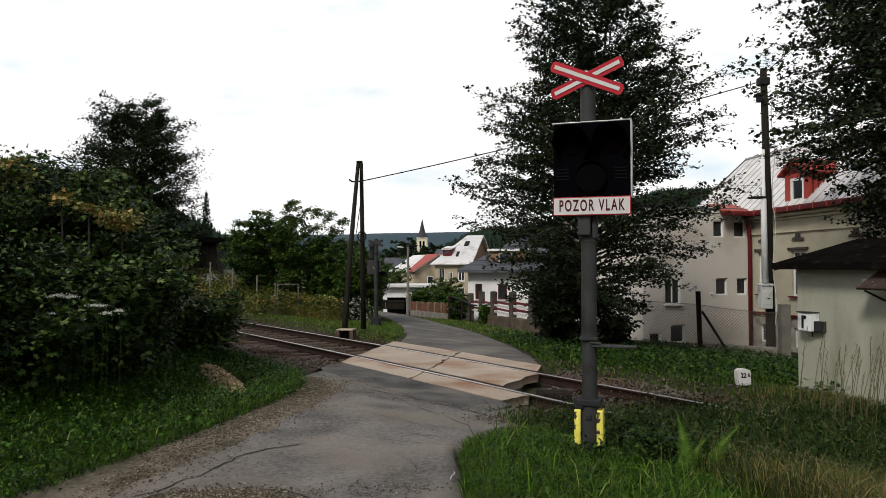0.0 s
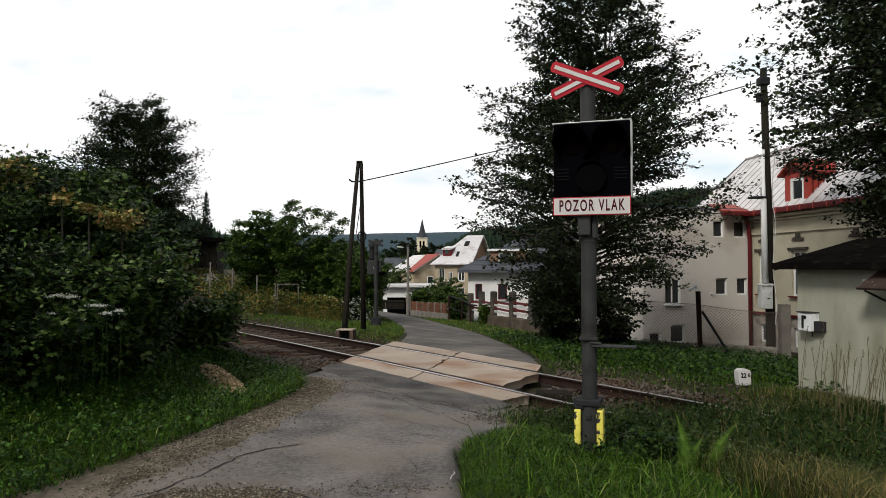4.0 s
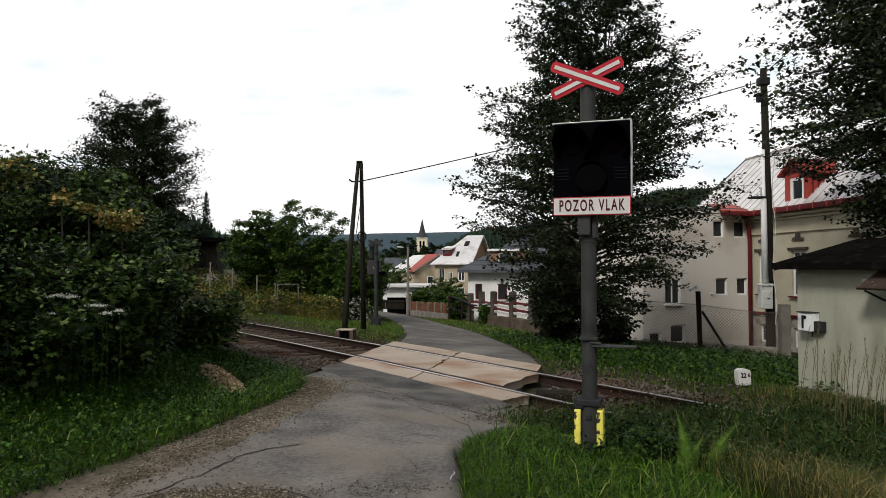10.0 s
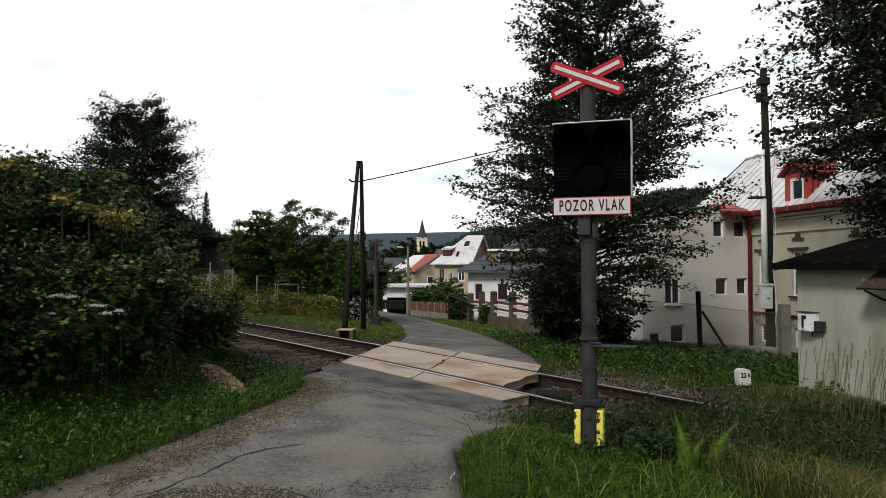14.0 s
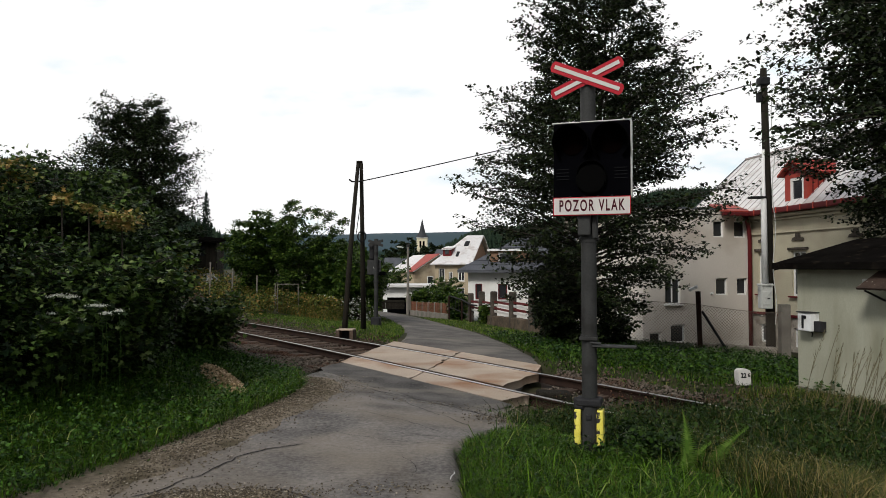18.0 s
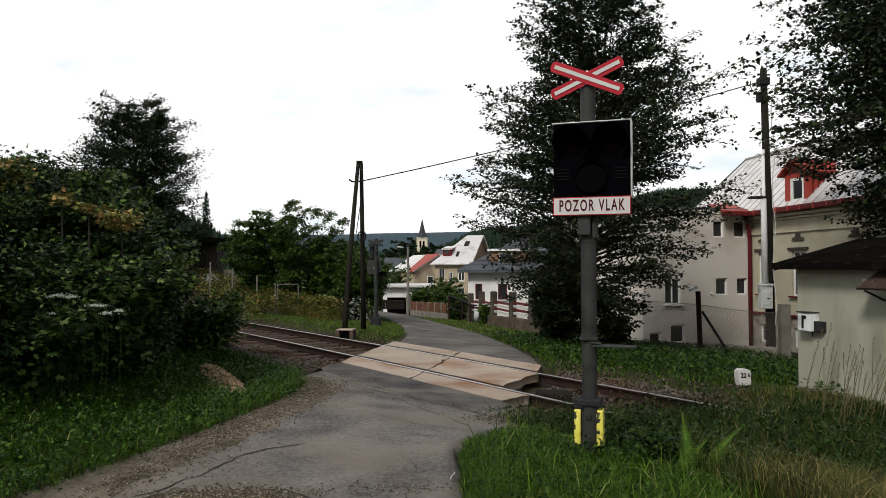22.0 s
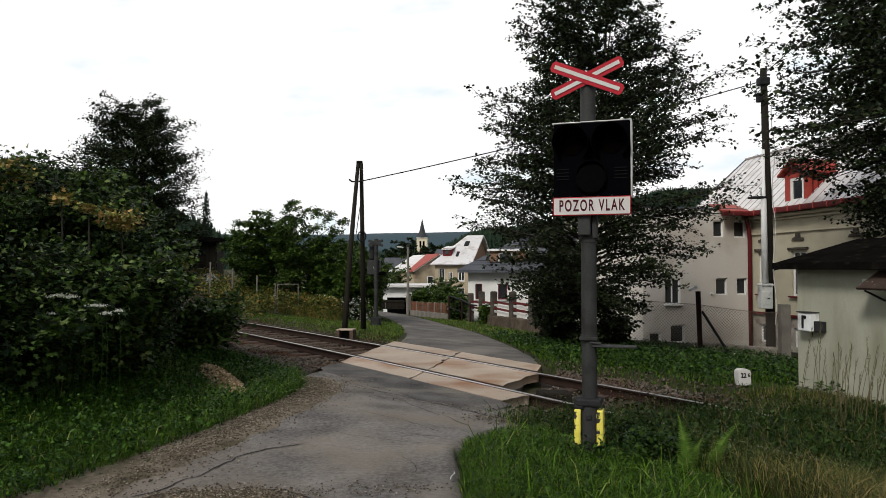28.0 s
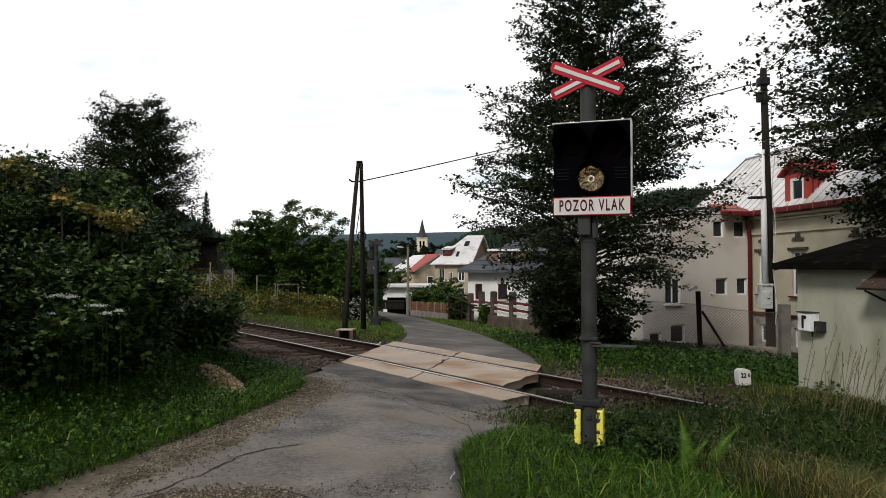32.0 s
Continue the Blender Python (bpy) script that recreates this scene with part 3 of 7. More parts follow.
def slabs():
    """Six skew concrete slabs with broken ends and holes worn at the joints."""
    rng = random.Random(11)
    rows = ((-1.44, -0.845), (-0.66, 0.66), (0.85, 1.46))
    for u0, u1 in rows:
        for k in range(2):
            def end(u, which):
                if which == 0:
                    return 1.42 + 0.92 * (u + 1.4)
                if which == 1:
                    return -1.0 + 0.86 * (u + 1.2)
                return -3.5 + 0.2 * (u + 1.1) if u < -0.7 else -2.3 + 0.5 * u if u < 0.7 else -3.75 + 0.88 * (u + 1.4)
            a, b = (1, 0) if k == 0 else (2, 1)
            nu, ns = 18, 34
            verts = []
            for j in range(ns + 1):
                for i in range(nu + 1):
                    u = u0 + (u1 - u0) * i / nu
                    sa, sb = end(u, a) + (0.012 if k == 0 else 0), end(u, b)
                    t = j / ns
                    s = sa + (sb - sa) * t
                    if j in (0, ns) and (a, b)[j > 0] != 1:
                        s += (0.09 * noise.noise((u * 2.2, k * 7 + j, 1.3)) + 0.02 * noise.noise((u * 9.0, k * 7 + j, 4.3))) * (1 if j == 0 else -1)
                    z = 0.004
                    hole = noise.noise((u * 4.5, k * 3.1, 8.8))
                    if (j == 0 and k == 0 or j == ns and k == 1) and hole > 0.2:
                        s += (0.26 * max(0.0, hole - 0.2)) * (1 if k == 0 else -1)
                    if i in (0, nu) and 0 < j < ns:
                        u += 0.018 * noise.noise((s * 3, u * 9, 2)) * (1 if i == 0 else 1)
                    x, y = track(s, u)
                    verts.append((x, y, z + 0.006 * noise.noise((s * 1.5, u * 1.5, 4))))
            n = nu + 1
            faces = [(j * n + i, j * n + i + 1, (j + 1) * n + i + 1, (j + 1) * n + i) for j in range(ns) for i in range(nu)]
            base = len(verts)
            rim = [i for i in range(n)] + [j * n + nu for j in range(1, ns + 1)] + [ns * n + i for i in range(nu - 1, -1, -1)] + [j * n for j in range(ns - 1, 0, -1)]
            verts += [(verts[i][0], verts[i][1], -0.13) for i in rim]
            m = len(rim)
            faces += [(rim[i], rim[(i + 1) % m], base + (i + 1) % m, base + i) for i in range(m)]
            npart("crossing_slab", verts, faces, M["slab"], railway, "tan concrete crossing slab with broken ends")
    # dark bed under the slabs
    bed = []
    for a, b in ((-3.6, 0.88), (1.3, 0.92)):
        for u in (-1.46, 1.46):
            x, y = track(a + b * (u + 1.4), u)
            bed.append((x, y, -0.125))
    npart("slab_bed", bed, [(0, 1, 3, 2)], M["tar"], railway)
    # broken lump of slab lying in the track
    bm = block(0.5, 0.26, 0.17, track_pose(-3.4, -0.3, -0.17) @ pose(0, 0, 0, 4, 3, -30), 0.03)
    part("broken_timber", bm, M["pole"], railway, "loose rotten timber by the slabs")


slabs()
# ---- the warning signal at the crossing ----


def crossbuck(parent, m, w=0.69, h=0.5, front=True):
    """Two crossed red arms with white cores."""
    arms = []
    for k, sgn in enumerate((1, -1)):
        ang = math.degrees(math.atan2(h * 0.6, w)) * sgn
        ln, wd = math.hypot(w, h * 0.6) - 0.02, 0.108
        q = m @ pose(0, -0.012 * k, 0, 0, -ang, 0)
        pts = [(-ln / 2, -wd / 2 + 0.03), (-ln / 2 + 0.02, -wd / 2), (ln / 2 - 0.02, -wd / 2), (ln / 2, -wd / 2 + 0.03), (ln / 2, wd / 2 - 0.03), (ln / 2 - 0.02, wd / 2), (-ln / 2 + 0.02, wd / 2), (-ln / 2, wd / 2 - 0.03)]
        arm = part("arm", prism(bmesh.new(), pts, 0.008, q), M["signred"] if front else M["galv"], parent, "red-edged board")
        core = [(-ln / 2 + 0.035, -0.018), (ln / 2 - 0.035, -0.018), (ln / 2 - 0.035, 0.018), (-ln / 2 + 0.035, 0.018)]
        if front:
            part("core", prism(bmesh.new(), core, 0.004, q @ pose(0, -0.006 - 0.004 * (1 - k), 0)), M["signwhite"], arm, "white reflective strip")
        arms.append(arm)


def hood(parent, cx, cz, r, depth, name="hood"):
    """A visor: an open tube with its lower part cut away."""
    bm = bmesh.new()
    n = 28
    ring = []
    for i in range(n + 1):
        a = radians(-50) + radians(280) * i / n
        ends = abs(i / n - 0.5) * 2
        d = depth * (1 - 0.55 * ends ** 2)
        for rr in (r, r - 0.006):
            ring.append((bm.verts.new((cx + rr * math.cos(a), -0.03, cz + rr * math.sin(a))), bm.verts.new((cx + rr * math.cos(a), -0.03 - d, cz + rr * math.sin(a) - 0.05 * d))))
    for i in range(n):
        o0, i0, o1, i1 = ring[2 * i], ring[2 * i + 1], ring[2 * i + 2], ring[2 * i + 3]
        bm.faces.new((o0[0], o1[0], o1[1], o0[1]))
        bm.faces.new((i0[0], i0[1], i1[1], i1[0]))
        bm.faces.new((o0[1], o1[1], i1[1], i0[1]))
    return part(name, bm, M["pitch"], parent, smooth=True)


def disc(bm, cx, y, cz, r, n=32, bulge=0.0):
    c = bm.verts.new((cx, y - bulge, cz))
    ring = [bm.verts.new((cx + r * math.cos(k * math.tau / n), y, cz + r * math.sin(k * math.tau / n))) for k in range(n)]
    for k in range(n):
        bm.faces.new((c, ring[k], ring[(k + 1) % n]))
    return bm


def lamp_glow():
    """Lit lamp behind a ribbed lens: slanting warm white streaks with brown between them."""
    m, nt, n, l, bsdf = nodes_of("lit_lamp")
    tc = n.new("ShaderNodeTexCoord")
    mp = n.new("ShaderNodeMapping")
    mp.vector_type = "TEXTURE"
    mp.inputs["Rotation"].default_value = (0, radians(-42), 0)
    mp.inputs["Scale"].default_value = (3.0, 1, 1)
    l.new(tc.outputs["Object"], mp.inputs["Vector"])
    no = n.new("ShaderNodeTexNoise")
    no.inputs["Scale"].default_value, no.inputs["Detail"].default_value, no.inputs["Distortion"].default_value = 42, 3, 0.6
    l.new(mp.outputs[0], no.inputs["Vector"])
    ramp = n.new("ShaderNodeValToRGB")
    e = ramp.color_ramp.elements
    e[0].position, e[0].color = 0.4, (0.05, 0.016, 0.004, 1)
    e[1].position, e[1].color = 0.62, (1.0, 0.93, 0.74, 1)
    k = e.new(0.5)
    k.color = (0.85, 0.55, 0.2, 1)
    l.new(no.outputs["Fac"], ramp.inputs["Fac"])
    em = n.new("ShaderNodeEmission")
    em.inputs["Strength"].default_value = 1.5
    l.new(ramp.outputs["Color"], em.inputs["Color"])
    l.new(em.outputs[0], n["Material Output"].inputs["Surface"])
    return m


M["glow"] = lamp_glow()
mg, _, ng, lg, bg = nodes_of("lit_filament")
bg.inputs["Base Color"].default_value = (1, 0.9, 0.7, 1)
bg.inputs["Emission Color"].default_value, bg.inputs["Emission Strength"].default_value = (1.0, 0.93, 0.75, 1), 2.5
M["filament"] = mg

SIGNAL_AT = pose(1.405, 6.7, 0.1, 0, 0, -18)
signal = thing("crossing_signal", SIGNAL_AT, "grey level crossing signal post with black lamp board and red-white cross", "railway signal")
SLATS = []


def build_signal():
    zb = 2.41  # bottom of the lamp board over the base
    # foot and post
    part("post", tube(bmesh.new(), [(0, 0, 0.0), (0, 0, 3.53)], [0.074, 0.072], 28), M["galv"], signal, smooth=False)
    part("post_cap", tube(bmesh.new(), [(0, 0, 3.53), (0, 0, 3.545), (0, 0, 3.555)], [0.078, 0.076, 0.03], 20), M["iron"], signal)
    base = part("foot", tube(bmesh.new(), [(0, 0, -0.15), (0, 0, 0.3), (0, 0, 0.42), (0, 0, 0.44)], [0.1, 0.095, 0.09, 0.078], 24), M["galv"], signal, "dark grey steel socket")
    collar = bmesh.new()
    box(collar, 0.24, 0.2, 0.075, pose(0, -0.01, 0.43), 0.02)
    box(collar, 0.1, 0.06, 0.11, pose(-0.09, -0.07, 0.4), 0.02)
    part("clamp_collar", collar, M["iron"], signal, "black iron collar")
    bm = block(0.05, 0.02, 0.045, pose(0, -0.1, 0.31), 0.004)
    part("latch", bm, M["iron"], base)
    for sx in (-1, 1):
        bm = bmesh.new()
        box(bm, 0.062, 0.16, 0.33, pose(sx * 0.104, -0.03, 0.07), 0.012)
        part("guard", bm, M["yellow"], signal, "chipped yellow steel guard")
    # shelf bracket
    br = bmesh.new()
    tube(br, [(0, 0, 1.05), (0, 0, 1.1)], [0.083, 0.083], 24)
    box(br, 0.17, 0.03, 0.035, pose(0, -0.09, 1.055), 0.006)
    tube(br, [(0.02, -0.1, 1.035), (0.12, -0.1, 1.03)], 0.012, 8)
    bracket = part("bracket", br, M["galv"], signal)
    part("shelf", block(0.4, 0.16, 0.016, pose(0.24, -0.08, 1.0), 0.004), M["galv"], bracket, "pale steel plate")
    # clamp under the board
    cl = bmesh.new()
    tube(cl, [(0, 0, zb - 0.42), (0, 0, zb - 0.36)], [0.082, 0.082], 24)
    tube(cl, [(0.06, -0.05, zb - 0.38), (0.06, -0.05, zb - 0.1)], 0.035, 12)
    tube(cl, [(-0.09, -0.03, zb - 0.39), (0.1, -0.03, zb - 0.39)], 0.02, 10)
    box(cl, 0.12, 0.1, 0.2, pose(-0.03, -0.08, zb - 0.36), 0.012)
    part("pipe_clamp", cl, M["galv"], signal)
    # board
    y0, BX = -0.15, 0.045
    bd = bmesh.new()
    box(bd, 0.715, 0.16, 0.71, pose(BX, y0 + 0.08, zb + 0.0), 0.012)
    board = part("lamp_board", bd, M["black"], signal, "black lamp board")
    rim = bmesh.new()
    box(rim, 0.012, 0.17, 0.72, pose(BX + 0.364, y0 + 0.08, zb - 0.004), 0.003)
    box(rim, 0.74, 0.17, 0.01, pose(BX, y0 + 0.08, zb + 0.712), 0.003)
    part("edge_strip", rim, M["rim"], board, "pale metal edging")
    for cx, cz, r in ((BX - 0.18, zb + 0.515, 0.168), (BX + 0.18, zb + 0.515, 0.168), (BX, zb + 0.215, 0.15)):
        if cz > zb + 0.4:
            lens = part("lens", disc(bmesh.new(), cx, y0 - 0.008, cz, 0.11, 32, 0.02), M["darklens"], board, "unlit dark red lens", smooth=True)
            hood(board, cx, cz, r, 0.34)
        else:
            hood(board, cx, cz, 0.137, 0.2)
    # white lamp, always lit; added slats cover it to imitate blinking
    cx, cz = BX, zb + 0.17
    lamp = part("white_lamp", disc(bmesh.new(), cx, y0 - 0.008, cz, 0.122, 40, 0.004), M["glow"], board, "clear lamp glowing warm white")
    fil = bmesh.new()
    tube(fil, [(cx + 0.026 * math.cos(a), y0 - 0.02, cz + 0.026 * math.sin(a)) for a in [k * math.tau / 24 for k in range(25)]], 0.007, 6, False)
    part("bulb", fil, M["filament"], lamp, smooth=True)
    ring = tube(bmesh.new(), [(cx + 0.13 * math.cos(a), y0 - 0.03, cz + 0.13 * math.sin(a)) for a in [k * math.tau / 40 for k in range(41)]], 0.012, 8, False)
    part("lamp_ring", ring, M["pitch"], lamp)
    n = 28
    for k in range(n):
        z = -0.122 + 0.244 * (k + 0.5) / n
        half = math.sqrt(max(0.0, 0.126 ** 2 - (abs(z) - 0.0043) ** 2))
        bm = block(2 * half, 0.0005, 0.0092, pose(0, 0, -0.0046))
        slat = part("blink_slat", bm, M["pitch"], board)
        SLATS.append((slat, (cx, y0 - 0.05, cz + z)))
    # cooling slits
    for sx in (-1, 1):
        for k in range(4):
            part("slit", block(0.12, 0.008, 0.008, pose(BX + sx * 0.27, y0 - 0.003, zb + 0.17 + 0.032 * k), 0.002), M["slit"], board)
    # name plate
    plate = part("sign_plate", block(0.72, 0.012, 0.175, pose(BX, y0 - 0.012, zb - 0.172), 0.004), M["signred"], signal, "red-edged warning plate")
    part("sign_face", block(0.702, 0.004, 0.157, pose(BX, y0 - 0.02, zb - 0.163), 0.0015), M["signwhite"], plate, "white enamel face")
    lettering("letters", "POZOR VLAK", 0.108, pose(BX, y0 - 0.0235, zb - 0.084, 90, 0, 0), M["letterred"], plate, 0.545, "dark red letters", 1.3)
    for k in range(4):
        part("bolt", tube(bmesh.new(), [(BX - 0.2 + 0.13 * k, y0 - 0.02, zb + 0.008), (BX - 0.2 + 0.13 * k, y0 - 0.03, zb + 0.008)], 0.008, 8), M["iron"], plate)
    crossbuck(signal, pose(0, -0.09, zb + 1.15))


M["darklens"] = plain("dark_red_lens", (0.0015, 0.0005, 0.0005), 0.7, 0, 0.01)
M["slit"] = plain("slit_paint", (0.008, 0.008, 0.009), 0.8, 0, 0.05)
M["letterred"] = plain("dark_red_print", (0.045, 0.004, 0.009), 0.7, 0, 0.15)
build_signal()

# ---- the signal on the other side, seen from behind ----
FAR_SIGNAL = pose(-2.43, 25.3, land(-2.43, 25.3), 0, 0, 172) @ Matrix.Scale(0.92, 4)


def build_far_signal():
    t = thing("crossing_signal", FAR_SIGNAL, "level crossing signal on the far verge turned away, grey back", "railway signal")
    part("post", tube(bmesh.new(), [(0, 0, 0), (0, 0, 3.42)], 0.085, 16), M["galv"], t)
    part("foot", block(0.36, 0.36, 0.36, pose(0, 0, -0.02), 0.04), M["iron"], t, "black socket")
    bm = block(0.5, 0.3, 0.6, pose(0.14, -0.22, 2.0), 0.03)
    b = part("lamp_board", bm, M["galv"], t, "grey back of the lamp board")
    part("mark", prism(bmesh.new(), [(-0.05, 0), (0.05, 0), (0.0, 0.13)], 0.004, pose(0.08, -0.066, 2.26)), M["rim"], b)
    part("lower_case", block(0.3, 0.2, 0.14, pose(-0.18, -0.2, 1.98), 0.02), M["black"], t)
    part("hood", block(0.2, 0.3, 0.7, pose(0.2, -0.18, 2.6), 0.05), M["iron"], t)
    part("collar", tube(bmesh.new(), [(0, 0, 1.7), (0, 0, 1.76)], 0.11, 16), M["galv"], t)
    crossbuck(t, pose(0, 0.1, 3.25), 0.62, 0.36, False)


build_far_signal()


# ---- poles and wires ----
def a_pole():
    x0, y0 = -2.79, 19.5
    t = thing("telegraph_pole", pose(x0, y0, land(x0, y0)), "dark timber double pole leaning together at the top", "utility pole")
    top = Vector((0.32, 1.0, 5.12))
    part("leg", tube(bmesh.new(), [(0, 0, -0.3), top * 0.5 + Vector((-0.03, 0, 0)), top + Vector((-0.04, 0, 0))], [0.085, 0.07, 0.052], 12), M["pole"], t, smooth=True)
    part("leg", tube(bmesh.new(), [(0.36, 1.9, -0.3), (0.36, 1.5, 2.6), top + Vector((0.05, 0, 0))], [0.085, 0.07, 0.052], 12), M["pole"], t, smooth=True)
    part("cap", block(0.17, 0.14, 0.05, pose(top.x, top.y, top.z), 0.01), M["pole"], t)
    part("bolt_band", tube(bmesh.new(), [(top.x - 0.12, top.y, top.z - 0.55), (top.x + 0.12, top.y, top.z - 0.55)], 0.02, 8), M["iron"], t)
    ring = [(0.36 + 0.12 * math.cos(a), 1.3, 2.95 + 0.15 * math.sin(a)) for a in [k * math.tau / 30 for k in range(31)]]
    part("cable_coil", tube(bmesh.new(), ring, 0.022, 6, False), M["wire"], t, "coil of black cable")
    part("stay", tube(bmesh.new(), [(0.28, 0.6, 3.0), (0.42, 0.9, 4.3)], 0.012, 6), M["wire"], t)
    part("insulator", tube(bmesh.new(), [(top.x - 0.3, top.y, top.z - 0.5), (top.x - 0.22, top.y, top.z - 0.56), (top.x - 0.1, top.y, top.z - 0.56)], 0.025, 8), M["iron"], t)
    return Vector((x0, y0, land(x0, y0))) + top


A_TOP = a_pole()
cover = thing("cable_cover", pose(-2.66, 19.15, land(-2.66, 19.15) + 0.06, 0, 0, -8), "small concrete cable cover with a pale lid", "concrete box")
part("lid", block(0.46, 0.34, 0.035, pose(0, 0, 0.24), 0.01), M["slab"], cover, "pale worn lid")
for sx in (-0.19, 0.19):
    part("foot", block(0.1, 0.36, 0.24, pose(sx, 0, 0), 0.01), M["sleeper"], cover)
part("back", block(0.28, 0.06, 0.24, pose(0, 0.14, 0)), M["iron"], cover)


def utility_pole():
    x0, y0 = 10.3, 22.0
    z0 = land(x0, y0)
    t = thing("utility_pole", pose(x0, y0, z0), "tall dark timber utility pole with pale conduit and cabinet", "utility pole")
    H = 8.2 - z0
    part("shaft", tube(bmesh.new(), [(0.05, 0, -0.3), (0.0, 0, H * 0.5), (-0.09, 0, H)], [0.15, 0.13, 0.1], 14), M["pole"], t, smooth=True)
    part("conduit", tube(bmesh.new(), [(-0.2, -0.18, 2.3), (-0.21, -0.17, 4.9), (-0.2, -0.16, 5.0), (-0.2, -0.15, 6.5)], [0.1, 0.09, 0.055, 0.045], 12), M["conduit"], t, "white cable pipe", smooth=True)
    cab = part("cabinet", block(0.36, 0.3, 0.72, pose(-0.24, -0.26, 1.5), 0.03), M["greybox"], t, "pale grey electric cabinet")
    part("cabinet_lid", block(0.4, 0.34, 0.08, pose(-0.24, -0.27, 2.2), 0.03), M["greybox"], cab)
    part("cabinet_door", block(0.24, 0.02, 0.42, pose(-0.27, -0.415, 1.62), 0.01), M["greybox"], cab)
    part("handle", block(0.08, 0.02, 0.04, pose(-0.21, -0.435, 1.8), 0.005), M["iron"], cab)
    arm = bmesh.new()
    box(arm, 0.5, 0.3, 0.07, pose(-0.38, -0.1, 4.95), 0.02)
    part("hood", arm, M["iron"], t, "dark tin hood")
    part("hood_post", block(0.12, 0.1, 0.3, pose(-0.2, -0.1, 5.0), 0.01), M["greybox"], t)
    part("service_cable", tube(bmesh.new(), [(0.12 + 0.05 * math.sin(k * 1.1), -0.14, 1.0 + 0.42 * k) for k in range(18)], 0.014, 6), M["greybox"], t)
    for dz in (0.2, 0.9):
        part("insulator", tube(bmesh.new(), [(-0.28, 0, H - dz), (0.12, 0, H - dz)], 0.025, 8), M["iron"], t)
    loop = [(-0.35 + 0.18 * math.cos(a), -0.05, H - 0.5 + 0.28 * math.sin(a)) for a in [math.pi * (0.9 + k / 14) for k in range(15)]]
    part("cable_loop", tube(bmesh.new(), loop, 0.012, 6, False), M["wire"], t)
    part("bracket", block(0.05, 0.5, 0.05, pose(0.1, 0.1, H - 1.0)), M["iron"], t)
    part("clamp", block(0.34, 0.3, 0.26, pose(-0.1, 0, H - 0.55), 0.04), M["iron"], t)
    part("fuse_box", block(0.16, 0.16, 0.3, pose(-0.27, -0.08, H - 1.1), 0.03), M["iron"], t)
    return Vector((x0 - 0.1, y0, 8.1)), Vector((x0, y0, z0))


U_TOP, U_BASE = utility_pole()


def wire(name, a, b, sag, r, label):
    a, b = Vector(a), Vector(b)
    pts = [a.lerp(b, k / 24) - Vector((0, 0, 4 * sag * (k / 24) * (1 - k / 24))) for k in range(25)]
    return tagged(part(name, tube(bmesh.new(), pts, r, 5), M["wire"], None), label, "cable")


wire("overhead_cable", A_TOP + Vector((0, 0, -0.56)), U_TOP + Vector((-0.2, 0, -0.35)), 0.12, 0.016, "black overhead cable between two timber poles")
wire("overhead_cable", U_TOP + Vector((0, 0, -0.1)), (13.5, 17.0, 12.0), 0.1, 0.012, "thin service cable rising from the pole")
wire("overhead_cable", U_TOP + Vector((0, 0, -1.0)), (16.0, 27.0, 7.4), 0.1, 0.012, "thin service cable from pole to house roof")


def street_lamp():
    x0, y0 = -2.62, 52
    t = thing("street_lamp", pose(x0, y0, land(x0, y0)), "grey concrete street lamp post with a short arm", "street lamp")
    part("post", tube(bmesh.new(), [(0, 0, 0), (0, 0, 5.05)], [0.12, 0.08], 10), M["concrete"], t)
    part("arm", tube(bmesh.new(), [(0, 0, 4.9), (-0.5, 0, 5.0)], 0.03, 6), M["galv"], t)
    part("lamp_head", block(0.5, 0.2, 0.11, pose(-0.6, 0, 4.98, 0, 6, 0), 0.03), M["rim"], t, "pale lamp head")
    part("top_box", block(0.24, 0.2, 0.2, pose(0, 0, 5.05), 0.02), M["galv"], t)


street_lamp()


# ---- kilometre stone ----
def km_stone():
    x0, y0 = 4.98, 11.5
    t = thing("kilometre_stone", pose(x0, y0, land(x0, y0) - 0.03, 0, -2, 4), "small white kilometre stone with black figures", "marker stone")
    bm = bmesh.new()
    prism(bm, [(-0.105, 0), (0.105, 0), (0.105, 0.24), (0.05, 0.27), (-0.05, 0.275), (-0.105, 0.25)], 0.17)
    bmesh.ops.bevel(bm, geom=list(bm.edges), offset=0.012, segments=2, affect="EDGES")
    st = part("stone", bm, M["signwhite"], t)
    lettering("figures", "22", 0.08, pose(-0.028, -0.003, 0.17, 90, 0, 0), M["wire"], st, 0.85, "black figures")
    lettering("figure", "6", 0.068, pose(0.065, -0.003, 0.175, 90, 0, 0), M["wire"], st, 0.85, "black figure")


km_stone()


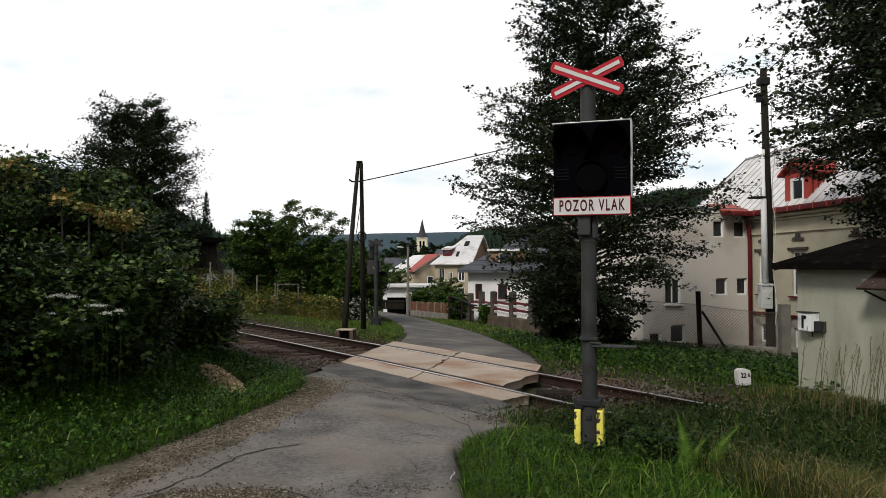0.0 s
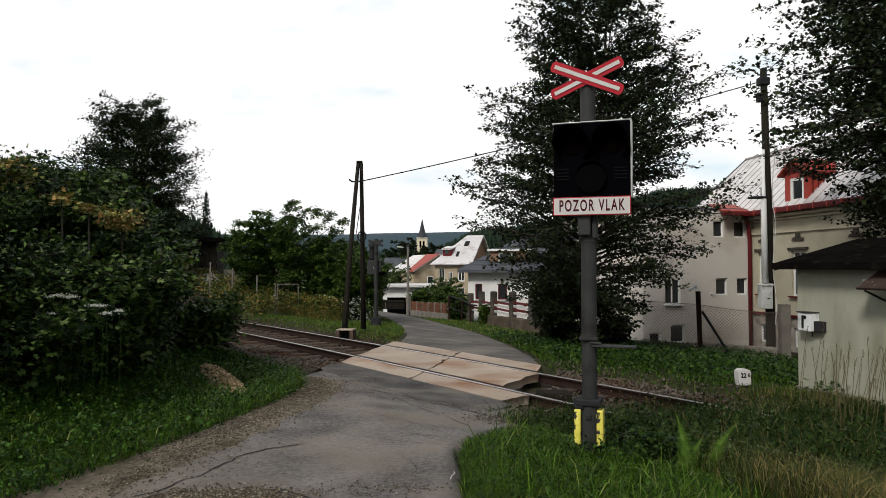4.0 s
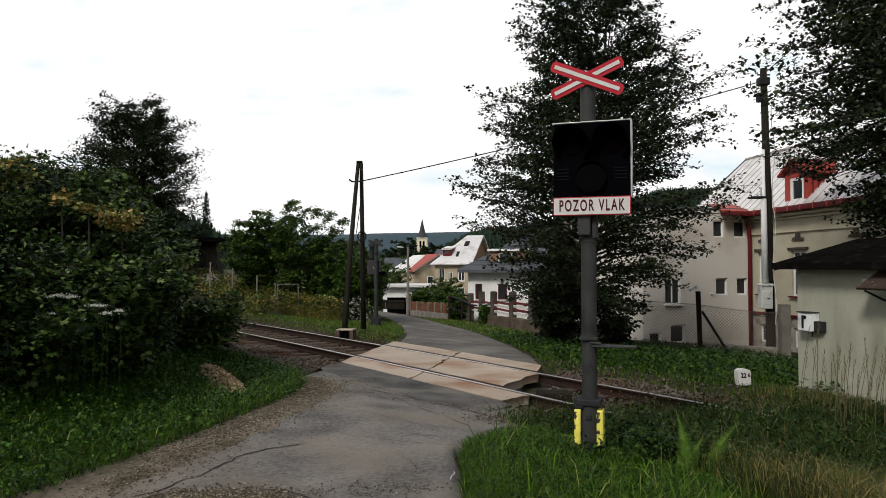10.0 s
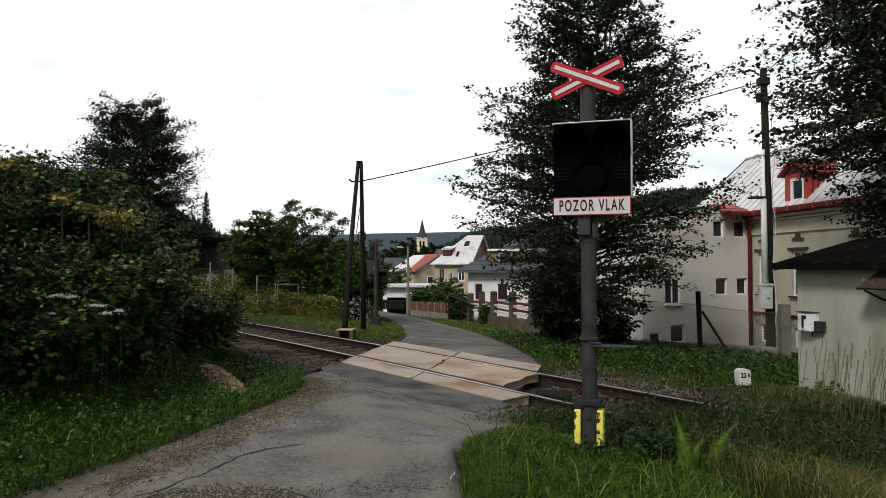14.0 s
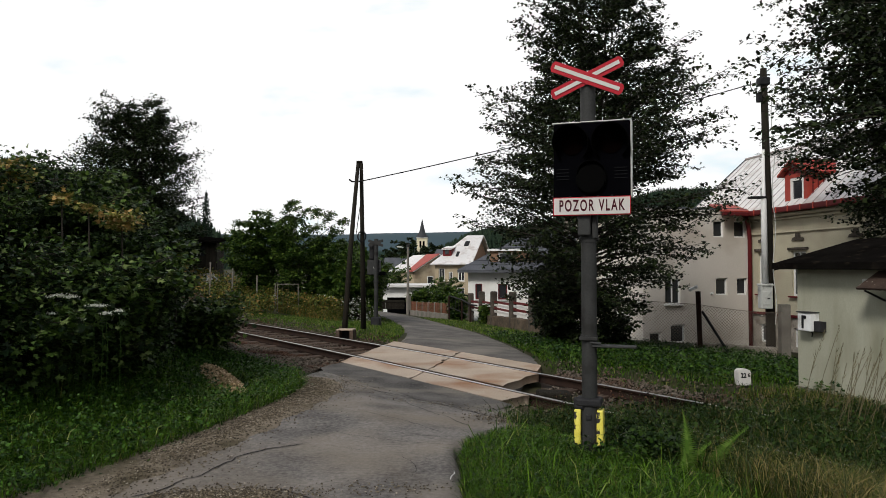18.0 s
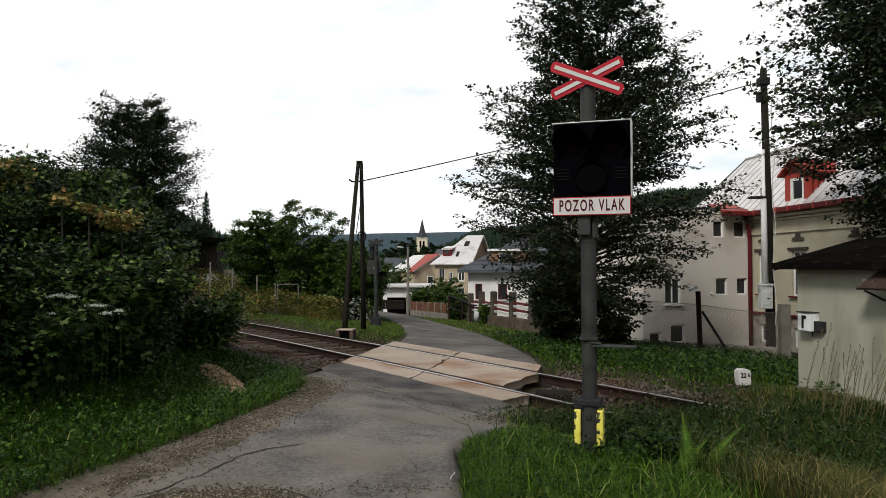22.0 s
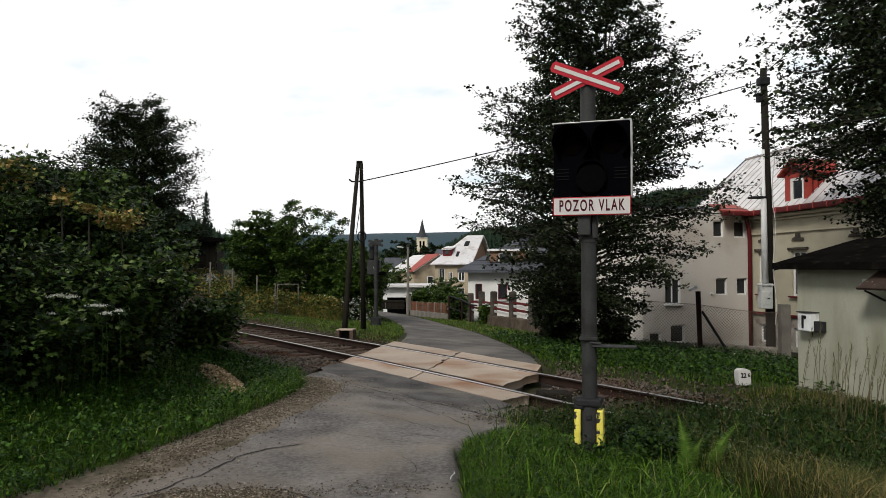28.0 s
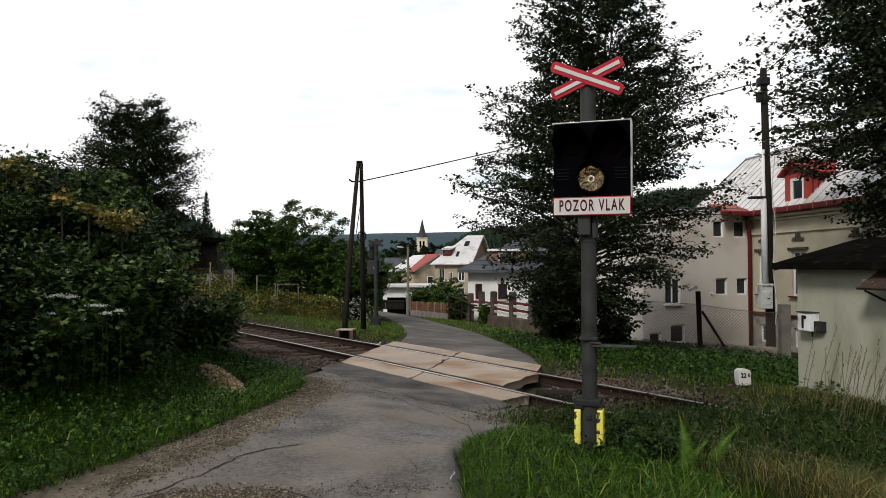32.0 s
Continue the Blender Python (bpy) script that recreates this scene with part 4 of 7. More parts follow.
# ---- the relay hut ----
def hut():
    ex = Vector((0.164, -0.986, 0))  # along the front wall
    ang = math.degrees(math.atan2(ex.y, ex.x))
    t = thing("relay_hut", pose(5.68, 11.17, -0.15, 0, 0, ang), "cream rendered railway hut with a dark felt roof", "hut")
    L, W, Hh = 3.6, 2.6, 2.02
    bm = bmesh.new()
    box(bm, L, W, Hh, pose(L / 2, W / 2, 0), 0.01)
    wall = part("wall", bm, M["hutwall"], t, "cream rendered wall")
    part("plinth", block(L + 0.03, 0.03, 0.12, pose(L / 2, -0.012, 0)), M["concrete"], t)
    roof = bmesh.new()
    o = 0.24
    sheet(roof, (-o, -o, Hh - 0.01), (L + o, -o, Hh - 0.01), (L + o, W * 0.5, Hh + 0.4), (-o, W * 0.5, Hh + 0.4), 0.06)
    sheet(roof, (-o, W * 0.5, Hh + 0.4), (L + o, W * 0.5, Hh + 0.4), (L + o, W + o, Hh - 0.01), (-o, W + o, Hh - 0.01), 0.06)
    rf = part("roof", roof, M["bitumen"], t, "dark roofing felt")
    part("fascia", block(L + 2 * o, 0.03, 0.1, pose(L / 2, -o - 0.012, Hh - 0.045)), M["bitumen"], rf)
    part("fascia", block(0.03, o + W / 2, 0.1, pose(-o - 0.012, W * 0.25 - o / 2, Hh + 0.13) @ pose(0, 0, 0, math.degrees(math.atan2(0.41, W / 2 + o)), 0, 0)), M["bitumen"], rf)
    gb = bmesh.new()
    prism(gb, [(0, 0), (W, 0), (W / 2, 0.36)], 0.05, pose(0.05, 0, Hh, 0, 0, 90))
    part("gable", gb, M["hutwall"], t)
    part("soffit", block(L + 2 * o, o, 0.03, pose(L / 2, -o / 2, Hh - 0.05)), M["bitumen"], rf)
    # awning over the door
    aw = bmesh.new()
    sheet(aw, (1.7, -0.36, 1.7), (3.2, -0.36, 1.7), (3.2, 0.0, 1.93), (1.7, 0.0, 1.93), 0.03)
    a = part("awning", aw, M["rusttin"], t, "small rusty tin awning")
    part("awning_bracket", tube(bmesh.new(), [(1.8, -0.01, 1.55), (1.8, -0.32, 1.69)], 0.015, 6), M["iron"], a)
    part("wall_bracket", block(0.08, 0.1, 0.07, pose(1.52, -0.04, 1.77), 0.01), M["greybox"], t)
    d = part("door", block(0.85, 0.03, 1.6, pose(2.24, -0.006, 0.0), 0.008), M["galv"], t, "grey steel door")
    part("door_handle", block(0.1, 0.05, 0.025, pose(1.9, -0.035, 0.85), 0.008), M["iron"], d)
    # line telephone box
    b = part("telephone_box", block(0.29, 0.16, 0.28, pose(0.36, -0.08, 1.02), 0.012), M["whitebox"], t, "white steel telephone box")
    part("box_lid", block(0.31, 0.18, 0.014, pose(0.36, -0.09, 1.302), 0.004), M["galv"], b)
    hs = bmesh.new()
    box(hs, 0.035, 0.02, 0.18, pose(0.345, -0.168, 1.06), 0.006)
    box(hs, 0.1, 0.02, 0.05, pose(0.375, -0.168, 1.21), 0.01)
    part("handset_sign", hs, M["wire"], b, "black receiver shape")
    part("side_case", block(0.16, 0.1, 0.16, pose(0.58, -0.05, 1.02), 0.01), M["iron"], t, "small black case")
    part("cable", tube(bmesh.new(), [(0.36, -0.03, 1.03), (0.37, -0.02, 0.97), (0.36, -0.02, 0.93)], 0.009, 6), M["wire"], t)


hut()


# ---- wire fence behind the track ----
def chain_fence():
    y0, x_l, x_r = 21.3, 5.4, 10.4
    t = thing("wire_fence", pose(0, 0, 0), "sagging chain-link fence on a dark rusty post", "fence")
    z_of = lambda x: land(x, y0)
    part("post", tube(bmesh.new(), [(7.86, y0, z_of(7.86) - 0.1), (7.8, y0, z_of(7.8) + 1.85)], 0.075, 10), M["rust"], t, "dark rusty steel post")
    part("brace", tube(bmesh.new(), [(7.92, y0, z_of(7.9) + 1.25), (8.75, y0 - 0.05, z_of(8.7) - 0.05)], 0.04, 8), M["iron"], t)
    cam_box = part("post_light", block(0.28, 0.1, 0.09, pose(7.66, y0 - 0.05, z_of(7.8) + 1.9, 0, -25, 0), 0.02), M["whitebox"], t, "small white lamp")
    verts, faces = [], []

    def strand(p, q):
        p, q = Vector(p), Vector(q)
        d = (q - p).normalized()
        s = Vector((-d.z, 0, d.x)) * 0.0042
        b = len(verts)
        verts.extend([tuple(p - s), tuple(q - s), tuple(q + s), tuple(p + s)])
        faces.append((b, b + 1, b + 2, b + 3))

    h, c = 1.45, 0.1
    top = lambda x: z_of(x) + h - 0.1 * math.sin(max(0, x - 7.8) * 0.9)
    k = x_l - h
    while k < x_r:
        for sgn in (1, -1):
            a = k if sgn > 0 else k + h
            b = a + sgn * h
            # clip the strand to the fence's run
            n = 8
            for i in range(n):
                x0, x1 = a + (b - a) * i / n, a + (b - a) * (i + 1) / n
                if min(x0, x1) < x_l or max(x0, x1) > x_r:
                    continue
                f0, f1 = i / n, (i + 1) / n
                strand((x0, y0, z_of(x0) + f0 * (top(x0) - z_of(x0))), (x1, y0, z_of(x1) + f1 * (top(x1) - z_of(x1))))
        k += c
    ob = npart("wire_mesh", verts, faces, M["meshwire"], t, "rusted diamond wire mesh")
    ob["kind"] = "stuff"
    pts = [(x_l + (x_r - x_l) * i / 30, y0, top(x_l + (x_r - x_l) * i / 30)) for i in range(31)]
    part("top_wire", tube(bmesh.new(), pts, 0.008, 5), M["meshwire"], t)
    for i in range(6):
        x = 8.0 + 0.42 * i
        part("footing_stone", block(0.44, 0.25, 0.32, pose(x, y0 + 0.35, z_of(x) - 0.05, 0, 0, random.Random(i).uniform(-8, 8)), 0.05), M["rubble"], t, "low rough footing stone")


chain_fence()
cp = thing("concrete_post", pose(10.72, 21.9, land(10.72, 21.9) - 0.1), "square weathered concrete post beside the timber pole", "post")
part("post", block(0.3, 0.26, 1.75, None, 0.02), M["concrete"], cp)
# ---- houses ----
def pierced(L, H, t, holes, z0=0.0):
    """A wall of length L along x from 0, height H, thickness t towards +y, with openings (x, z, w, h)."""
    bm = bmesh.new()
    xs = sorted({0.0, L, *[h[0] for h in holes], *[h[0] + h[2] for h in holes]})
    zs = sorted({z0, H, *[h[1] for h in holes], *[h[1] + h[3] for h in holes]})
    for x0, x1 in zip(xs, xs[1:]):
        run = None
        for za, zb in zip(zs, zs[1:]):
            cx, cz = (x0 + x1) / 2, (za + zb) / 2
            open_ = any(h[0] < cx < h[0] + h[2] and h[1] < cz < h[1] + h[3] for h in holes)
            if open_:
                if run:
                    box(bm, x1 - x0, t, run[1] - run[0], pose(cx, t / 2, run[0]))
                run = None
            else:
                run = (run[0], zb) if run else (za, zb)
        if run:
            box(bm, x1 - x0, t, run[1] - run[0], pose((x0 + x1) / 2, t / 2, run[0]))
    bmesh.ops.remove_doubles(bm, verts=bm.verts, dist=0.002)
    return bm


def window(parent, x, z, w, h, panes=2, sill=None, y=0.12, frame_mat=None, m=None, fw=0.07, bar=True):
    """A framed window set into its opening: frame, panes, sill."""
    m = m or Matrix()
    fm = frame_mat or M["frame"]
    bm = bmesh.new()
    for dx in (fw / 2, w - fw / 2):
        box(bm, fw, 0.06, h, m @ pose(x + dx, y, z))
    for dz in (0, h - fw):
        box(bm, w - 2 * fw, 0.06, fw, m @ pose(x + w / 2, y, z + dz))
    for k in range(1, panes):
        box(bm, fw * 0.8, 0.06, h - 2 * fw, m @ pose(x + w * k / panes, y, z + fw))
    win = part("window", bm, fm, parent)
    for k in range(panes):
        pw = w / panes
        part("pane", block(pw - 0.02, 0.012, h - fw, m @ pose(x + pw * (k + 0.5), y + 0.02, z + fw / 2)), M["glass"], win)
    if sill:
        part("sill", block(w + 0.14, 0.2, 0.06, m @ pose(x + w / 2, -0.04, z - 0.06), 0.008), sill, win)
    return win


def pitched(bm, L, W, z, rise, o=0.4, hip=(0.0, 0.0), thick=0.12):
    """Roof slabs over an L by W plan, ridge along x."""
    a, b, c, d = (-o, -o, z), (L + o, -o, z), (L + o, W + o, z), (-o, W + o, z)
    r0, r1 = (-o + hip[0], W / 2, z + rise), (L + o - hip[1], W / 2, z + rise)
    sheet(bm, a, b, r1, r0, thick)
    sheet(bm, c, d, r0, r1, thick)
    for e, f, r, hp in ((d, a, r0, hip[0]), (b, c, r1, hip[1])):
        if hp:
            lo = [bm.verts.new(Vector(v)) for v in (e, f, r)]
            hi = [bm.verts.new(Vector(v) + Vector((0, 0, thick))) for v in (e, f, r)]
            bm.faces.new(lo[::-1])
            bm.faces.new(hi)
            for i in range(3):
                bm.faces.new((lo[i], lo[(i + 1) % 3], hi[(i + 1) % 3], hi[i]))
    return bm


def cream_house():
    """Cream house with a pale metal roof, a red dormer and a grey wing."""
    zb = -2.0
    ang = math.degrees(math.atan2(-0.987, 0.16))
    E = 5.0  # run of the house behind the wing
    t = thing("cream_house", pose(13.32 - 0.16 * E, 30.0 + 0.987 * E, zb, 0, 0, ang), "cream two-storey house with pale metal roof and red dormer", "house")
    L, W, Hh = 19.0, 6.0, 6.2
    holes = [(0.45, 2.75, 0.85, 1.75), (2.62, 2.75, 0.85, 1.75), (5.6, 2.75, 0.95, 1.75), (0.5, 0.75, 0.8, 0.75), (2.7, 0.75, 0.8, 0.75), (8.2, 2.75, 0.95, 1.75), (10.8, 2.75, 0.95, 1.75)]
    holes = [(x + E, z, w, h) for x, z, w, h in holes]
    wall = part("front_wall", pierced(L, Hh, 0.4, [h for h in holes if h[1] > 2], 1.95), M["creamwall"], t, "cream plaster wall")
    part("basement_wall", pierced(L, 1.95, 0.4, [h for h in holes if h[1] < 2]), M["rubble"], t, "rough stone basement")
    body = bmesh.new()
    box(body, L, W - 0.4, Hh, pose(L / 2, 0.4 + (W - 0.4) / 2 + 0.3, 0))
    part("rear_wall", body, M["greywall"], t)
    part("belt_course", block(L, 0.12, 0.1, pose(L / 2, -0.04, 1.9), 0.02), M["darkred"], t, "dark red belt course")
    for x, z, w, h in holes:
        win = window(t, x, z, w, h, 2, M["darkred"] if z > 2 else None)
        if z > 2:
            hd = bmesh.new()
            box(hd, w + 0.3, 0.12, 0.1, pose(x + w / 2, -0.03, z + h + 0.05), 0.02)
            part("window_head", hd, M["stonepost"], wall)
            orn = bmesh.new()
            prism(orn, [(-0.34, 0), (0.34, 0), (0.3, 0.1), (0.14, 0.14), (0.1, 0.3), (-0.1, 0.3), (-0.14, 0.14), (-0.3, 0.1)], 0.08, pose(x + w / 2, -0.06, z + h + 0.42))
            part("ornament", orn, M["stonepost"], wall, "carved stone ornament")
    cor = bmesh.new()
    box(cor, L, 0.22, 0.14, pose(L / 2, -0.1, Hh - 0.3), 0.03)
    box(cor, L, 0.12, 0.08, pose(L / 2, -0.05, Hh - 0.42), 0.02)
    box(cor, L, 0.08, 0.06, pose(L / 2, -0.03, Hh - 0.95), 0.015)
    part("cornice", cor, M["creamwall"], t)
    rise, o = 3.15, 0.35
    rf = bmesh.new()
    pitched(rf, L, W, Hh - 0.1, rise, o, (0.5, 0.0))
    roof = part("roof", rf, M["tin"], t, "pale grey sheet metal roof")
    # standing seams up the front slope
    slope = math.hypot(W / 2 + o, rise)
    tilt = math.degrees(math.atan2(rise, W / 2 + o))
    k = 0
    x = -o + 0.3
    while x < L + o:
        ln = slope * min(1.0, (x + o) / 0.5)
        bm = block(0.035, ln - 0.05, 0.05, pose(x, -o, Hh + 0.02) @ pose(0, 0, 0, tilt, 0, 0) @ pose(0, ln / 2, 0))
        part("seam", bm, M["tinseam"], roof)
        x += 0.52
    for k in range(1, 5):
        part("lap", block(L - 0.6 * k, 0.03, 0.02, pose(L / 2 + 0.3 * k, -o, Hh + 0.02) @ pose(0, 0, 0, tilt, 0, 0) @ pose(0, slope * k / 5, 0.005)), M["tinseam"], roof)
    part("ridge_cap", block(L + 0.2, 0.3, 0.09, pose(L / 2 + 0.25, W / 2, Hh - 0.02 + rise), 0.02), M["tinseam"], roof)
    part("verge_trim", tube(bmesh.new(), [(-o - 0.03, -o, Hh + 0.02), (-o + 0.47, W / 2, Hh + rise + 0.05)], 0.06, 6), M["slate"], roof)
    g = bmesh.new()
    box(g, L + 2 * o, 0.18, 0.22, pose(L / 2, -o - 0.06, Hh - 0.16), 0.05)
    gut = part("gutter", g, M["darkred"], t, "dark red gutter")
    for k in range(26):
        part("gutter_hook", block(0.05, 0.03, 0.24, pose(0.2 + 0.72 * k, -o - 0.16, Hh - 0.17)), M["redtin"], gut)
    dp = tube(bmesh.new(), [(E + 0.25, -0.42, Hh - 0.15), (E + 0.12, -0.2, Hh - 0.7), (E + 0.08, -0.14, Hh - 1.0), (E + 0.08, -0.14, 0)], 0.085, 10)
    part("drainpipe", dp, M["darkred"], t, "dark red drainpipe", smooth=True)
    # dormer
    dx, dw = E + 2.45, 1.3
    dz = Hh - 0.14
    fy = -0.12
    dm = pose(dx, fy, dz)
    d = part("dormer", pierced(dw, 1.45, 0.15, [(0.3, 0.15, 0.8, 1.15)]), M["redtin"], t, "red tin-clad dormer")
    d.matrix_basis = dm
    for x in (0.05, dw - 0.05):
        part("cheek", prism(bmesh.new(), [(0, 0), (1.8, 1.45), (0, 1.45)], 0.08, pose(x, 0.1, 0, 0, 0, 90)), M["redtin"], d)
    for k in range(7):
        part("cheek_seam", block(0.03, 0.03, 1.4 - 0.19 * k, pose(dw + 0.06, 0.2 + 0.23 * k, 0.05 + 0.19 * k)), M["darkred"], d)
    gbl = bmesh.new()
    prism(gbl, [(-0.1, 1.45), (dw + 0.1, 1.45), (dw / 2, 1.9)], 0.15)
    part("dormer_gable", gbl, M["darkred"], d)
    dr = bmesh.new()
    sheet(dr, (-0.16, -0.22, 1.39), (-0.16, 2.6, 1.39), (dw / 2, 2.6, 1.97), (dw / 2, -0.22, 1.97), -0.07)
    sheet(dr, (dw / 2, -0.22, 1.97), (dw / 2, 2.6, 1.97), (dw + 0.16, 2.6, 1.39), (dw + 0.16, -0.22, 1.39), -0.07)
    part("dormer_roof", dr, M["redtin"], d)
    window(d, 0.3, 0.15, 0.8, 1.15, 1, None, 0.05, None, None, 0.12)
    # grey wing
    wx = 5.4
    wing = thing("grey_wing", pose(13.32 - 0.956 * wx, 30.0 - 0.294 * wx, zb, 0, 0, math.degrees(math.atan2(0.294, 0.956))), "grey plastered house wing with small windows", "house")
    wh = 6.3
    wholes = [(3.55, 2.7, 0.58, 0.72), (4.62, 2.7, 0.52, 0.72), (3.45, 5.15, 0.52, 0.72), (4.5, 5.15, 0.6, 0.72), (1.05, 2.35, 0.75, 1.05), (1.3, 0.75, 0.7, 0.75), (0.3, 0.4, 0.55, 0.8)]
    part("front_wall", pierced(wx, wh, 0.4, wholes), M["greywall"], wing, "grey plaster wall")
    part("rear_wall", block(wx, 5.0, wh, pose(wx / 2, 0.7 + 2.5, 0)), M["greywall"], wing)
    part("side_wall", block(0.4, 0.3, wh, pose(0.2, 0.55, 0)), M["greywall"], wing)
    for x, z, w, h in wholes:
        window(wing, x, z, w, h, 2 if w > 0.7 else 1, M["frame"] if w > 0.7 and z > 2 else None, 0.1, None, None, 0.055)
    wr = bmesh.new()
    sheet(wr, (3.55, -0.45, wh - 0.12), (wx + 0.3, -0.45, wh - 0.12), (wx + 0.3, 1.5, wh + 0.35), (4.4, 1.5, wh + 0.35), 0.08)
    part("lean_to_roof", wr, M["redtin"], wing, "red tin roof")
    part("roof_edge", block(2.15, 0.12, 0.16, pose(4.62, -0.48, wh - 0.26), 0.02), M["darkred"], wing)
    part("flat_roof", block(5.4, 5.7, 0.1, pose(2.68, 2.86, wh + 0.003)), M["slate"], wing)
    part("wall_light", tube(bmesh.new(), [(3.3, -0.0, 2.75), (3.3, -0.12, 2.8)], 0.045, 10), M["whitebox"], wing)


cream_house()


def white_house():
    z0 = -1.65
    t = thing("white_house", pose(1.6, 44.5, z0, 0, 0, -9), "white cottage with grey sheet roof and wooden dormer", "house")
    L, W, Hh = 9.0, 8.0, 3.33
    holes = [(0.47, 1.5, 0.44, 1.0), (1.92, 1.5, 0.58, 1.0), (4.6, 1.35, 0.75, 1.15), (6.6, 1.35, 0.75, 1.15)]
    part("front_wall", pierced(L, Hh, 0.35, holes), M["whitewall"], t, "white plaster wall")
    part("rear_wall", block(L, W - 0.6, Hh, pose(L / 2, 0.65 + (W - 0.6) / 2, 0)), M["whitewall"], t)
    for x, z, w, h in holes:
        window(t, x, z, w, h, 2 if w > 0.7 else 1, M["frame"], 0.1, M["darkred"], None, 0.07)
    rf = bmesh.new()
    pitched(rf, L, W, Hh - 0.05, 2.5, 0.6, (4.2, 0))
    roof = part("roof", rf, M["slate"], t, "grey sheet roof")
    tilt, o = math.degrees(math.atan2(2.5, W / 2 + 0.6)), 0.6
    for k in range(1, 9):
        part("roof_course", block(L + 1.2 - 0.5 * k, 0.05, 0.05, pose(L / 2 + 0.25 * k, -o, Hh + 0.07) @ pose(0, 0, 0, tilt, 0, 0) @ pose(0, 0.6 * k, 0.0)), M["slate"], roof)
    part("eaves_board", block(L + 1.2, 0.06, 0.16, pose(L / 2, -o - 0.03, Hh - 0.12)), M["slate"], t)
    d = part("dormer", pierced(2.7, 0.95, 0.15, [(0.55, 0.15, 0.9, 0.65)]), M["brown"], t, "brown boarded dormer")
    d.matrix_basis = pose(1.37, 0.3, Hh + 0.36)
    part("dormer_roof", block(3.0, 3.4, 0.12, pose(1.35, 1.5, 0.95, 2, 0, 0)), M["frame"], d, "pale roof edge")
    part("dormer_side", block(2.6, 2.6, 0.92, pose(1.35, 1.5, 0)), M["brown"], d)
    window(d, 0.55, 0.15, 0.9, 0.65, 1, None, 0.05)
    part("chimney", block(0.5, 0.5, 1.3, pose(6.4, 4.0, Hh + 2.4), 0.02), M["rubble"], t)


white_house()


def house(name, at, rz, L, W, Hh, rise, wall, roof, label, wins=(), o=0.4, extras=None, hip=(0, 0), gable=None):
    t = thing(name, pose(*at, 0, 0, rz), label, "house")
    part("front_wall", pierced(L, Hh, 0.35, list(wins)), wall, t)
    part("rear_wall", block(L, W - 0.6, Hh, pose(L / 2, 0.65 + (W - 0.6) / 2, 0)), wall, t)
    for x, z, w, h in wins:
        window(t, x, z, w, h, 2, M["frame"], 0.1)
    if rise:
        for x in ((0.0, L - 0.3) if not hip[0] else (L - 0.3,) if not hip[1] else ()):
            g = bmesh.new()
            prism(g, [(0, 0), (W, 0), (W / 2, rise * W / (W + 2 * o))], 0.3, pose(x + 0.3, 0, Hh, 0, 0, 90))
            part("gable", g, gable or wall, t)
        part("roof", pitched(bmesh.new(), L, W, Hh - 0.05, rise, o, hip), roof, t)
    return t


# beige apartment house under a pale roof, its gable end turned to the lane
bh = house("beige_house", (-1.0, 85, -2.6), -20, 4.4, 9, 4.85, 3.7, M["tanwall"], M["tin"], "beige house with a bright pale roof and gable end",
           [(0.5, 2.9, 0.8, 1.5), (1.8, 3.0, 0.5, 1.0), (3.0, 2.9, 0.8, 1.5), (0.5, 0.7, 0.9, 1.4), (2.9, 0.7, 0.9, 1.4)], 0.5, hip=(3.2, 0), gable=M["brown"])
for x, z in ((1.3, 7.0),):
    b = part("roof_dormer", block(1.1, 1.6, 1.1, pose(x, 1.6, z - 1.2)), M["darkred"], bh, "small red roof dormer")
    part("pane", block(0.5, 0.06, 0.6, pose(x, 0.78, z - 0.85)), M["glass"], b)
    part("dormer_roof", block(1.3, 1.9, 0.1, pose(x, 1.5, z - 0.1, 12, 0, 0)), M["tin"], b)
for x, y, w in ((2.6, 1.2, 0.3), (3.2, 3.0, 0.55)):
    part("roof_hatch", block(w, 0.9, 0.3, pose(x, y, 5.1 + 0.74 * y, 36.5, 0, 0)), M["iron"], bh)
rh = house("red_edged_house", (2.7, 101.5, -2.4), 115, 9.0, 7.4, 3.7, 2.5, M["tanwall"], M["tin"], "tan house with pale roof and red roof edge")
part("verge", sheet(bmesh.new(), (-0.42, 3.7, 6.33), (-0.42, 7.9, 3.78), (1.8, 7.9, 3.78), (4.4, 3.7, 6.33), 0.06), M["redtin"], rh, "red roof edge")
for y in (3.0, 5.0):
    w = part("gable_window", block(0.06, 0.9, 1.1, pose(-0.02, y, 2.0)), M["frame"], rh)
    part("pane", block(0.04, 0.74, 0.94, pose(-0.045, y, 2.08)), M["glass"], w)
house("grey_roof_house", (-11.0, 128, -3.4), -4, 6.0, 9.0, 4.0, 3.2, M["creamwall"], M["slate"], "distant house with a steep grey roof", [(1.2, 1.6, 0.9, 1.3), (4.0, 1.6, 0.9, 1.3)])
house("slate_roof_house", (-2.0, 118, -4.2), 0, 3.0, 5.0, 6.6, 2.7, M["greywall"], M["slate"], "distant grey house with a blunt hipped roof", [(1.0, 2.6, 0.9, 1.3)], hip=(1.3, 1.3))
house("red_wing_house", (13.5, 52, -2.2), -12, 9, 7, 4.6, 3.2, M["whitewall"], M["redtin"], "white house with a red roof behind the tree", [(1.2, 1.6, 0.9, 1.3), (4.0, 1.6, 0.9, 1.3)])


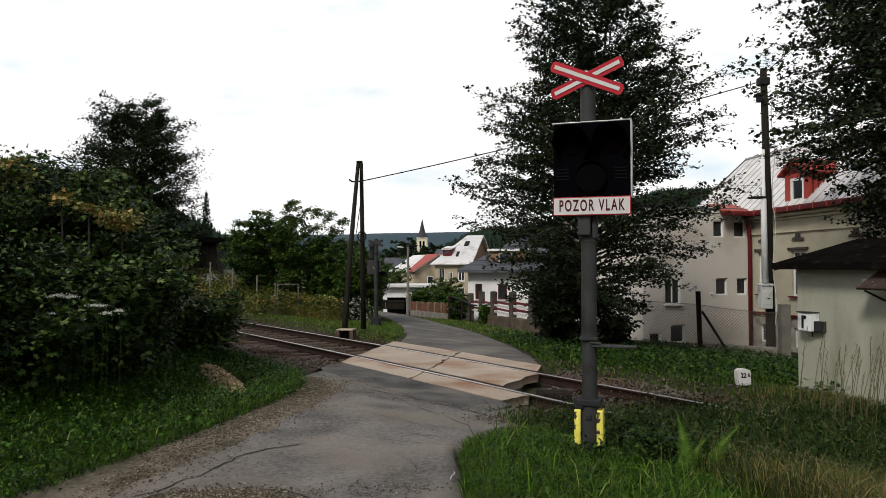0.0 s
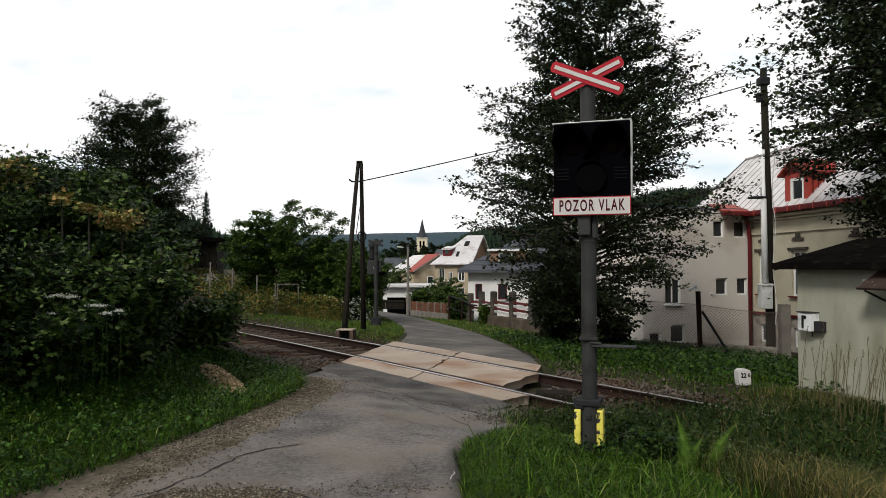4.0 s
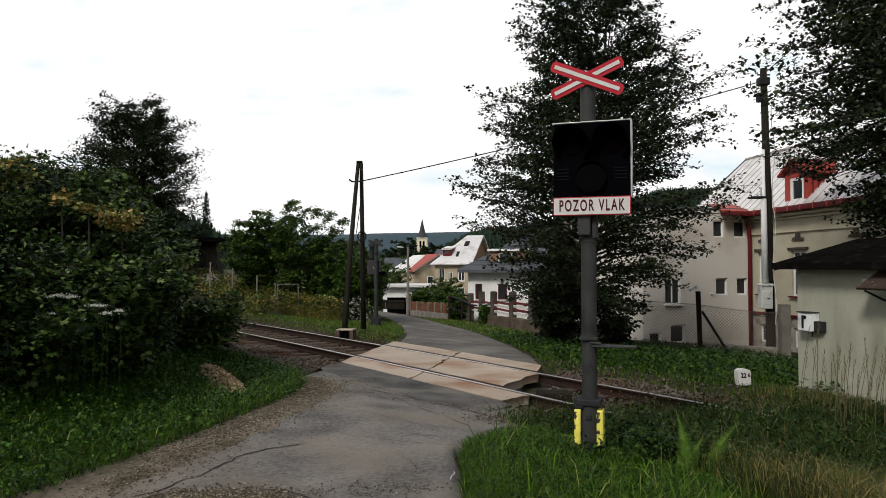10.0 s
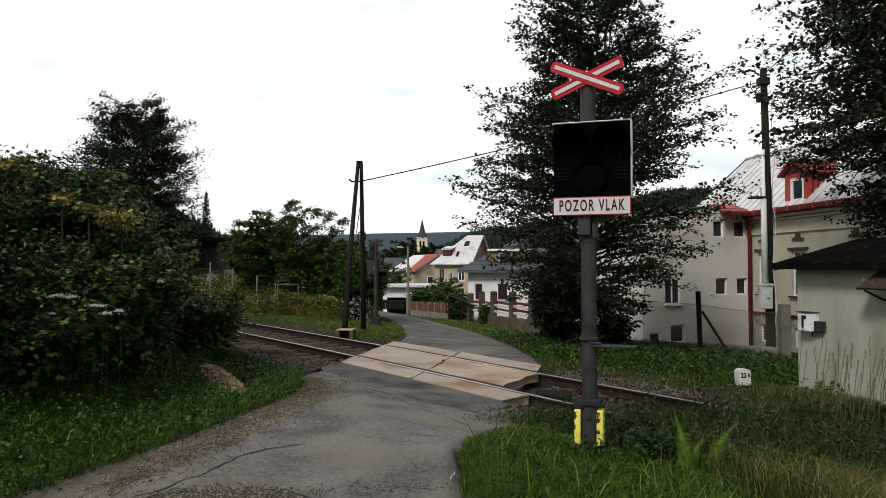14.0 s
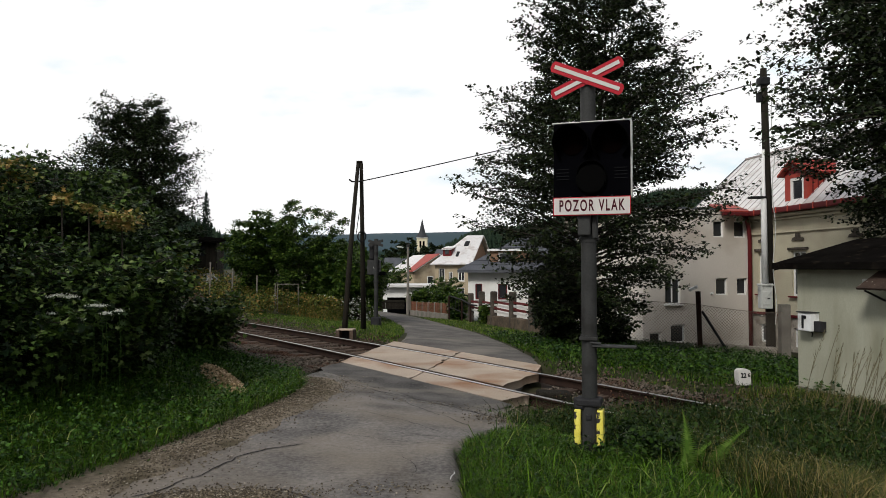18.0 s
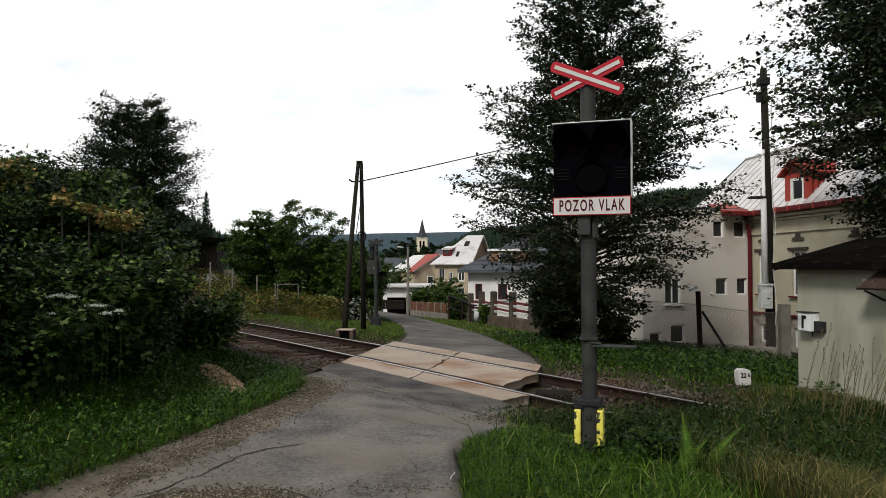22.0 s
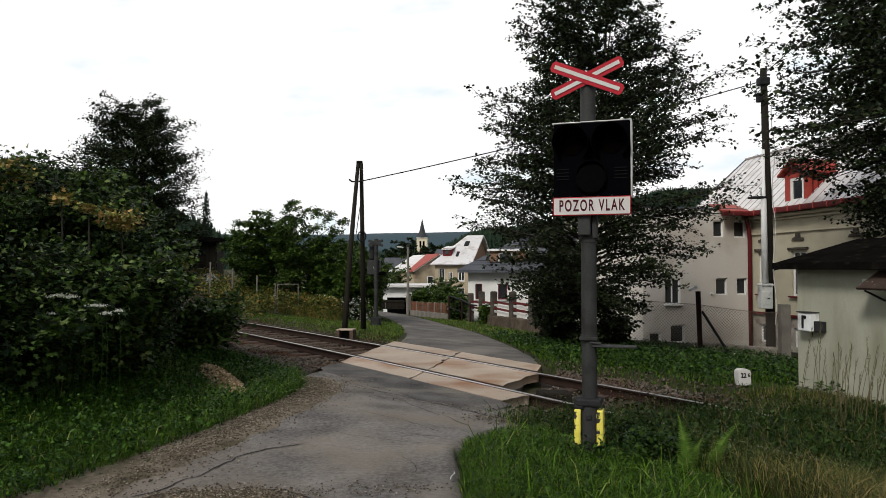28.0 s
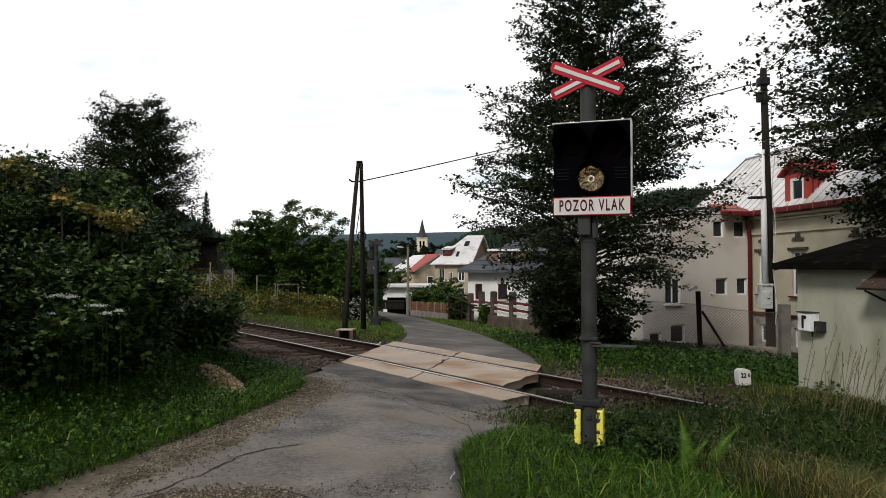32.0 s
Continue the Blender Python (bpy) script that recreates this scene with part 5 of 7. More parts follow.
def garage():
    t = thing("garage", pose(-5.0, 58, -2.1, 0, 0, 3), "low white garage with a flat overhanging roof", "garage")
    part("wall", pierced(4.2, 2.3, 0.3, [(0.35, 0.0, 2.9, 1.5)]), M["whitewall"], t)
    part("rear_wall", block(4.2, 4.0, 2.3, pose(2.1, 2.6, 0)), M["whitewall"], t)
    part("roof_slab", block(4.6, 5.4, 0.22, pose(2.1, 2.2, 2.35, 0, 0, 0), 0.02), M["tin"], t, "pale flat roof")
    # black sheet set in the open front in place of interior shade
    part("opening", block(2.9, 0.05, 1.5, pose(1.8, 0.25, 0)), M["black"], t, "black panel painting the shade inside the open front")


garage()


def church():
    t = thing("church_tower", pose(-9.0, 300, -4), "distant yellow church tower with a dark pointed spire", "church")
    body = bmesh.new()
    box(body, 4.6, 4.6, 18.7, pose(0, 0, 0))
    w = part("tower", body, M["yellowwall"], t)
    part("cornice", block(5.1, 5.1, 0.4, pose(0, 0, 18.7)), M["rim"], t)
    for x in (-0.7, 0.7):
        part("belfry_window", block(0.8, 0.1, 2.6, pose(x, -2.33, 14.9)), M["black"], w)
    sp = bmesh.new()
    bmesh.ops.create_cone(sp, cap_ends=True, segments=8, radius1=2.9, radius2=1.3, depth=2.4, matrix=Matrix.Translation((0, 0, 20.2)))
    bmesh.ops.create_cone(sp, cap_ends=True, segments=8, radius1=1.3, radius2=0.05, depth=5.8, matrix=Matrix.Translation((0, 0, 24.2)))
    part("spire", sp, M["slatedark"], t)
    part("nave", block(14, 8, 7.0, pose(-4, 8, 0)), M["yellowwall"], t)


M["yellowwall"] = surface("pale_yellow_plaster", (0.58, 0.52, 0.36), (0.68, 0.62, 0.46), 0.3, 6, 0.9, 0.1)
M["slatedark"] = surface("dark_slate", (0.03, 0.032, 0.036), (0.06, 0.062, 0.068), 0.5, 8, 0.7, 0.2)
church()


# ---- garden walls and fences by the lane ----
def garden_wall():
    a, b = Vector((4.6, 25.6, 0)), Vector((2.1, 38.0, 0))
    t = thing("garden_wall", pose(0, 0, 0), "low rough stone wall with pillars and red-white boards", "garden wall")
    d = b - a
    ang = math.degrees(math.atan2(d.y, d.x))
    rng = random.Random(3)
    n = 8
    for k in range(n):
        p = a + d * ((k + 0.5) / n)
        part("wall_section", block(d.length / n - 0.02, 0.3, 0.6, pose(p.x, p.y, land(p.x, p.y) - 0.1, 0, 0, ang), 0.03), M["gardenwall"], t, "weathered low wall")
    spots = (0.1, 0.32, 0.545, 0.804, 0.995, 1.196)
    for k, f in enumerate(spots):
        q = a + d * f
        part("pillar", block(0.31, 0.31, 1.75 + rng.uniform(-0.05, 0.1), pose(q.x, q.y, land(q.x, q.y) - 0.05, 0, 0, ang), 0.05), M["stonepost"], t, "dark stone pillar")
        if k:
            f0 = spots[k - 1]
            p = a + d * ((f + f0) / 2)
            for i in range(4):
                part("board", block(d.length * (f - f0) - 0.32, 0.035, 0.11, pose(p.x, p.y, land(p.x, p.y) + 0.62 + 0.16 * i, 0, 0, ang), 0.006), M["darkred"] if i % 2 else M["signwhite"], t, "red painted board" if i % 2 else "white painted board")


garden_wall()


def picket_fence():
    a, b = Vector((0.35, 43.0, 0)), Vector((-2.3, 51.5, 0))
    t = thing("picket_fence", pose(0, 0, 0), "red-brown picket fence on a low concrete base", "fence")
    d = b - a
    ang = math.degrees(math.atan2(d.y, d.x))
    n = 36
    me = bpy.data.meshes.new("picket")
    bm = prism(bmesh.new(), [(-0.05, 0), (0.05, 0), (0.05, 0.62), (0, 0.68), (-0.05, 0.62)], 0.03)
    bm.to_mesh(me)
    bm.free()
    me.materials.append(M["picket"])
    for k in range(n):
        p = a + d * (k / (n - 1))
        ob = new("picket", me)
        ob.parent = t
        ob.matrix_basis = pose(p.x, p.y, land(p.x, p.y) + 0.32, 0, 0, ang)
    for k in range(6):
        p = a + d * (k + 0.5) / 6
        part("base_section", block(d.length / 6 - 0.01, 0.3, 0.4, pose(p.x, p.y, land(p.x, p.y) - 0.05, 0, 0, ang), 0.02), M["concrete"], t)
        q = a + d * k / 6
        part("post", block(0.12, 0.12, 1.02, pose(q.x, q.y + 0.05, land(q.x, q.y), 0, 0, ang), 0.01), M["concrete"], t)
    for h in (0.45, 0.85):
        m = (a + b) / 2
        part("rail", tube(bmesh.new(), [(a.x + 0.03, a.y, land(a.x, a.y) + h), (b.x + 0.03, b.y, land(b.x, b.y) + h)], 0.035, 4), M["picket"], t)


picket_fence()


def iron_gate():
    t = thing("garden_gate", pose(0, 0, 0), "dark iron garden railing falling beside the steps", "railing")
    ends = [(0.37, 42.0, 1.45), (1.1, 40.8, 1.25), (1.56, 39.6, 1.0)]
    tops = []
    for x, y, h in ends:
        z = land(x, y)
        part("post", tube(bmesh.new(), [(x, y, z - 0.05), (x, y, z + h)], 0.06, 8), M["rust"], t)
        tops.append(Vector((x, y, z + h)))
    part("handrail", tube(bmesh.new(), tops + [Vector((1.9, 38.8, land(1.9, 38.8) + 0.95))], 0.045, 6), M["iron"], t)
    part("rail", tube(bmesh.new(), [v - Vector((0, 0, 0.7)) for v in tops], 0.025, 6), M["iron"], t)
    for k in range(9):
        v = tops[0].lerp(tops[1], k / 4) if k < 4 else tops[1].lerp(tops[2], (k - 4) / 4)
        part("bar", tube(bmesh.new(), [v, v - Vector((0, 0, 0.7))], 0.012, 5), M["iron"], t)


iron_gate()


def dark_gate():
    t = thing("board_gate", pose(-6.2, 54.5, land(-6.2, 54.5), 0, 0, 6), "dark brown boarded yard gate between stone posts", "gate")
    for k in range(12):
        part("board", block(0.24, 0.05, 0.72, pose(0.3 + 0.25 * k, 0, 0.1)), M["pole"], t)
    for x in (0.05, 3.5):
        part("post", block(0.36, 0.36, 1.15, pose(x, 0, 0), 0.02), M["concrete"], t, "pale stone post")
    for z in (0.3, 0.65):
        part("rail", block(3.0, 0.05, 0.1, pose(1.7, -0.05, z)), M["pole"], t)


dark_gate()


def garden_shed():
    z0 = land(-13.1, 38)
    t = thing("garden_shed", pose(-13.85, 38, z0, 0, 0, 4), "dark timber garden shed with a low felt roof", "shed")
    part("wall", pierced(1.4, 2.1, 0.08, [(0.35, 1.3, 0.45, 0.55)]), M["pole"], t)
    part("rear_wall", block(1.4, 1.6, 2.1, pose(0.7, 1.0, 0)), M["pole"], t)
    part("roof", sheet(bmesh.new(), (-0.2, -0.4, 2.14), (1.6, -0.4, 2.0), (1.6, 2.2, 2.25), (-0.2, 2.2, 2.4), 0.1), M["bitumen"], t)
    part("corner_board", block(0.14, 0.05, 1.1, pose(0.4, -0.04, 1.1)), M["signwhite"], t, "white board")
    part("pane", block(0.45, 0.02, 0.55, pose(0.57, 0.05, 1.3)), M["glass"], t)
    tarp = bmesh.new()
    bmesh.ops.create_icosphere(tarp, subdivisions=3, radius=1.0, matrix=Matrix.Translation((-12.0, 35.5, land(-12.0, 35.5) + 0.08)) @ Matrix.Diagonal((0.62, 0.5, 0.5, 1)))
    for v in tarp.verts:
        v.co += 0.16 * noise.noise_vector(v.co * 2.2) + 0.07 * noise.noise_vector(v.co * 6)
    tagged(part("covered_woodpile", tarp, M["tarp"], None, smooth=True), "heap under a crumpled pale grey sheet", "heap")


M["tarp"] = surface("pale_tarp", (0.24, 0.24, 0.24), (0.36, 0.36, 0.37), 3, 20, 0.6, 0.4)
garden_shed()


def wire_gate():
    x0, y0 = -7.15, 30.0
    z0 = land(x0, y0)
    t = thing("wire_gate", pose(x0, y0, z0), "pale pipe gate frame with wire mesh in the weeds", "gate")
    for x in (-0.08, 0.02, 0.92):
        part("upright", tube(bmesh.new(), [(x, 0, 0), (x, 0, 1.25)], 0.024, 8), M["concrete"], t)
    part("crossbar", tube(bmesh.new(), [(0.02, 0, 1.22), (0.92, 0, 1.22)], 0.016, 8), M["concrete"], t)
    for k in range(3):
        part("mesh_wire", tube(bmesh.new(), [(0.25 + 0.22 * k, 0, 0.1), (0.25 + 0.22 * k, 0, 1.2)], 0.005, 4), M["meshwire"], t)
    for x, h in ((-3.3, 1.6), (-2.3, 1.5), (-1.2, 1.4), (-5.2, 1.7)):
        p = thing("fence_post", pose(x0 + x, y0 + 1.2, land(x0 + x, y0 + 1.2)), "thin grey fence post standing in the weeds", "post", "garden fence posts")
        part("post", tube(bmesh.new(), [(0, 0, 0), (0.02, 0, h)], 0.035, 8), M["concrete"], p)


wire_gate()


def car(name, at, rz, paint, label):
    t = thing(name, pose(*at, 0, 0, rz), label, "car")
    body = bmesh.new()
    prism(body, [(-2.0, 0.3), (2.0, 0.3), (2.05, 0.75), (1.2, 0.9), (0.7, 1.38), (-1.2, 1.42), (-1.9, 0.95), (-2.05, 0.6)], 1.6, pose(0, -0.8, 0))
    bmesh.ops.bevel(body, geom=list(body.edges), offset=0.08, segments=2, affect="EDGES")
    b = part("body", body, paint, t)
    part("windscreen", prism(bmesh.new(), [(-1.1, 0.95), (0.85, 0.95), (0.6, 1.3), (-1.0, 1.33)], 1.63, pose(0, -0.815, 0)), M["glass"], b)
    for x in (-1.3, 1.3):
        for y in (-0.75, 0.75):
            part("wheel", tube(bmesh.new(), [(x, y - 0.1, 0.3), (x, y + 0.1, 0.3)], 0.3, 16), M["iron"], t)


M["carwhite"] = plain("white_car_paint", (0.6, 0.6, 0.6), 0.3)
car("white_car", (-6.6, 53, -1.5), 80, M["carwhite"], "white car parked behind the boarded gate")
# ---- trees and plants ----
def leaf_mesh(rng, pts, size, lobed=False, droop=0.2, aim=None, slim=1.0):
    """Leaves at points (n, 3): folded pointed leaves, or three-lobed ones."""
    n = len(pts)
    a = rng.normal(size=(n, 3))
    a[:, 2] = a[:, 2] * 0.6 - droop
    if aim is not None:
        a += aim
    a /= np.linalg.norm(a, axis=1)[:, None] + 1e-6
    up = rng.normal(size=(n, 3)) * 0.55 + np.array([0, 0, 1.0])
    s = np.cross(a, up)
    s /= np.linalg.norm(s, axis=1)[:, None] + 1e-6
    nn = np.cross(s, a)
    L = (size * rng.uniform(0.6, 1.25, n))[:, None]
    if not lobed:
        w = slim * L * rng.uniform(0.3, 0.46, n)[:, None]
        f = L * 0.1
        v = np.stack([pts, pts + a * L * 0.48 + s * w + nn * f, pts + a * L, pts + a * L * 0.48 - s * w + nn * f], axis=1)
        idx = np.array([[0, 1, 2], [0, 2, 3]])
    else:
        cells = [(0, 0), (0.28, 0.55), (0.45, 0.2), (0.75, 0.5), (0.7, 0.14), (1.05, 0.0), (0.7, -0.14), (0.75, -0.5), (0.45, -0.2), (0.28, -0.55)]
        cells = [(p, q * 0.95) for p, q in cells]
        v = np.stack([pts + a * L * p + s * L * q + nn * L * 0.18 * abs(q) for p, q in cells] + [pts + a * L * 0.42], axis=1)
        idx = np.array([[k, (k + 1) % 10, 10] for k in range(10)])
    k = v.shape[1]
    faces = (np.arange(n)[:, None, None] * k + idx[None]).reshape(-1, 3)
    return v.reshape(-1, 3), faces


SWAY = []


def tube_arrays(V, F, pts, radii, sides=5):
    b = len(V)
    for i, p in enumerate(pts):
        d = (pts[min(i + 1, len(pts) - 1)] - pts[max(i - 1, 0)])
        d = d / (d.length + 1e-6)
        side = d.cross(Vector((0.02, 0.03, 1)) if abs(d.z) < 0.95 else Vector((1, 0, 0))).normalized()
        up = side.cross(d)
        for k in range(sides):
            a = k * math.tau / sides
            V.append(tuple(p + radii[i] * (math.cos(a) * side + math.sin(a) * up)))
    for i in range(len(pts) - 1):
        for k in range(sides):
            F.append((b + i * sides + k, b + i * sides + (k + 1) % sides, b + (i + 1) * sides + (k + 1) % sides, b + (i + 1) * sides + k))


def tree(name, at, height, stems, profile, lateral, label, seed, leaf_mat, leaf_size, per_twig, twigs=5, first=0.15, groups=6, amp=0.0, stem_r=0.09, spread=0.5, rise=0.35, category="tree", lobed=False, group="", slim=1.0, bark=None, tilt=0.0, flat=0.07, loose=0.09):
    """Stems with limbs all round whose length follows profile(height share); limbs and their leaves are gathered in swaying sectors."""
    rng, nr = random.Random(seed), np.random.default_rng(seed)
    t = thing(name, pose(*at), label, category, group)
    V, F = [], []
    sectors = {}
    for si in range(stems):
        ang = math.tau * si / stems + rng.random()
        lean = Vector((math.cos(ang), math.sin(ang), 0)) * spread * rng.uniform(0.4, 1.0) if stems > 1 else Vector((rng.uniform(-0.2, 0.2), rng.uniform(-0.2, 0.2), 0))
        hgt = height * (1.0 if si == 0 else rng.uniform(0.72, 0.98))
        path = []
        for k in range(9):
            f = k / 8
            wob = Vector((noise.noise((seed + si, f * 2.2, 0)), noise.noise((seed + si, f * 2.2, 5)), 0)) * 0.25
            path.append(Vector((tilt * f, 0, 0)) + lean * (0.15 + f) * 0.9 + wob * f * min(1.0, height / 6) + Vector((0, 0, hgt * f - (0.1 if k == 0 else 0))))
        r0 = stem_r * rng.uniform(0.75, 1.1)
        tube_arrays(V, F, path, [r0 * (1 - 0.88 * (k / 8)) for k in range(9)], 8)
        nl = lateral // stems
        for li in range(nl):
            f = first + (0.995 - first) * ((li + rng.random()) / nl)
            p0 = path[min(7, int(f * 8))].lerp(path[min(8, int(f * 8) + 1)], f * 8 - int(f * 8)) if f < 1 else path[8]
            az = li * 2.39996 + si * 1.3 + rng.uniform(-0.4, 0.4)
            ln = profile(f * hgt / height, az) * rng.uniform(0.55, 1.08)
            if ln < 0.15:
                continue
            out = Vector((math.cos(az), math.sin(az), 0))
            key = (int((az % math.tau) / math.tau * groups) % groups, int(f > 0.55))
            sec = sectors.setdefault(key, dict(V=[], F=[], L=[], A=[], h=[]))
            sec["h"].append(p0.z)
            pts = []
            lift = (rise(f) if callable(rise) else rise) * rng.uniform(0.6, 1.35)
            for k in range(5):
                g = k / 4
                pts.append(p0 + out * ln * g + Vector((0, 0, ln * (lift * g - 0.28 * g * g))) + Vector((noise.noise((az, g * 2, seed)), noise.noise((az, g * 2, seed + 3)), 0)) * 0.12 * ln * g)
            tube_arrays(sec["V"], sec["F"], pts, [max(0.006, 0.03 * (ln / 2.5) * (1 - 0.85 * k / 4)) for k in range(5)], 4)
            for ti in range(twigs):
                g = 0.22 + 0.78 * ((ti + rng.random()) / twigs) ** 0.75
                i = min(3, int(g * 4))
                q0 = pts[i].lerp(pts[i + 1], g * 4 - i)
                ta = az + rng.choice((-1, 1)) * rng.uniform(0.3, 1.2)
                tl = ln * rng.uniform(0.18, 0.42) * (1.15 - 0.5 * g) + 0.12
                q1 = q0 + Vector((math.cos(ta) * tl, math.sin(ta) * tl, tl * rng.uniform(-0.25, 0.5)))
                tube_arrays(sec["V"], sec["F"], [q0, q0.lerp(q1, 0.5) + Vector((0, 0, 0.03)), q1], [0.008, 0.005, 0.003], 3)
                m = max(2, int(per_twig * (0.5 + tl)))
                fr = nr.uniform(0.05, 1.08, m)[:, None]
                c = np.array(q0)[None] * (1 - fr) + np.array(q1)[None] * fr + nr.normal(size=(m, 3)) * np.array([loose, loose, flat]) * (0.6 + tl * 0.6)
                sec["L"].append(c)
                sec["A"].append(np.repeat(np.array([[math.cos(ta), math.sin(ta), 0.1]]), m, axis=0))
    npart("trunk", V, F, bark or M["bark"], t, smooth=True)
    for key, sec in sorted(sectors.items()):
        pz = min(sec["h"])
        piv = np.array([0, 0, pz])
        limb = npart("limb", np.array(sec["V"]) - piv, sec["F"], bark or M["bark"], t)
        limb.location = (0, 0, pz)
        limb["kind"] = "stuff"
        pts = np.concatenate(sec["L"]) - piv
        lv, lf = leaf_mesh(nr, pts, leaf_size, lobed, slim=slim, aim=np.concatenate(sec["A"]) * 0.8)
        fo = npart("foliage", lv, lf, leaf_mat, limb)
        fo["kind"] = "stuff"
        if amp:
            SWAY.append((limb, (0, 0, pz), amp * (1.0 if key[1] else 0.6), (key[0] * 1.7 + key[1]) % 6.28))
    return t


# the tall tree behind the signal: several slim stems, low limbs drooping, upper limbs steep
def tall_profile(h, az):
    side = math.cos(az)
    right = max(0.0, side)
    far = (4.0 - 3.2 * (max(0.0, h - 0.2) / 0.8) ** 0.75) * (1 + 0.1 * right * step(0.2, 0.4, h))
    low_right = 1.3 + 2.6 * step(0.1, 0.21, h)
    low_left = 1.4 + 2.5 * step(0.1, 0.26, h)
    if h > 0.42 and math.sin(az * 7.3 + h * 31) > 0.72:
        return 0.0
    if 0.22 < h < 0.42 and -0.3 < side < 0.6 and math.sin(az * 11) > 0.5:
        return 1.4
    return min(far, low_left * (1 - right) + low_right * right) if h < 0.3 else far


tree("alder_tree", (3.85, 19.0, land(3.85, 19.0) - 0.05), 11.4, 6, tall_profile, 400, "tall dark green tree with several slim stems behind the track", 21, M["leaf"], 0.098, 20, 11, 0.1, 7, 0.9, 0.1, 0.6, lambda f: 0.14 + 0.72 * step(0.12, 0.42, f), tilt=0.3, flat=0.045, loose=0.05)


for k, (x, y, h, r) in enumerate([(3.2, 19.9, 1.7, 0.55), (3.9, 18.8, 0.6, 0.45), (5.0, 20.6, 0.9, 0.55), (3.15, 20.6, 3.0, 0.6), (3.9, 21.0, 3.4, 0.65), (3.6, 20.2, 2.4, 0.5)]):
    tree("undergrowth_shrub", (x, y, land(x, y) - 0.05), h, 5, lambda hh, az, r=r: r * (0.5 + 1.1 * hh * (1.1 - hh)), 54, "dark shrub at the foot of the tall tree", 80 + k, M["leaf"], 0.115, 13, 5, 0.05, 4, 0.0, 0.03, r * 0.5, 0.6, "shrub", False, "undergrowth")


# the tree that hangs in from the side, behind the hut
def maple_profile(h, az):
    """Long limbs over the hut high up, shorter ones low down on the side of the house."""
    full = 3.6 + 2.4 * step(0.2, 0.5, h) - 3.0 * step(0.55, 1.0, h)
    k = 0.6 - 0.09 * step(0.4, 0.5, h)
    reach = k * math.sin(az) - math.cos(az)
    return min(full, (13.5 - 16.8 * k) / reach) if reach > 0.3 else full


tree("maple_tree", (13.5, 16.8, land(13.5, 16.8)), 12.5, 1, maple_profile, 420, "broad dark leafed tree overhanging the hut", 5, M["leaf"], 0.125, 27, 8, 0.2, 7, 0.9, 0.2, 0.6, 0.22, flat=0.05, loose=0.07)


# old tree on the hillside
def round_profile(h, az):
    return 3.05 * math.sqrt(max(0.03, 1 - ((h - 0.42) / 0.58) ** 2))


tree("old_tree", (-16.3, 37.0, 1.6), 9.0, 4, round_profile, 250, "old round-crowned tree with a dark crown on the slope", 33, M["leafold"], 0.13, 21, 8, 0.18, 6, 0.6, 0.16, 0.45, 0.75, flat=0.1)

# shrubs along the bank
SHRUBS = [(-4.15, 11.7, 0.75, 0.7), (-4.85, 11.5, 1.3, 0.6), (-5.15, 11.2, 1.5, 0.85), (-5.8, 10.8, 1.9, 1.2), (-6.7, 10.0, 2.09, 1.35), (-5.3, 9.4, 0.7, 0.6), (-4.9, 9.9, 1.3, 0.85), (-6.3, 8.2, 1.75, 1.2), (-7.9, 10.9, 2.28, 1.5), (-7.3, 8.0, 1.98, 1.3), (-4.6, 8.3, 0.85, 0.8), (-5.2, 7.2, 1.08, 0.9), (-6.2, 6.6, 1.29, 1.1), (-9.2, 9.6, 2.43, 1.6), (-6.9, 12.6, 2.2, 1.5), (-6.4, 13.2, 1.52, 1.1), (-4.3, 8.7, 1.35, 0.85), (-4.95, 7.7, 1.35, 0.9), (-5.9, 7.1, 1.7, 1.0), (-4.3, 9.4, 1.2, 0.65), (-5.4, 6.4, 1.2, 0.8), (-6.6, 5.6, 1.6, 1.0), (-4.5, 7.4, 0.9, 0.7), (-6.15, 10.6, 2.3, 0.8), (-5.5, 10.7, 2.25, 0.75), (-6.9, 10.9, 2.3, 0.9), (-4.75, 10.4, 1.7, 0.6)]
for k, (x, y, h, r) in enumerate(SHRUBS):
    tree("shrub", (x, y, land(x, y) - 0.05), h, 5, lambda hh, az, r=r: r * (0.45 + 1.1 * hh * (1.15 - hh)) * 1.1, 60, "dense green shrub with broad leaves on the bank", 100 + k, (M["leafmaple"], M["leafelder"], M["leafshrub"], M["leafelder"])[k % 4] if y > 8.6 else M["leafshrub" if k % 3 else "leafelder"], 0.085 if k % 2 == 0 else 0.075, 42, 5, 0.1, 4, 0.0 if k % 3 else 1.2, 0.02, r * 0.55, 0.6, "shrub", k % 2 == 0, "shrubs on the bank", 0.75)
for k, (x, y, z, r) in enumerate([(-4.4, 9.5, 2.5, 0.27), (-5.65, 9.0, 3.1, 0.3), (-4.95, 9.0, 2.75, 0.16), (-4.65, 9.1, 2.62, 0.14), (-4.2, 10.9, 1.95, 0.22)]):
    nr = np.random.default_rng(60 + k)
    c = nr.normal(size=(int(420 * (r / 0.3) ** 2), 3)) * np.array([r, r, r * 0.5]) * 0.48
    lv, lf = leaf_mesh(nr, c, 0.075, True)
    t = thing("maple_sapling", pose(x, y, land(x, y)), "maple sapling with orange turning leaves at its tip", "sapling")
    part("stem", tube(bmesh.new(), [(0, 0, 0), (0.03, 0, (z - land(x, y)) * 0.6), (0, 0, z - land(x, y) + 0.1)], [0.02, 0.014, 0.006], 6), M["bark"], t)
    fo = npart("foliage", lv + np.array([0, 0, z - land(x, y)]), lf, M["leafyellow"], t)
    fo["kind"] = "stuff"

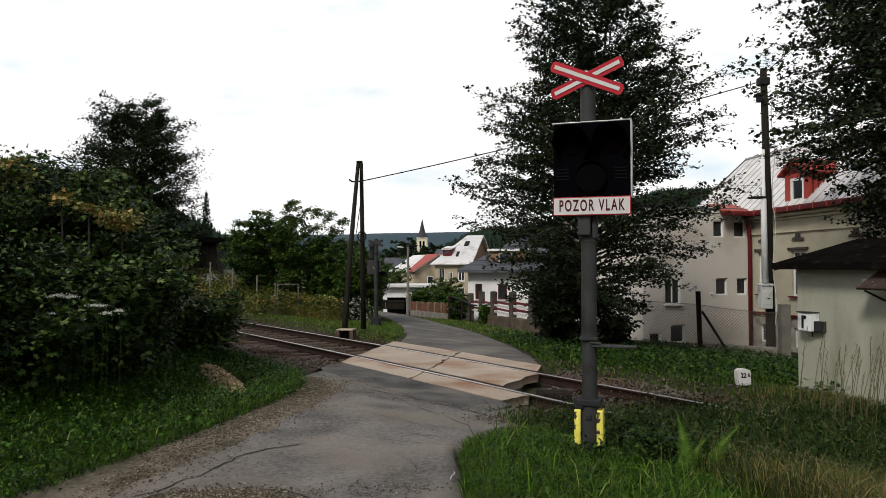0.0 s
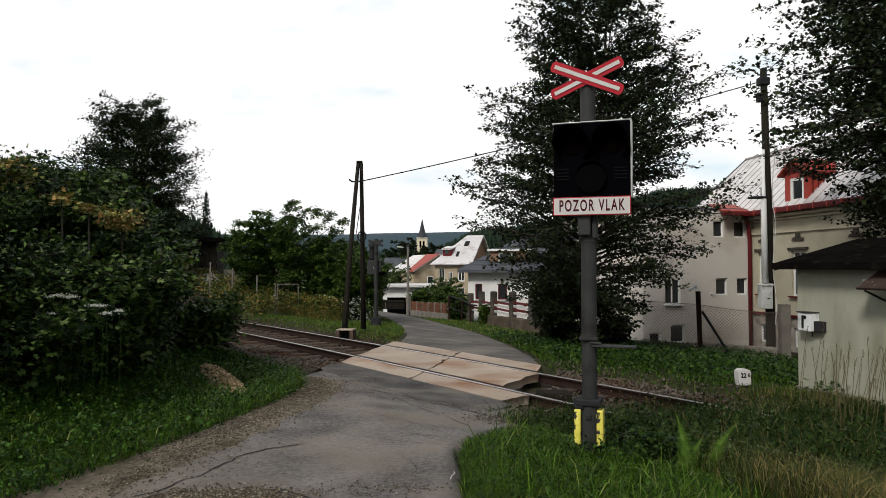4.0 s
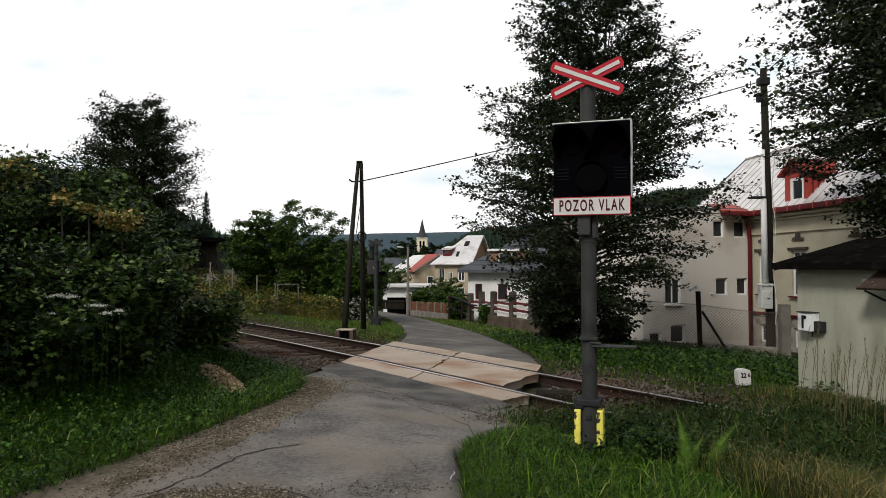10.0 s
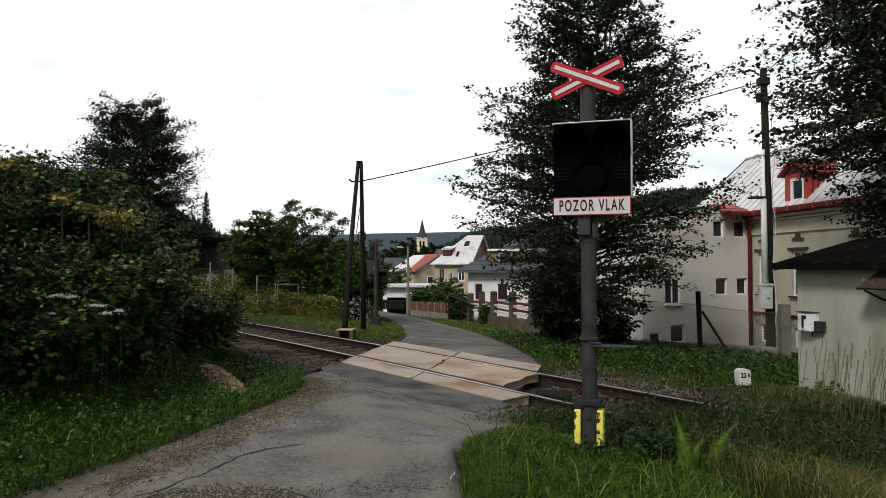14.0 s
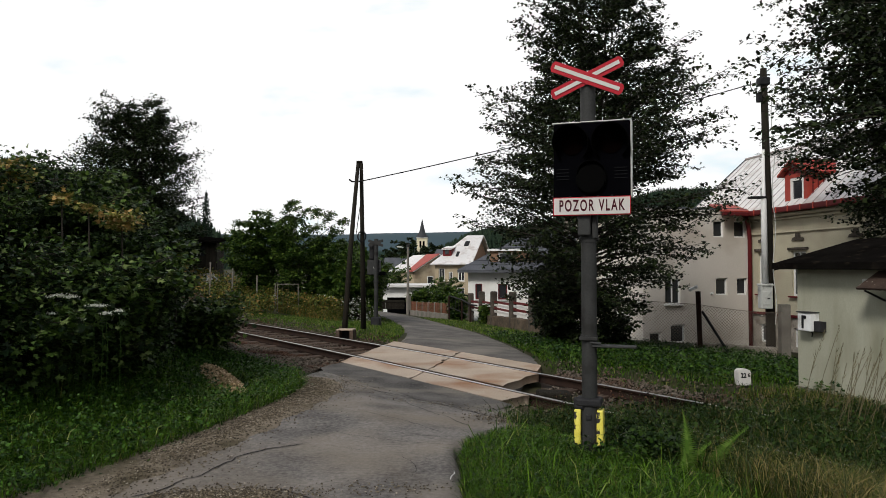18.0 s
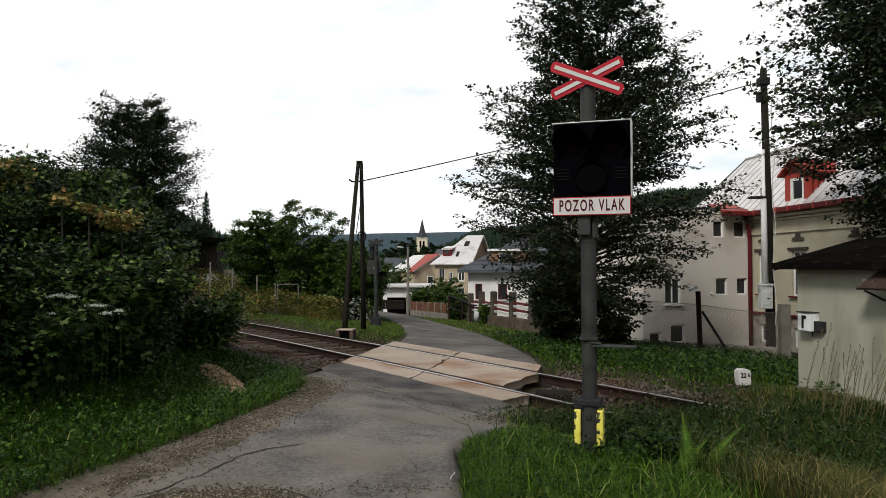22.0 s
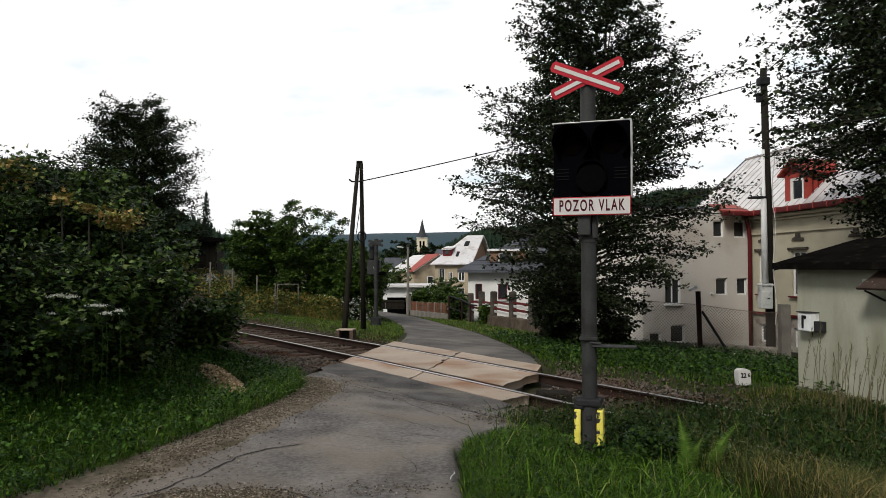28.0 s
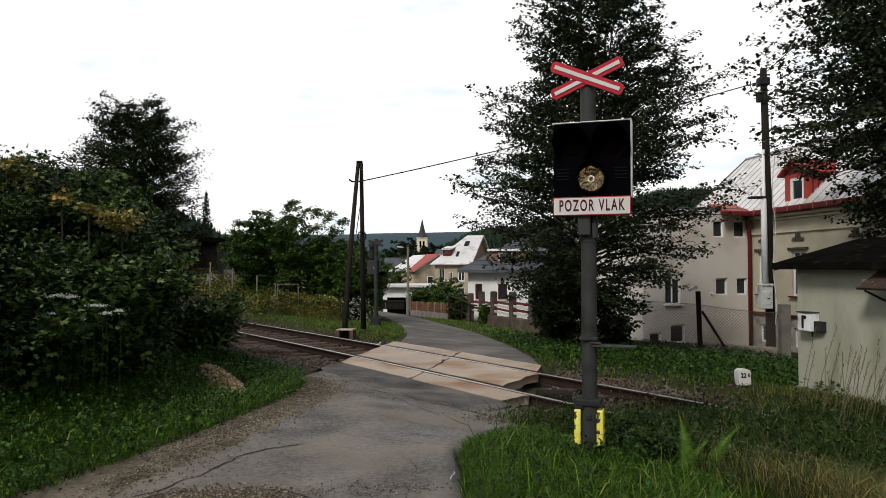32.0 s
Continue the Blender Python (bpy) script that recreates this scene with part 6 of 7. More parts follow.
# orchard and hedge beyond the track
ORCHARD = [(-8.9, 33.2, 3.5, 1.35), (-8.1, 33.5, 4.1, 1.9), (-6.6, 32.5, 3.9, 1.8), (-5.3, 34.0, 3.3, 1.5), (-4.4, 31.0, 2.6, 1.4), (-3.6, 30.0, 2.2, 1.2), (-4.6, 36.5, 2.3, 1.4), (-6.0, 37.5, 3.3, 1.7), (-3.9, 33.5, 2.0, 1.2), (-4.2, 31.5, 2.7, 1.2)]
for k, (x, y, h, r) in enumerate(ORCHARD):
    tree("fruit_tree", (x, y, land(x, y) - 0.05), h * 1.1, 3, lambda hh, az, r=r: r * (0.35 + 1.4 * hh * (1.16 - hh)), 60, "bushy green fruit tree with thin upright shoots", 213 + k, M["leaforchard"], 0.125, 48, 6, 0.12, 4, 0.0, 0.06, r * 0.45, 0.8, "tree", False, "garden trees")
for k, (x, y, h, r) in enumerate([(-18.5, 33, 3.6, 2.4), (-15.5, 31.5, 3.0, 2.2), (-20.5, 36, 4.4, 2.6), (-22.5, 31, 4.6, 2.4), (-14.5, 34.0, 3.5, 1.8), (-13.4, 35.0, 2.5, 1.1)]):
    tree("thicket_shrub", (x, y, land(x, y) - 0.05), h, 4, lambda hh, az, r=r: r * (0.4 + 1.2 * hh * (1.15 - hh)), 56, "dark thicket shrub under the old tree", 240 + k, M["leafold"], 0.24, 26, 5, 0.08, 4, 0.0, 0.06, r * 0.5, 0.6, "shrub", False, "hillside thicket")
for k, (x, y, h, r) in enumerate([(-4.3, 64, 4.9, 1.8), (-2.0, 57.0, 1.9, 0.8), (-1.2, 57, 2.2, 1.2), (-6.0, 66, 3.4, 1.8), (0.5, 50, 1.9, 1.0), (0.2, 66, 3.2, 1.6), (2.35, 36.6, 1.0, 0.3), (0.95, 42.6, 1.5, 0.5), (0.0, 54.0, 2.4, 0.9)]):
    tree("garden_shrub", (x, y, land(x, y) - 0.05), h, 4, lambda hh, az, r=r: r * (0.5 + 1.1 * hh * (1.1 - hh)), 48, "dark green garden shrub by the lane", 300 + k, M["leaforchard"], 0.2, 18, 4, 0.06, 3, 0.0, 0.04, r * 0.45, 0.6, "shrub", False, "garden shrubs")
for k, (x, y, h, r) in enumerate([(-4.5, 280, 16, 5.0), (-14.0, 260, 17.5, 4.5), (-19.0, 270, 15, 4.5), (-8.3, 240, 13, 4.0), (4.0, 190, 9, 4.0), (-9.0, 170, 6.5, 3.5), (-15.5, 180, 8, 4.5)]):
    tree("village_tree", (x, y, -4.5), h, 3, lambda hh, az, r=r: r * math.sqrt(max(0.05, 1 - ((hh - 0.55) / 0.5) ** 2)), 60, "distant round green tree among the roofs", 340 + k, M["leafold"], 0.8, 16, 4, 0.15, 3, 0.0, 0.2, r * 0.4, 0.5, "tree", False, "village trees")


def spruce(at, h, r, seed, name="spruce_tree"):
    rng, nr = random.Random(seed), np.random.default_rng(seed)
    t = thing(name, pose(*at), "slim dark spruce rising above the garden", "tree")
    part("trunk", tube(bmesh.new(), [(0, 0, 0), (0, 0, h)], [0.1, 0.01], 6), M["bark"], t)
    pts = []
    for k in range(110):
        f = (k / 110) ** 0.8
        az = k * 2.4
        ln = r * (1.02 - f) * rng.uniform(0.7, 1.1)
        m = int(8 + ln * 26)
        g = nr.uniform(0.05, 1, m)
        pts.append(np.stack([np.cos(az) * ln * g, np.sin(az) * ln * g, h * (0.12 + 0.88 * f) - 0.35 * ln * g * g + nr.normal(size=m) * 0.05], axis=1))
    pts = np.concatenate(pts)
    lv, lf = leaf_mesh(nr, pts, 0.13, False, 0.3)
    fo = npart("foliage", lv, lf, M["spruce"], t)
    fo["kind"] = "stuff"


spruce((-15.2, 44.5, 1.3), 5.4, 1.15, 1)


# ---- wooded hills in the distance ----
def hill(name, profile, y0, depth, x0, x1, n_trees, tree_h, mat, seed, label):
    """A long ridge whose crest height follows profile(x); conifers all over it."""
    nr = np.random.default_rng(seed)
    nx, ny = 60, 12
    verts = []
    for j in range(ny + 1):
        for i in range(nx + 1):
            x, f = x0 + (x1 - x0) * i / nx, j / ny
            verts.append((x, y0 + depth * f, -6 + (profile(x) + 6) * math.sin(min(1.0, f * 1.25) * math.pi / 2) ** 1.2 + 1.2 * noise.noise((x * 0.02, f * 3, seed))))
    n = nx + 1
    faces = [(j * n + i, j * n + i + 1, (j + 1) * n + i + 1, (j + 1) * n + i) for j in range(ny) for i in range(nx)]
    t = tagged(npart(name, verts, faces, mat, smooth=True), label, "hill", kind="structure")
    V, F = [], []
    for k in range(n_trees):
        x, f = nr.uniform(x0, x1), nr.uniform(0.05, 1.0) ** 0.7
        y = y0 + depth * f
        z = -6 + (profile(x) + 6) * math.sin(min(1.0, f * 1.25) * math.pi / 2) ** 1.2
        h = tree_h * nr.uniform(0.6, 1.2)
        a0 = nr.uniform(0, 6.28)
        for lo, hi, r in ((0.1, 0.55, 0.24), (0.4, 0.8, 0.17), (0.65, 1.05, 0.1)):
            b = len(V)
            for s in range(6):
                a = a0 + s * math.tau / 6
                rr = r * h * (1.0 if s % 2 else 0.7)
                V.append((x + rr * math.cos(a), y + rr * math.sin(a), z + h * (lo - (0.05 if s % 2 else 0))))
            V.append((x, y, z + h * hi))
            F += [(b + s, b + (s + 1) % 6, b + 6) for s in range(6)]
    if V:
        fo = npart("forest", V, F, mat, t)
        fo["kind"] = "stuff"
    return t


# spruce paled and blued in its colour to stand in for haze
M["midspruce"] = foliage("haze_tinted_spruce", (0.016, 0.034, 0.028), (0.034, 0.058, 0.044), None, 0, 0.0, 0.9)
hill("hill_left", lambda x: 17 * step(-88, -116, x) + 24 * step(-108, -165, x) + 9 * step(-160, -230, x), 280, 60, -420, -70, 5200, 6.5, M["spruce"], 1, "dark spruce covered hillside")
hill("hill_far", lambda x: 66 + 6 * math.sin(x * 0.006 + 1.0) + 10 * step(0, -700, x), 1100, 300, -1300, 1200, 0, 14, M["farspruce"], 2, "distant wooded ridge, its spruce tinted blue for haze")
hill("hill_middle", lambda x: 4 + 18 * step(-20, 30, x) + 12 * step(30, 110, x) + 14 * step(95, 150, x), 380, 90, -40, 260, 7000, 6, M["spruce"], 3, "dark spruce wood behind the village")
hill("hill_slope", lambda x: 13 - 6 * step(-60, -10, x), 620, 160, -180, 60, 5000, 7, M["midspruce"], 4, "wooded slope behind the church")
# ---- grass and herbs ----
def blades(name, spots, height, width, lean, mat, label, seed, segs=2):
    """Bent grass blades, each tapering over its segments."""
    nr = np.random.default_rng(seed)
    n = len(spots)
    base = np.array(spots)
    az = nr.uniform(0, math.tau, n)
    h = height * nr.uniform(0.45, 1.25, n)
    bend = lean * nr.uniform(0.2, 1.4, n) * h
    d = np.stack([np.cos(az), np.sin(az), np.zeros(n)], axis=1)
    fa = nr.uniform(0, math.tau, n)
    s = np.stack([np.cos(fa), np.sin(fa), np.zeros(n)], axis=1) * (width * nr.uniform(0.6, 1.3, n))[:, None]
    up = np.array([0, 0, 1.0])
    v = [base - s, base + s]
    m = base + up * (h * 0.6)[:, None] + d * (bend * 0.35)[:, None]
    v += [m - s * 0.7, m + s * 0.7, base + up * (h * 0.95 - bend * 0.3)[:, None] + d * bend[:, None]]
    V = np.stack(v, axis=1).reshape(-1, 3)
    idx = np.array([[0, 1, 3], [0, 3, 2], [2, 3, 4]])
    F = (np.arange(n)[:, None, None] * 5 + idx[None]).reshape(-1, 3)
    return tagged(npart(name, V, F, mat), label, "grass", kind="stuff")


def scatter(n, x0, x1, y0, y1, keep, seed):
    rng = random.Random(seed)
    out = []
    tries = 0
    while len(out) < n and tries < n * 12:
        tries += 1
        x, y = rng.uniform(x0, x1), rng.uniform(y0, y1)
        s, u = along(x, y)
        if on_road(x, y) or abs(u) < 1.35 or not keep(x, y, u, s, rng) or math.hypot(((x + 2.95) * 0.85 + (y - 9.6) * 0.52) / 0.26, ((x + 2.95) * 0.52 - (y - 9.6) * 0.85) / 0.85) < 1:
            continue
        out.append((x, y, land(x, y) - 0.04))
    return out


# verge on the near side, round the signal
blades("verge_grass", scatter(80000, 0.0, 5.5, 3.8, 9.6, lambda x, y, u, s, r: u < -1.7 and r.random() < 1.15 - 0.12 * y + 0.1 * x, 1), 0.13, 0.0034, 0.95, M["grass"], "lush green verge grass round the signal", 1)
def edge_spots(line, n, inward, seed):
    rng = random.Random(seed)
    pts = resample(smooth_line(line), 300)
    out = []
    for _ in range(n):
        p = pts[rng.randrange(300)]
        x, y = p.x + rng.uniform(0.02, 0.32) * inward + 0.1 * noise.noise((p.x * 3, p.y * 3, seed)), p.y + rng.uniform(-0.05, 0.05)
        out.append((x, y, land(x, y) - 0.02))
    return out


blades("edge_grass", edge_spots([(0.15, 4.5), (0.15, 5.8), (0.2, 6.6), (0.58, 7.4), (0.95, 7.9), (1.35, 8.35)], 8000, 1, 51), 0.11, 0.0034, 1.1, M["grass"], "short grass fringing the asphalt", 51)
blades("edge_grass", edge_spots([(-3.75, 4.4), (-3.2, 5.8), (-2.95, 6.6), (-2.65, 7.6), (-2.3, 8.8), (-2.2, 9.9)], 5000, -1, 52), 0.12, 0.004, 1.1, M["grass"], "short grass fringing the gravel", 52)
blades("tall_grass", scatter(12000, 2.2, 7.0, 4.2, 7.9, lambda x, y, u, s, r: u < -1.1 and r.random() < step(2.0, 3.6, x), 2), 0.46, 0.0034, 0.7, M["drygrass"], "tall yellowing grass before the hut", 2)
blades("long_grass", scatter(900, 0.3, 4.6, 4.2, 8.4, lambda x, y, u, s, r: u < -1.9 and r.random() < 0.5 + 0.12 * x, 41), 0.32, 0.0042, 1.4, M["longgrass"], "long arching grass blades on the verge", 41)
blades("withered_grass", scatter(5500, 2.6, 7.0, 4.2, 8.0, lambda x, y, u, s, r: u < -1.1 and r.random() < step(2.5, 4.2, x + 0.25 * (7 - y)), 42), 0.42, 0.0045, 0.9, M["tanstraw"], "withered tan grass before the hut", 42)
def weedy(n, seed):
    rng = random.Random(seed)
    out = []
    for _ in range(n):
        s, u = rng.uniform(-11, -4.2), rng.uniform(-2.2, 2.2)
        if rng.random() < step(-4.8, -6.1, s + 0.55 * u):
            x, y = track(s, u)
            out.append((x, y, -0.2))
    return out


blades("track_grass", weedy(44000, 31), 0.42, 0.005, 0.8, M["weedgrass"], "grass and weeds overgrowing the track", 31)
blades("tall_grass", scatter(5000, 3.6, 6.2, 7.0, 10.6, lambda x, y, u, s, r: u > 1.4 and x > 4.2 and y < 10.6, 12), 0.19, 0.0045, 0.7, M["drygrass"], "yellowing grass along the hut wall", 12)
# verge on the bank side
blades("verge_grass", scatter(80000, -6.2, -1.7, 4.0, 12.5, lambda x, y, u, s, r: u < -3.3 + 0.5 * (s < 0) and r.random() < step(-6.5, -3.5, x), 3), 0.17, 0.0042, 0.9, M["grass"], "fresh green grass between lane and shrubs", 3)
blades("long_grass", scatter(7000, -5.6, -1.8, 4.4, 10.5, lambda x, y, u, s, r: u < -3.3 and r.random() < 0.7, 43), 0.27, 0.0048, 1.2, M["longgrass"], "long fresh grass blades below the shrubs", 43)
# beyond the line
blades("bank_grass", scatter(34000, 1.2, 9.0, 9.0, 24.0, lambda x, y, u, s, r: u > 1.7 and (math.hypot(x - 4.98, y - 11.1) > 0.5 or r.random() < 0.25), 4), 0.13, 0.006, 0.8, M["grass"], "green bank grass beyond the track", 4)
blades("bank_grass", scatter(18000, -4.5, 4.5, 16.0, 44.0, lambda x, y, u, s, r: u > 1.9, 5), 0.13, 0.009, 0.8, M["farverge"], "green verge along the far lane", 5)
blades("meadow_grass", scatter(16000, -12.5, -1.6, 17.0, 33.0, lambda x, y, u, s, r: u > 4.5 and x < -0.15 * y and r.random() < step(4.0, 7.0, u), 6), 0.6, 0.007, 0.9, M["meadow"], "tall dry meadow herbs beyond the track", 6)
blades("verge_grass", scatter(20000, -9.5, -1.2, 16.5, 29.0, lambda x, y, u, s, r: u > 1.9 and u < 7, 7), 0.1, 0.007, 0.9, M["farverge"], "short green grass beside the rails", 7)


def herbs(name, spots, size, per, spread, height, mat, label, seed, lobed=True):
    nr = np.random.default_rng(seed)
    base = np.repeat(np.array(spots), per, axis=0)
    off = nr.normal(size=(len(base), 3)) * np.array([spread, spread, 0])
    off[:, 2] = nr.uniform(0.02, 1.0, len(base)) ** 0.8 * height
    v, f = leaf_mesh(nr, base + off, size, lobed, -0.15)
    return tagged(npart(name, v, f, mat), label, "weeds", kind="stuff")


herbs("bank_weeds", scatter(1500, 1.6, 9.5, 10.0, 23.0, lambda x, y, u, s, r: u > 2.4 and math.hypot(x - 4.98, y - 11.1) > 0.75, 21), 0.065, 12, 0.16, 0.26, M["weed"], "leafy green nettles and ground weeds on the bank", 21)
herbs("meadow_weeds", scatter(1500, -12.5, -2.0, 20.0, 33.0, lambda x, y, u, s, r: u > 5.0 and x < -0.15 * y, 25), 0.1, 10, 0.2, 0.95, M["meadow"], "yellow-brown flowering weeds in the meadow", 25, False)
herbs("verge_weeds", scatter(1500, -6.2, -1.9, 4.5, 12.0, lambda x, y, u, s, r: u < -3.3 and r.random() < step(-1.7, -2.7, x), 22), 0.04, 22, 0.11, 0.23, M["herb"], "leafy weeds at the foot of the shrubs", 22, False)
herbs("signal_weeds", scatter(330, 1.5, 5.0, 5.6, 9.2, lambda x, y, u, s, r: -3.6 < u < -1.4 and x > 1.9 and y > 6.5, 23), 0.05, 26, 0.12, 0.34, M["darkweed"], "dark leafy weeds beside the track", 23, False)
herbs("post_weeds", [(1.42 + 0.3 * math.sin(k * 2.4), 6.38 + 0.1 * math.cos(k * 1.7), land(1.4, 6.4) - 0.03) for k in range(16)], 0.05, 16, 0.07, 0.2, M["weed"], "leafy weeds round the foot of the signal post", 53, False)
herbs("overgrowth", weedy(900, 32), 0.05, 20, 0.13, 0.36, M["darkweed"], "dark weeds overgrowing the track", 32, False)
herbs("track_weeds", [(*track(s, u), -0.2) for s, u in ((random.Random(k).uniform(-7.5, -3.4), random.Random(k + 900).uniform(-0.6, 2.4)) for k in range(320))], 0.036, 10, 0.1, 0.2, M["trackweed"], "dry brown weeds growing in the track", 24, False)


herbs("lawn_herbs", scatter(420, 0.4, 5.0, 4.2, 8.2, lambda x, y, u, s, r: u < -1.9, 44), 0.036, 10, 0.06, 0.1, M["herb"], "broad-leaved herbs in the verge grass", 44, False)
herbs("tall_weeds", scatter(1100, -16.0, -7.0, 26.0, 40.0, lambda x, y, u, s, r: 1.9 < u < 9 and not (x < -11.6 and y > 37.3), 46), 0.11, 12, 0.18, 0.75, M["meadow"], "tall yellowing weeds before the garden shed", 46, False)
herbs("meadow_flowers", scatter(160, -10.5, -3.0, 21.0, 30.0, lambda x, y, u, s, r: u > 5.5, 45), 0.06, 5, 0.08, 1.05, M["petal"], "small white flowers scattered in the meadow", 45, False)


# fern fronds by the track
FERNS = []


def fern():
    t = thing("fern", pose(2.18, 6.25, land(2.18, 6.25)), "bright green fern with upright fronds", "fern")
    rng = random.Random(8)
    for k, (dx, dy, lx, hh) in enumerate(((0, 0, -0.12, 0.56), (0.24, 0.05, 0.22, 0.46), (0.06, 0.1, 0.1, 0.3), (-0.03, -0.08, -0.1, 0.22))):
        V, F = [], []
        n = 34
        for i in range(n):
            f = i / (n - 1)
            c = Vector((lx * f * f, -0.06 * f, hh * f))
            w = 0.105 * math.sin(math.pi * min(1, 0.12 + 0.88 * f)) ** 0.7 * (1.08 - f)  + 0.006
            for sg in (-1, 1):
                b = len(V)
                droop = -0.25 * w
                V += [tuple(c + Vector((0, 0, -0.011))), tuple(c + Vector((sg * w * 0.55, 0.012, droop * 0.3 + 0.008))), tuple(c + Vector((sg * w * 1.15, 0.02, droop + 0.03))), tuple(c + Vector((0, 0, 0.011)))]
                F.append((b, b + 1, b + 2))
                F.append((b, b + 2, b + 3))
        fr = npart("frond", V, F, M["fern"], t)
        fr.location = (dx, dy, 0)
        FERNS.append((fr, (dx, dy, 0), 6.0 + 2 * k, k * 0.9))


fern()

# tall straws in front of the hut wall
STRAWS = []


def straws():
    rng = random.Random(17)
    t = thing("tall_straws", pose(0, 0, 0), "tall dry grass stalks swaying before the hut wall", "grass")
    for k in range(46):
        x, y = rng.uniform(4.35, 5.35), rng.uniform(7.7, 9.2)
        y = 8.6 + rng.uniform(-0.9, 0.5)
        x = 4.5 + 0.025 * k + rng.uniform(-0.1, 0.1) + (y - 8.6) * 0.3
        h = rng.uniform(0.65, 1.15) if k % 3 else rng.uniform(1.0, 1.4)
        bend = rng.uniform(-0.1, 0.22)
        bm = tube(bmesh.new(), [(0, 0, 0), (bend * 0.3, 0, h * 0.5), (bend, 0.01, h)], [0.005, 0.004, 0.0022], 4)
        for i in range(5):
            f = 0.78 + 0.045 * i
            tube(bm, [(bend * f, 0, h * f), (bend * f + rng.uniform(-0.03, 0.035), rng.uniform(-0.02, 0.02), h * f + 0.06)], [0.004, 0.0015], 3)
        st = part("straw", bm, M["stem"], t)
        st.location = (x, y, land(x, y) - 0.05)
        STRAWS.append((st, (x, y, land(x, y) - 0.05), rng.uniform(8, 15), rng.random() * 6))


straws()


def umbels():
    """White flowering umbels in the shrubs."""
    rng, nr = random.Random(5), np.random.default_rng(5)
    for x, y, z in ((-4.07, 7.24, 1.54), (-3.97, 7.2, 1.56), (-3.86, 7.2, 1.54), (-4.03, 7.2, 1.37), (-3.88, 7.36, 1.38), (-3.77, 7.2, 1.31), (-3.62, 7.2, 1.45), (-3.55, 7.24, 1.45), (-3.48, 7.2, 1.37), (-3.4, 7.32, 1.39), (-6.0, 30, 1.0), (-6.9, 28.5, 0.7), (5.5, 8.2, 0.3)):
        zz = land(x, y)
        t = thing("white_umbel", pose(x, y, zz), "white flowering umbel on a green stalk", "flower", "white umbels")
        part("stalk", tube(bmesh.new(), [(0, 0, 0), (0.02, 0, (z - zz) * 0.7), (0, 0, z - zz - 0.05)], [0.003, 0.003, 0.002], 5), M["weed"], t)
        c = np.stack([nr.normal(0, 0.03, 150), nr.normal(0, 0.03, 150), nr.normal(0, 0.008, 150)], axis=1) + np.array([0, 0, z - zz])
        lv, lf = leaf_mesh(nr, c, 0.012, False, -0.8)
        fo = npart("flower_head", lv, lf, M["petal"], t)
        fo["kind"] = "stuff"


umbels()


def chip_pile():
    rng = random.Random(9)
    nr = np.random.default_rng(9)
    cx, cy = -3.02, 9.6
    pts = []
    for k in range(4200):
        a, r = rng.uniform(0, math.tau), math.sqrt(rng.random())
        p, q = 0.21 * r * math.cos(a), 0.95 * r * math.sin(a)
        x, y = cx + 0.85 * p + 0.52 * q, cy + 0.52 * p - 0.85 * q
        pts.append((x, y, land(x, y) + 0.01 + 0.12 * (1 - r) + 0.1 * step(0.7, -0.9, q) + rng.uniform(-0.03, 0.03)))
    lv, lf = leaf_mesh(nr, np.array(pts), 0.036, False, 0)
    tagged(npart("wood_chip_pile", lv, lf, M["chips"]), "small heap of pale brown wood chips on the bank", "heap", kind="stuff")


chip_pile()


def butterfly():
    t = thing("butterfly", pose(6.8, 16.5, 0.3), "small white butterfly flying low over the verge", "butterfly")
    part("body", tube(bmesh.new(), [(0, -0.02, 0), (0, 0, 0.002), (0, 0.025, 0)], [0.002, 0.004, 0.002], 6), M["iron"], t)
    for sx in (-1, 1):
        bm = bmesh.new()
        pts = [(0.002, -0.025), (0.03, -0.034), (0.05, -0.01), (0.044, 0.02), (0.056, 0.045), (0.03, 0.05), (0.002, 0.012)]
        lo = [bm.verts.new((sx * a, b, 0.35 * a)) for a, b in pts]
        hi = [bm.verts.new((sx * a, b, 0.35 * a + 0.001)) for a, b in pts]
        bm.faces.new(lo)
        bm.faces.new(hi[::-1])
        part("wing", bm, M["signwhite"], t)
    return t


BUTTERFLY = butterfly()


# high cloud drifting slowly far behind everything
def cloud_sheet():
    m, nt, n, l, bsdf = nodes_of("drifting_cloud")
    tc, mp = n.new("ShaderNodeTexCoord"), n.new("ShaderNodeMapping")
    mp.inputs["Scale"].default_value = (0.0016, 1, 0.0042)
    no = n.new("ShaderNodeTexNoise")
    no.inputs["Scale"].default_value, no.inputs["Detail"].default_value = 1.0, 5
    l.new(tc.outputs["Object"], mp.inputs["Vector"])
    l.new(mp.outputs[0], no.inputs["Vector"])
    ramp = n.new("ShaderNodeValToRGB")
    e = ramp.color_ramp.elements
    e[0].position, e[0].color = 0.3, (0.74, 0.87, 0.93, 1)
    e[1].position, e[1].color = 0.42, (1.0, 1.0, 1.0, 1)
    l.new(no.outputs["Fac"], ramp.inputs["Fac"])
    em = n.new("ShaderNodeEmission")
    em.inputs["Strength"].default_value = 1.09
    l.new(ramp.outputs["Color"], em.inputs["Color"])
    l.new(em.outputs[0], n["Material Output"].inputs["Surface"])
    w, lo, hi = 4500, -60, 2200
    return tagged(npart("backdrop", [(-w, 0, lo), (w, 0, lo), (w, 0, hi), (-w, 0, hi)], [(0, 1, 2, 3)], m), "pale overcast sky with thin bluish gaps", "sky", kind="structure")


CLOUDS = cloud_sheet()


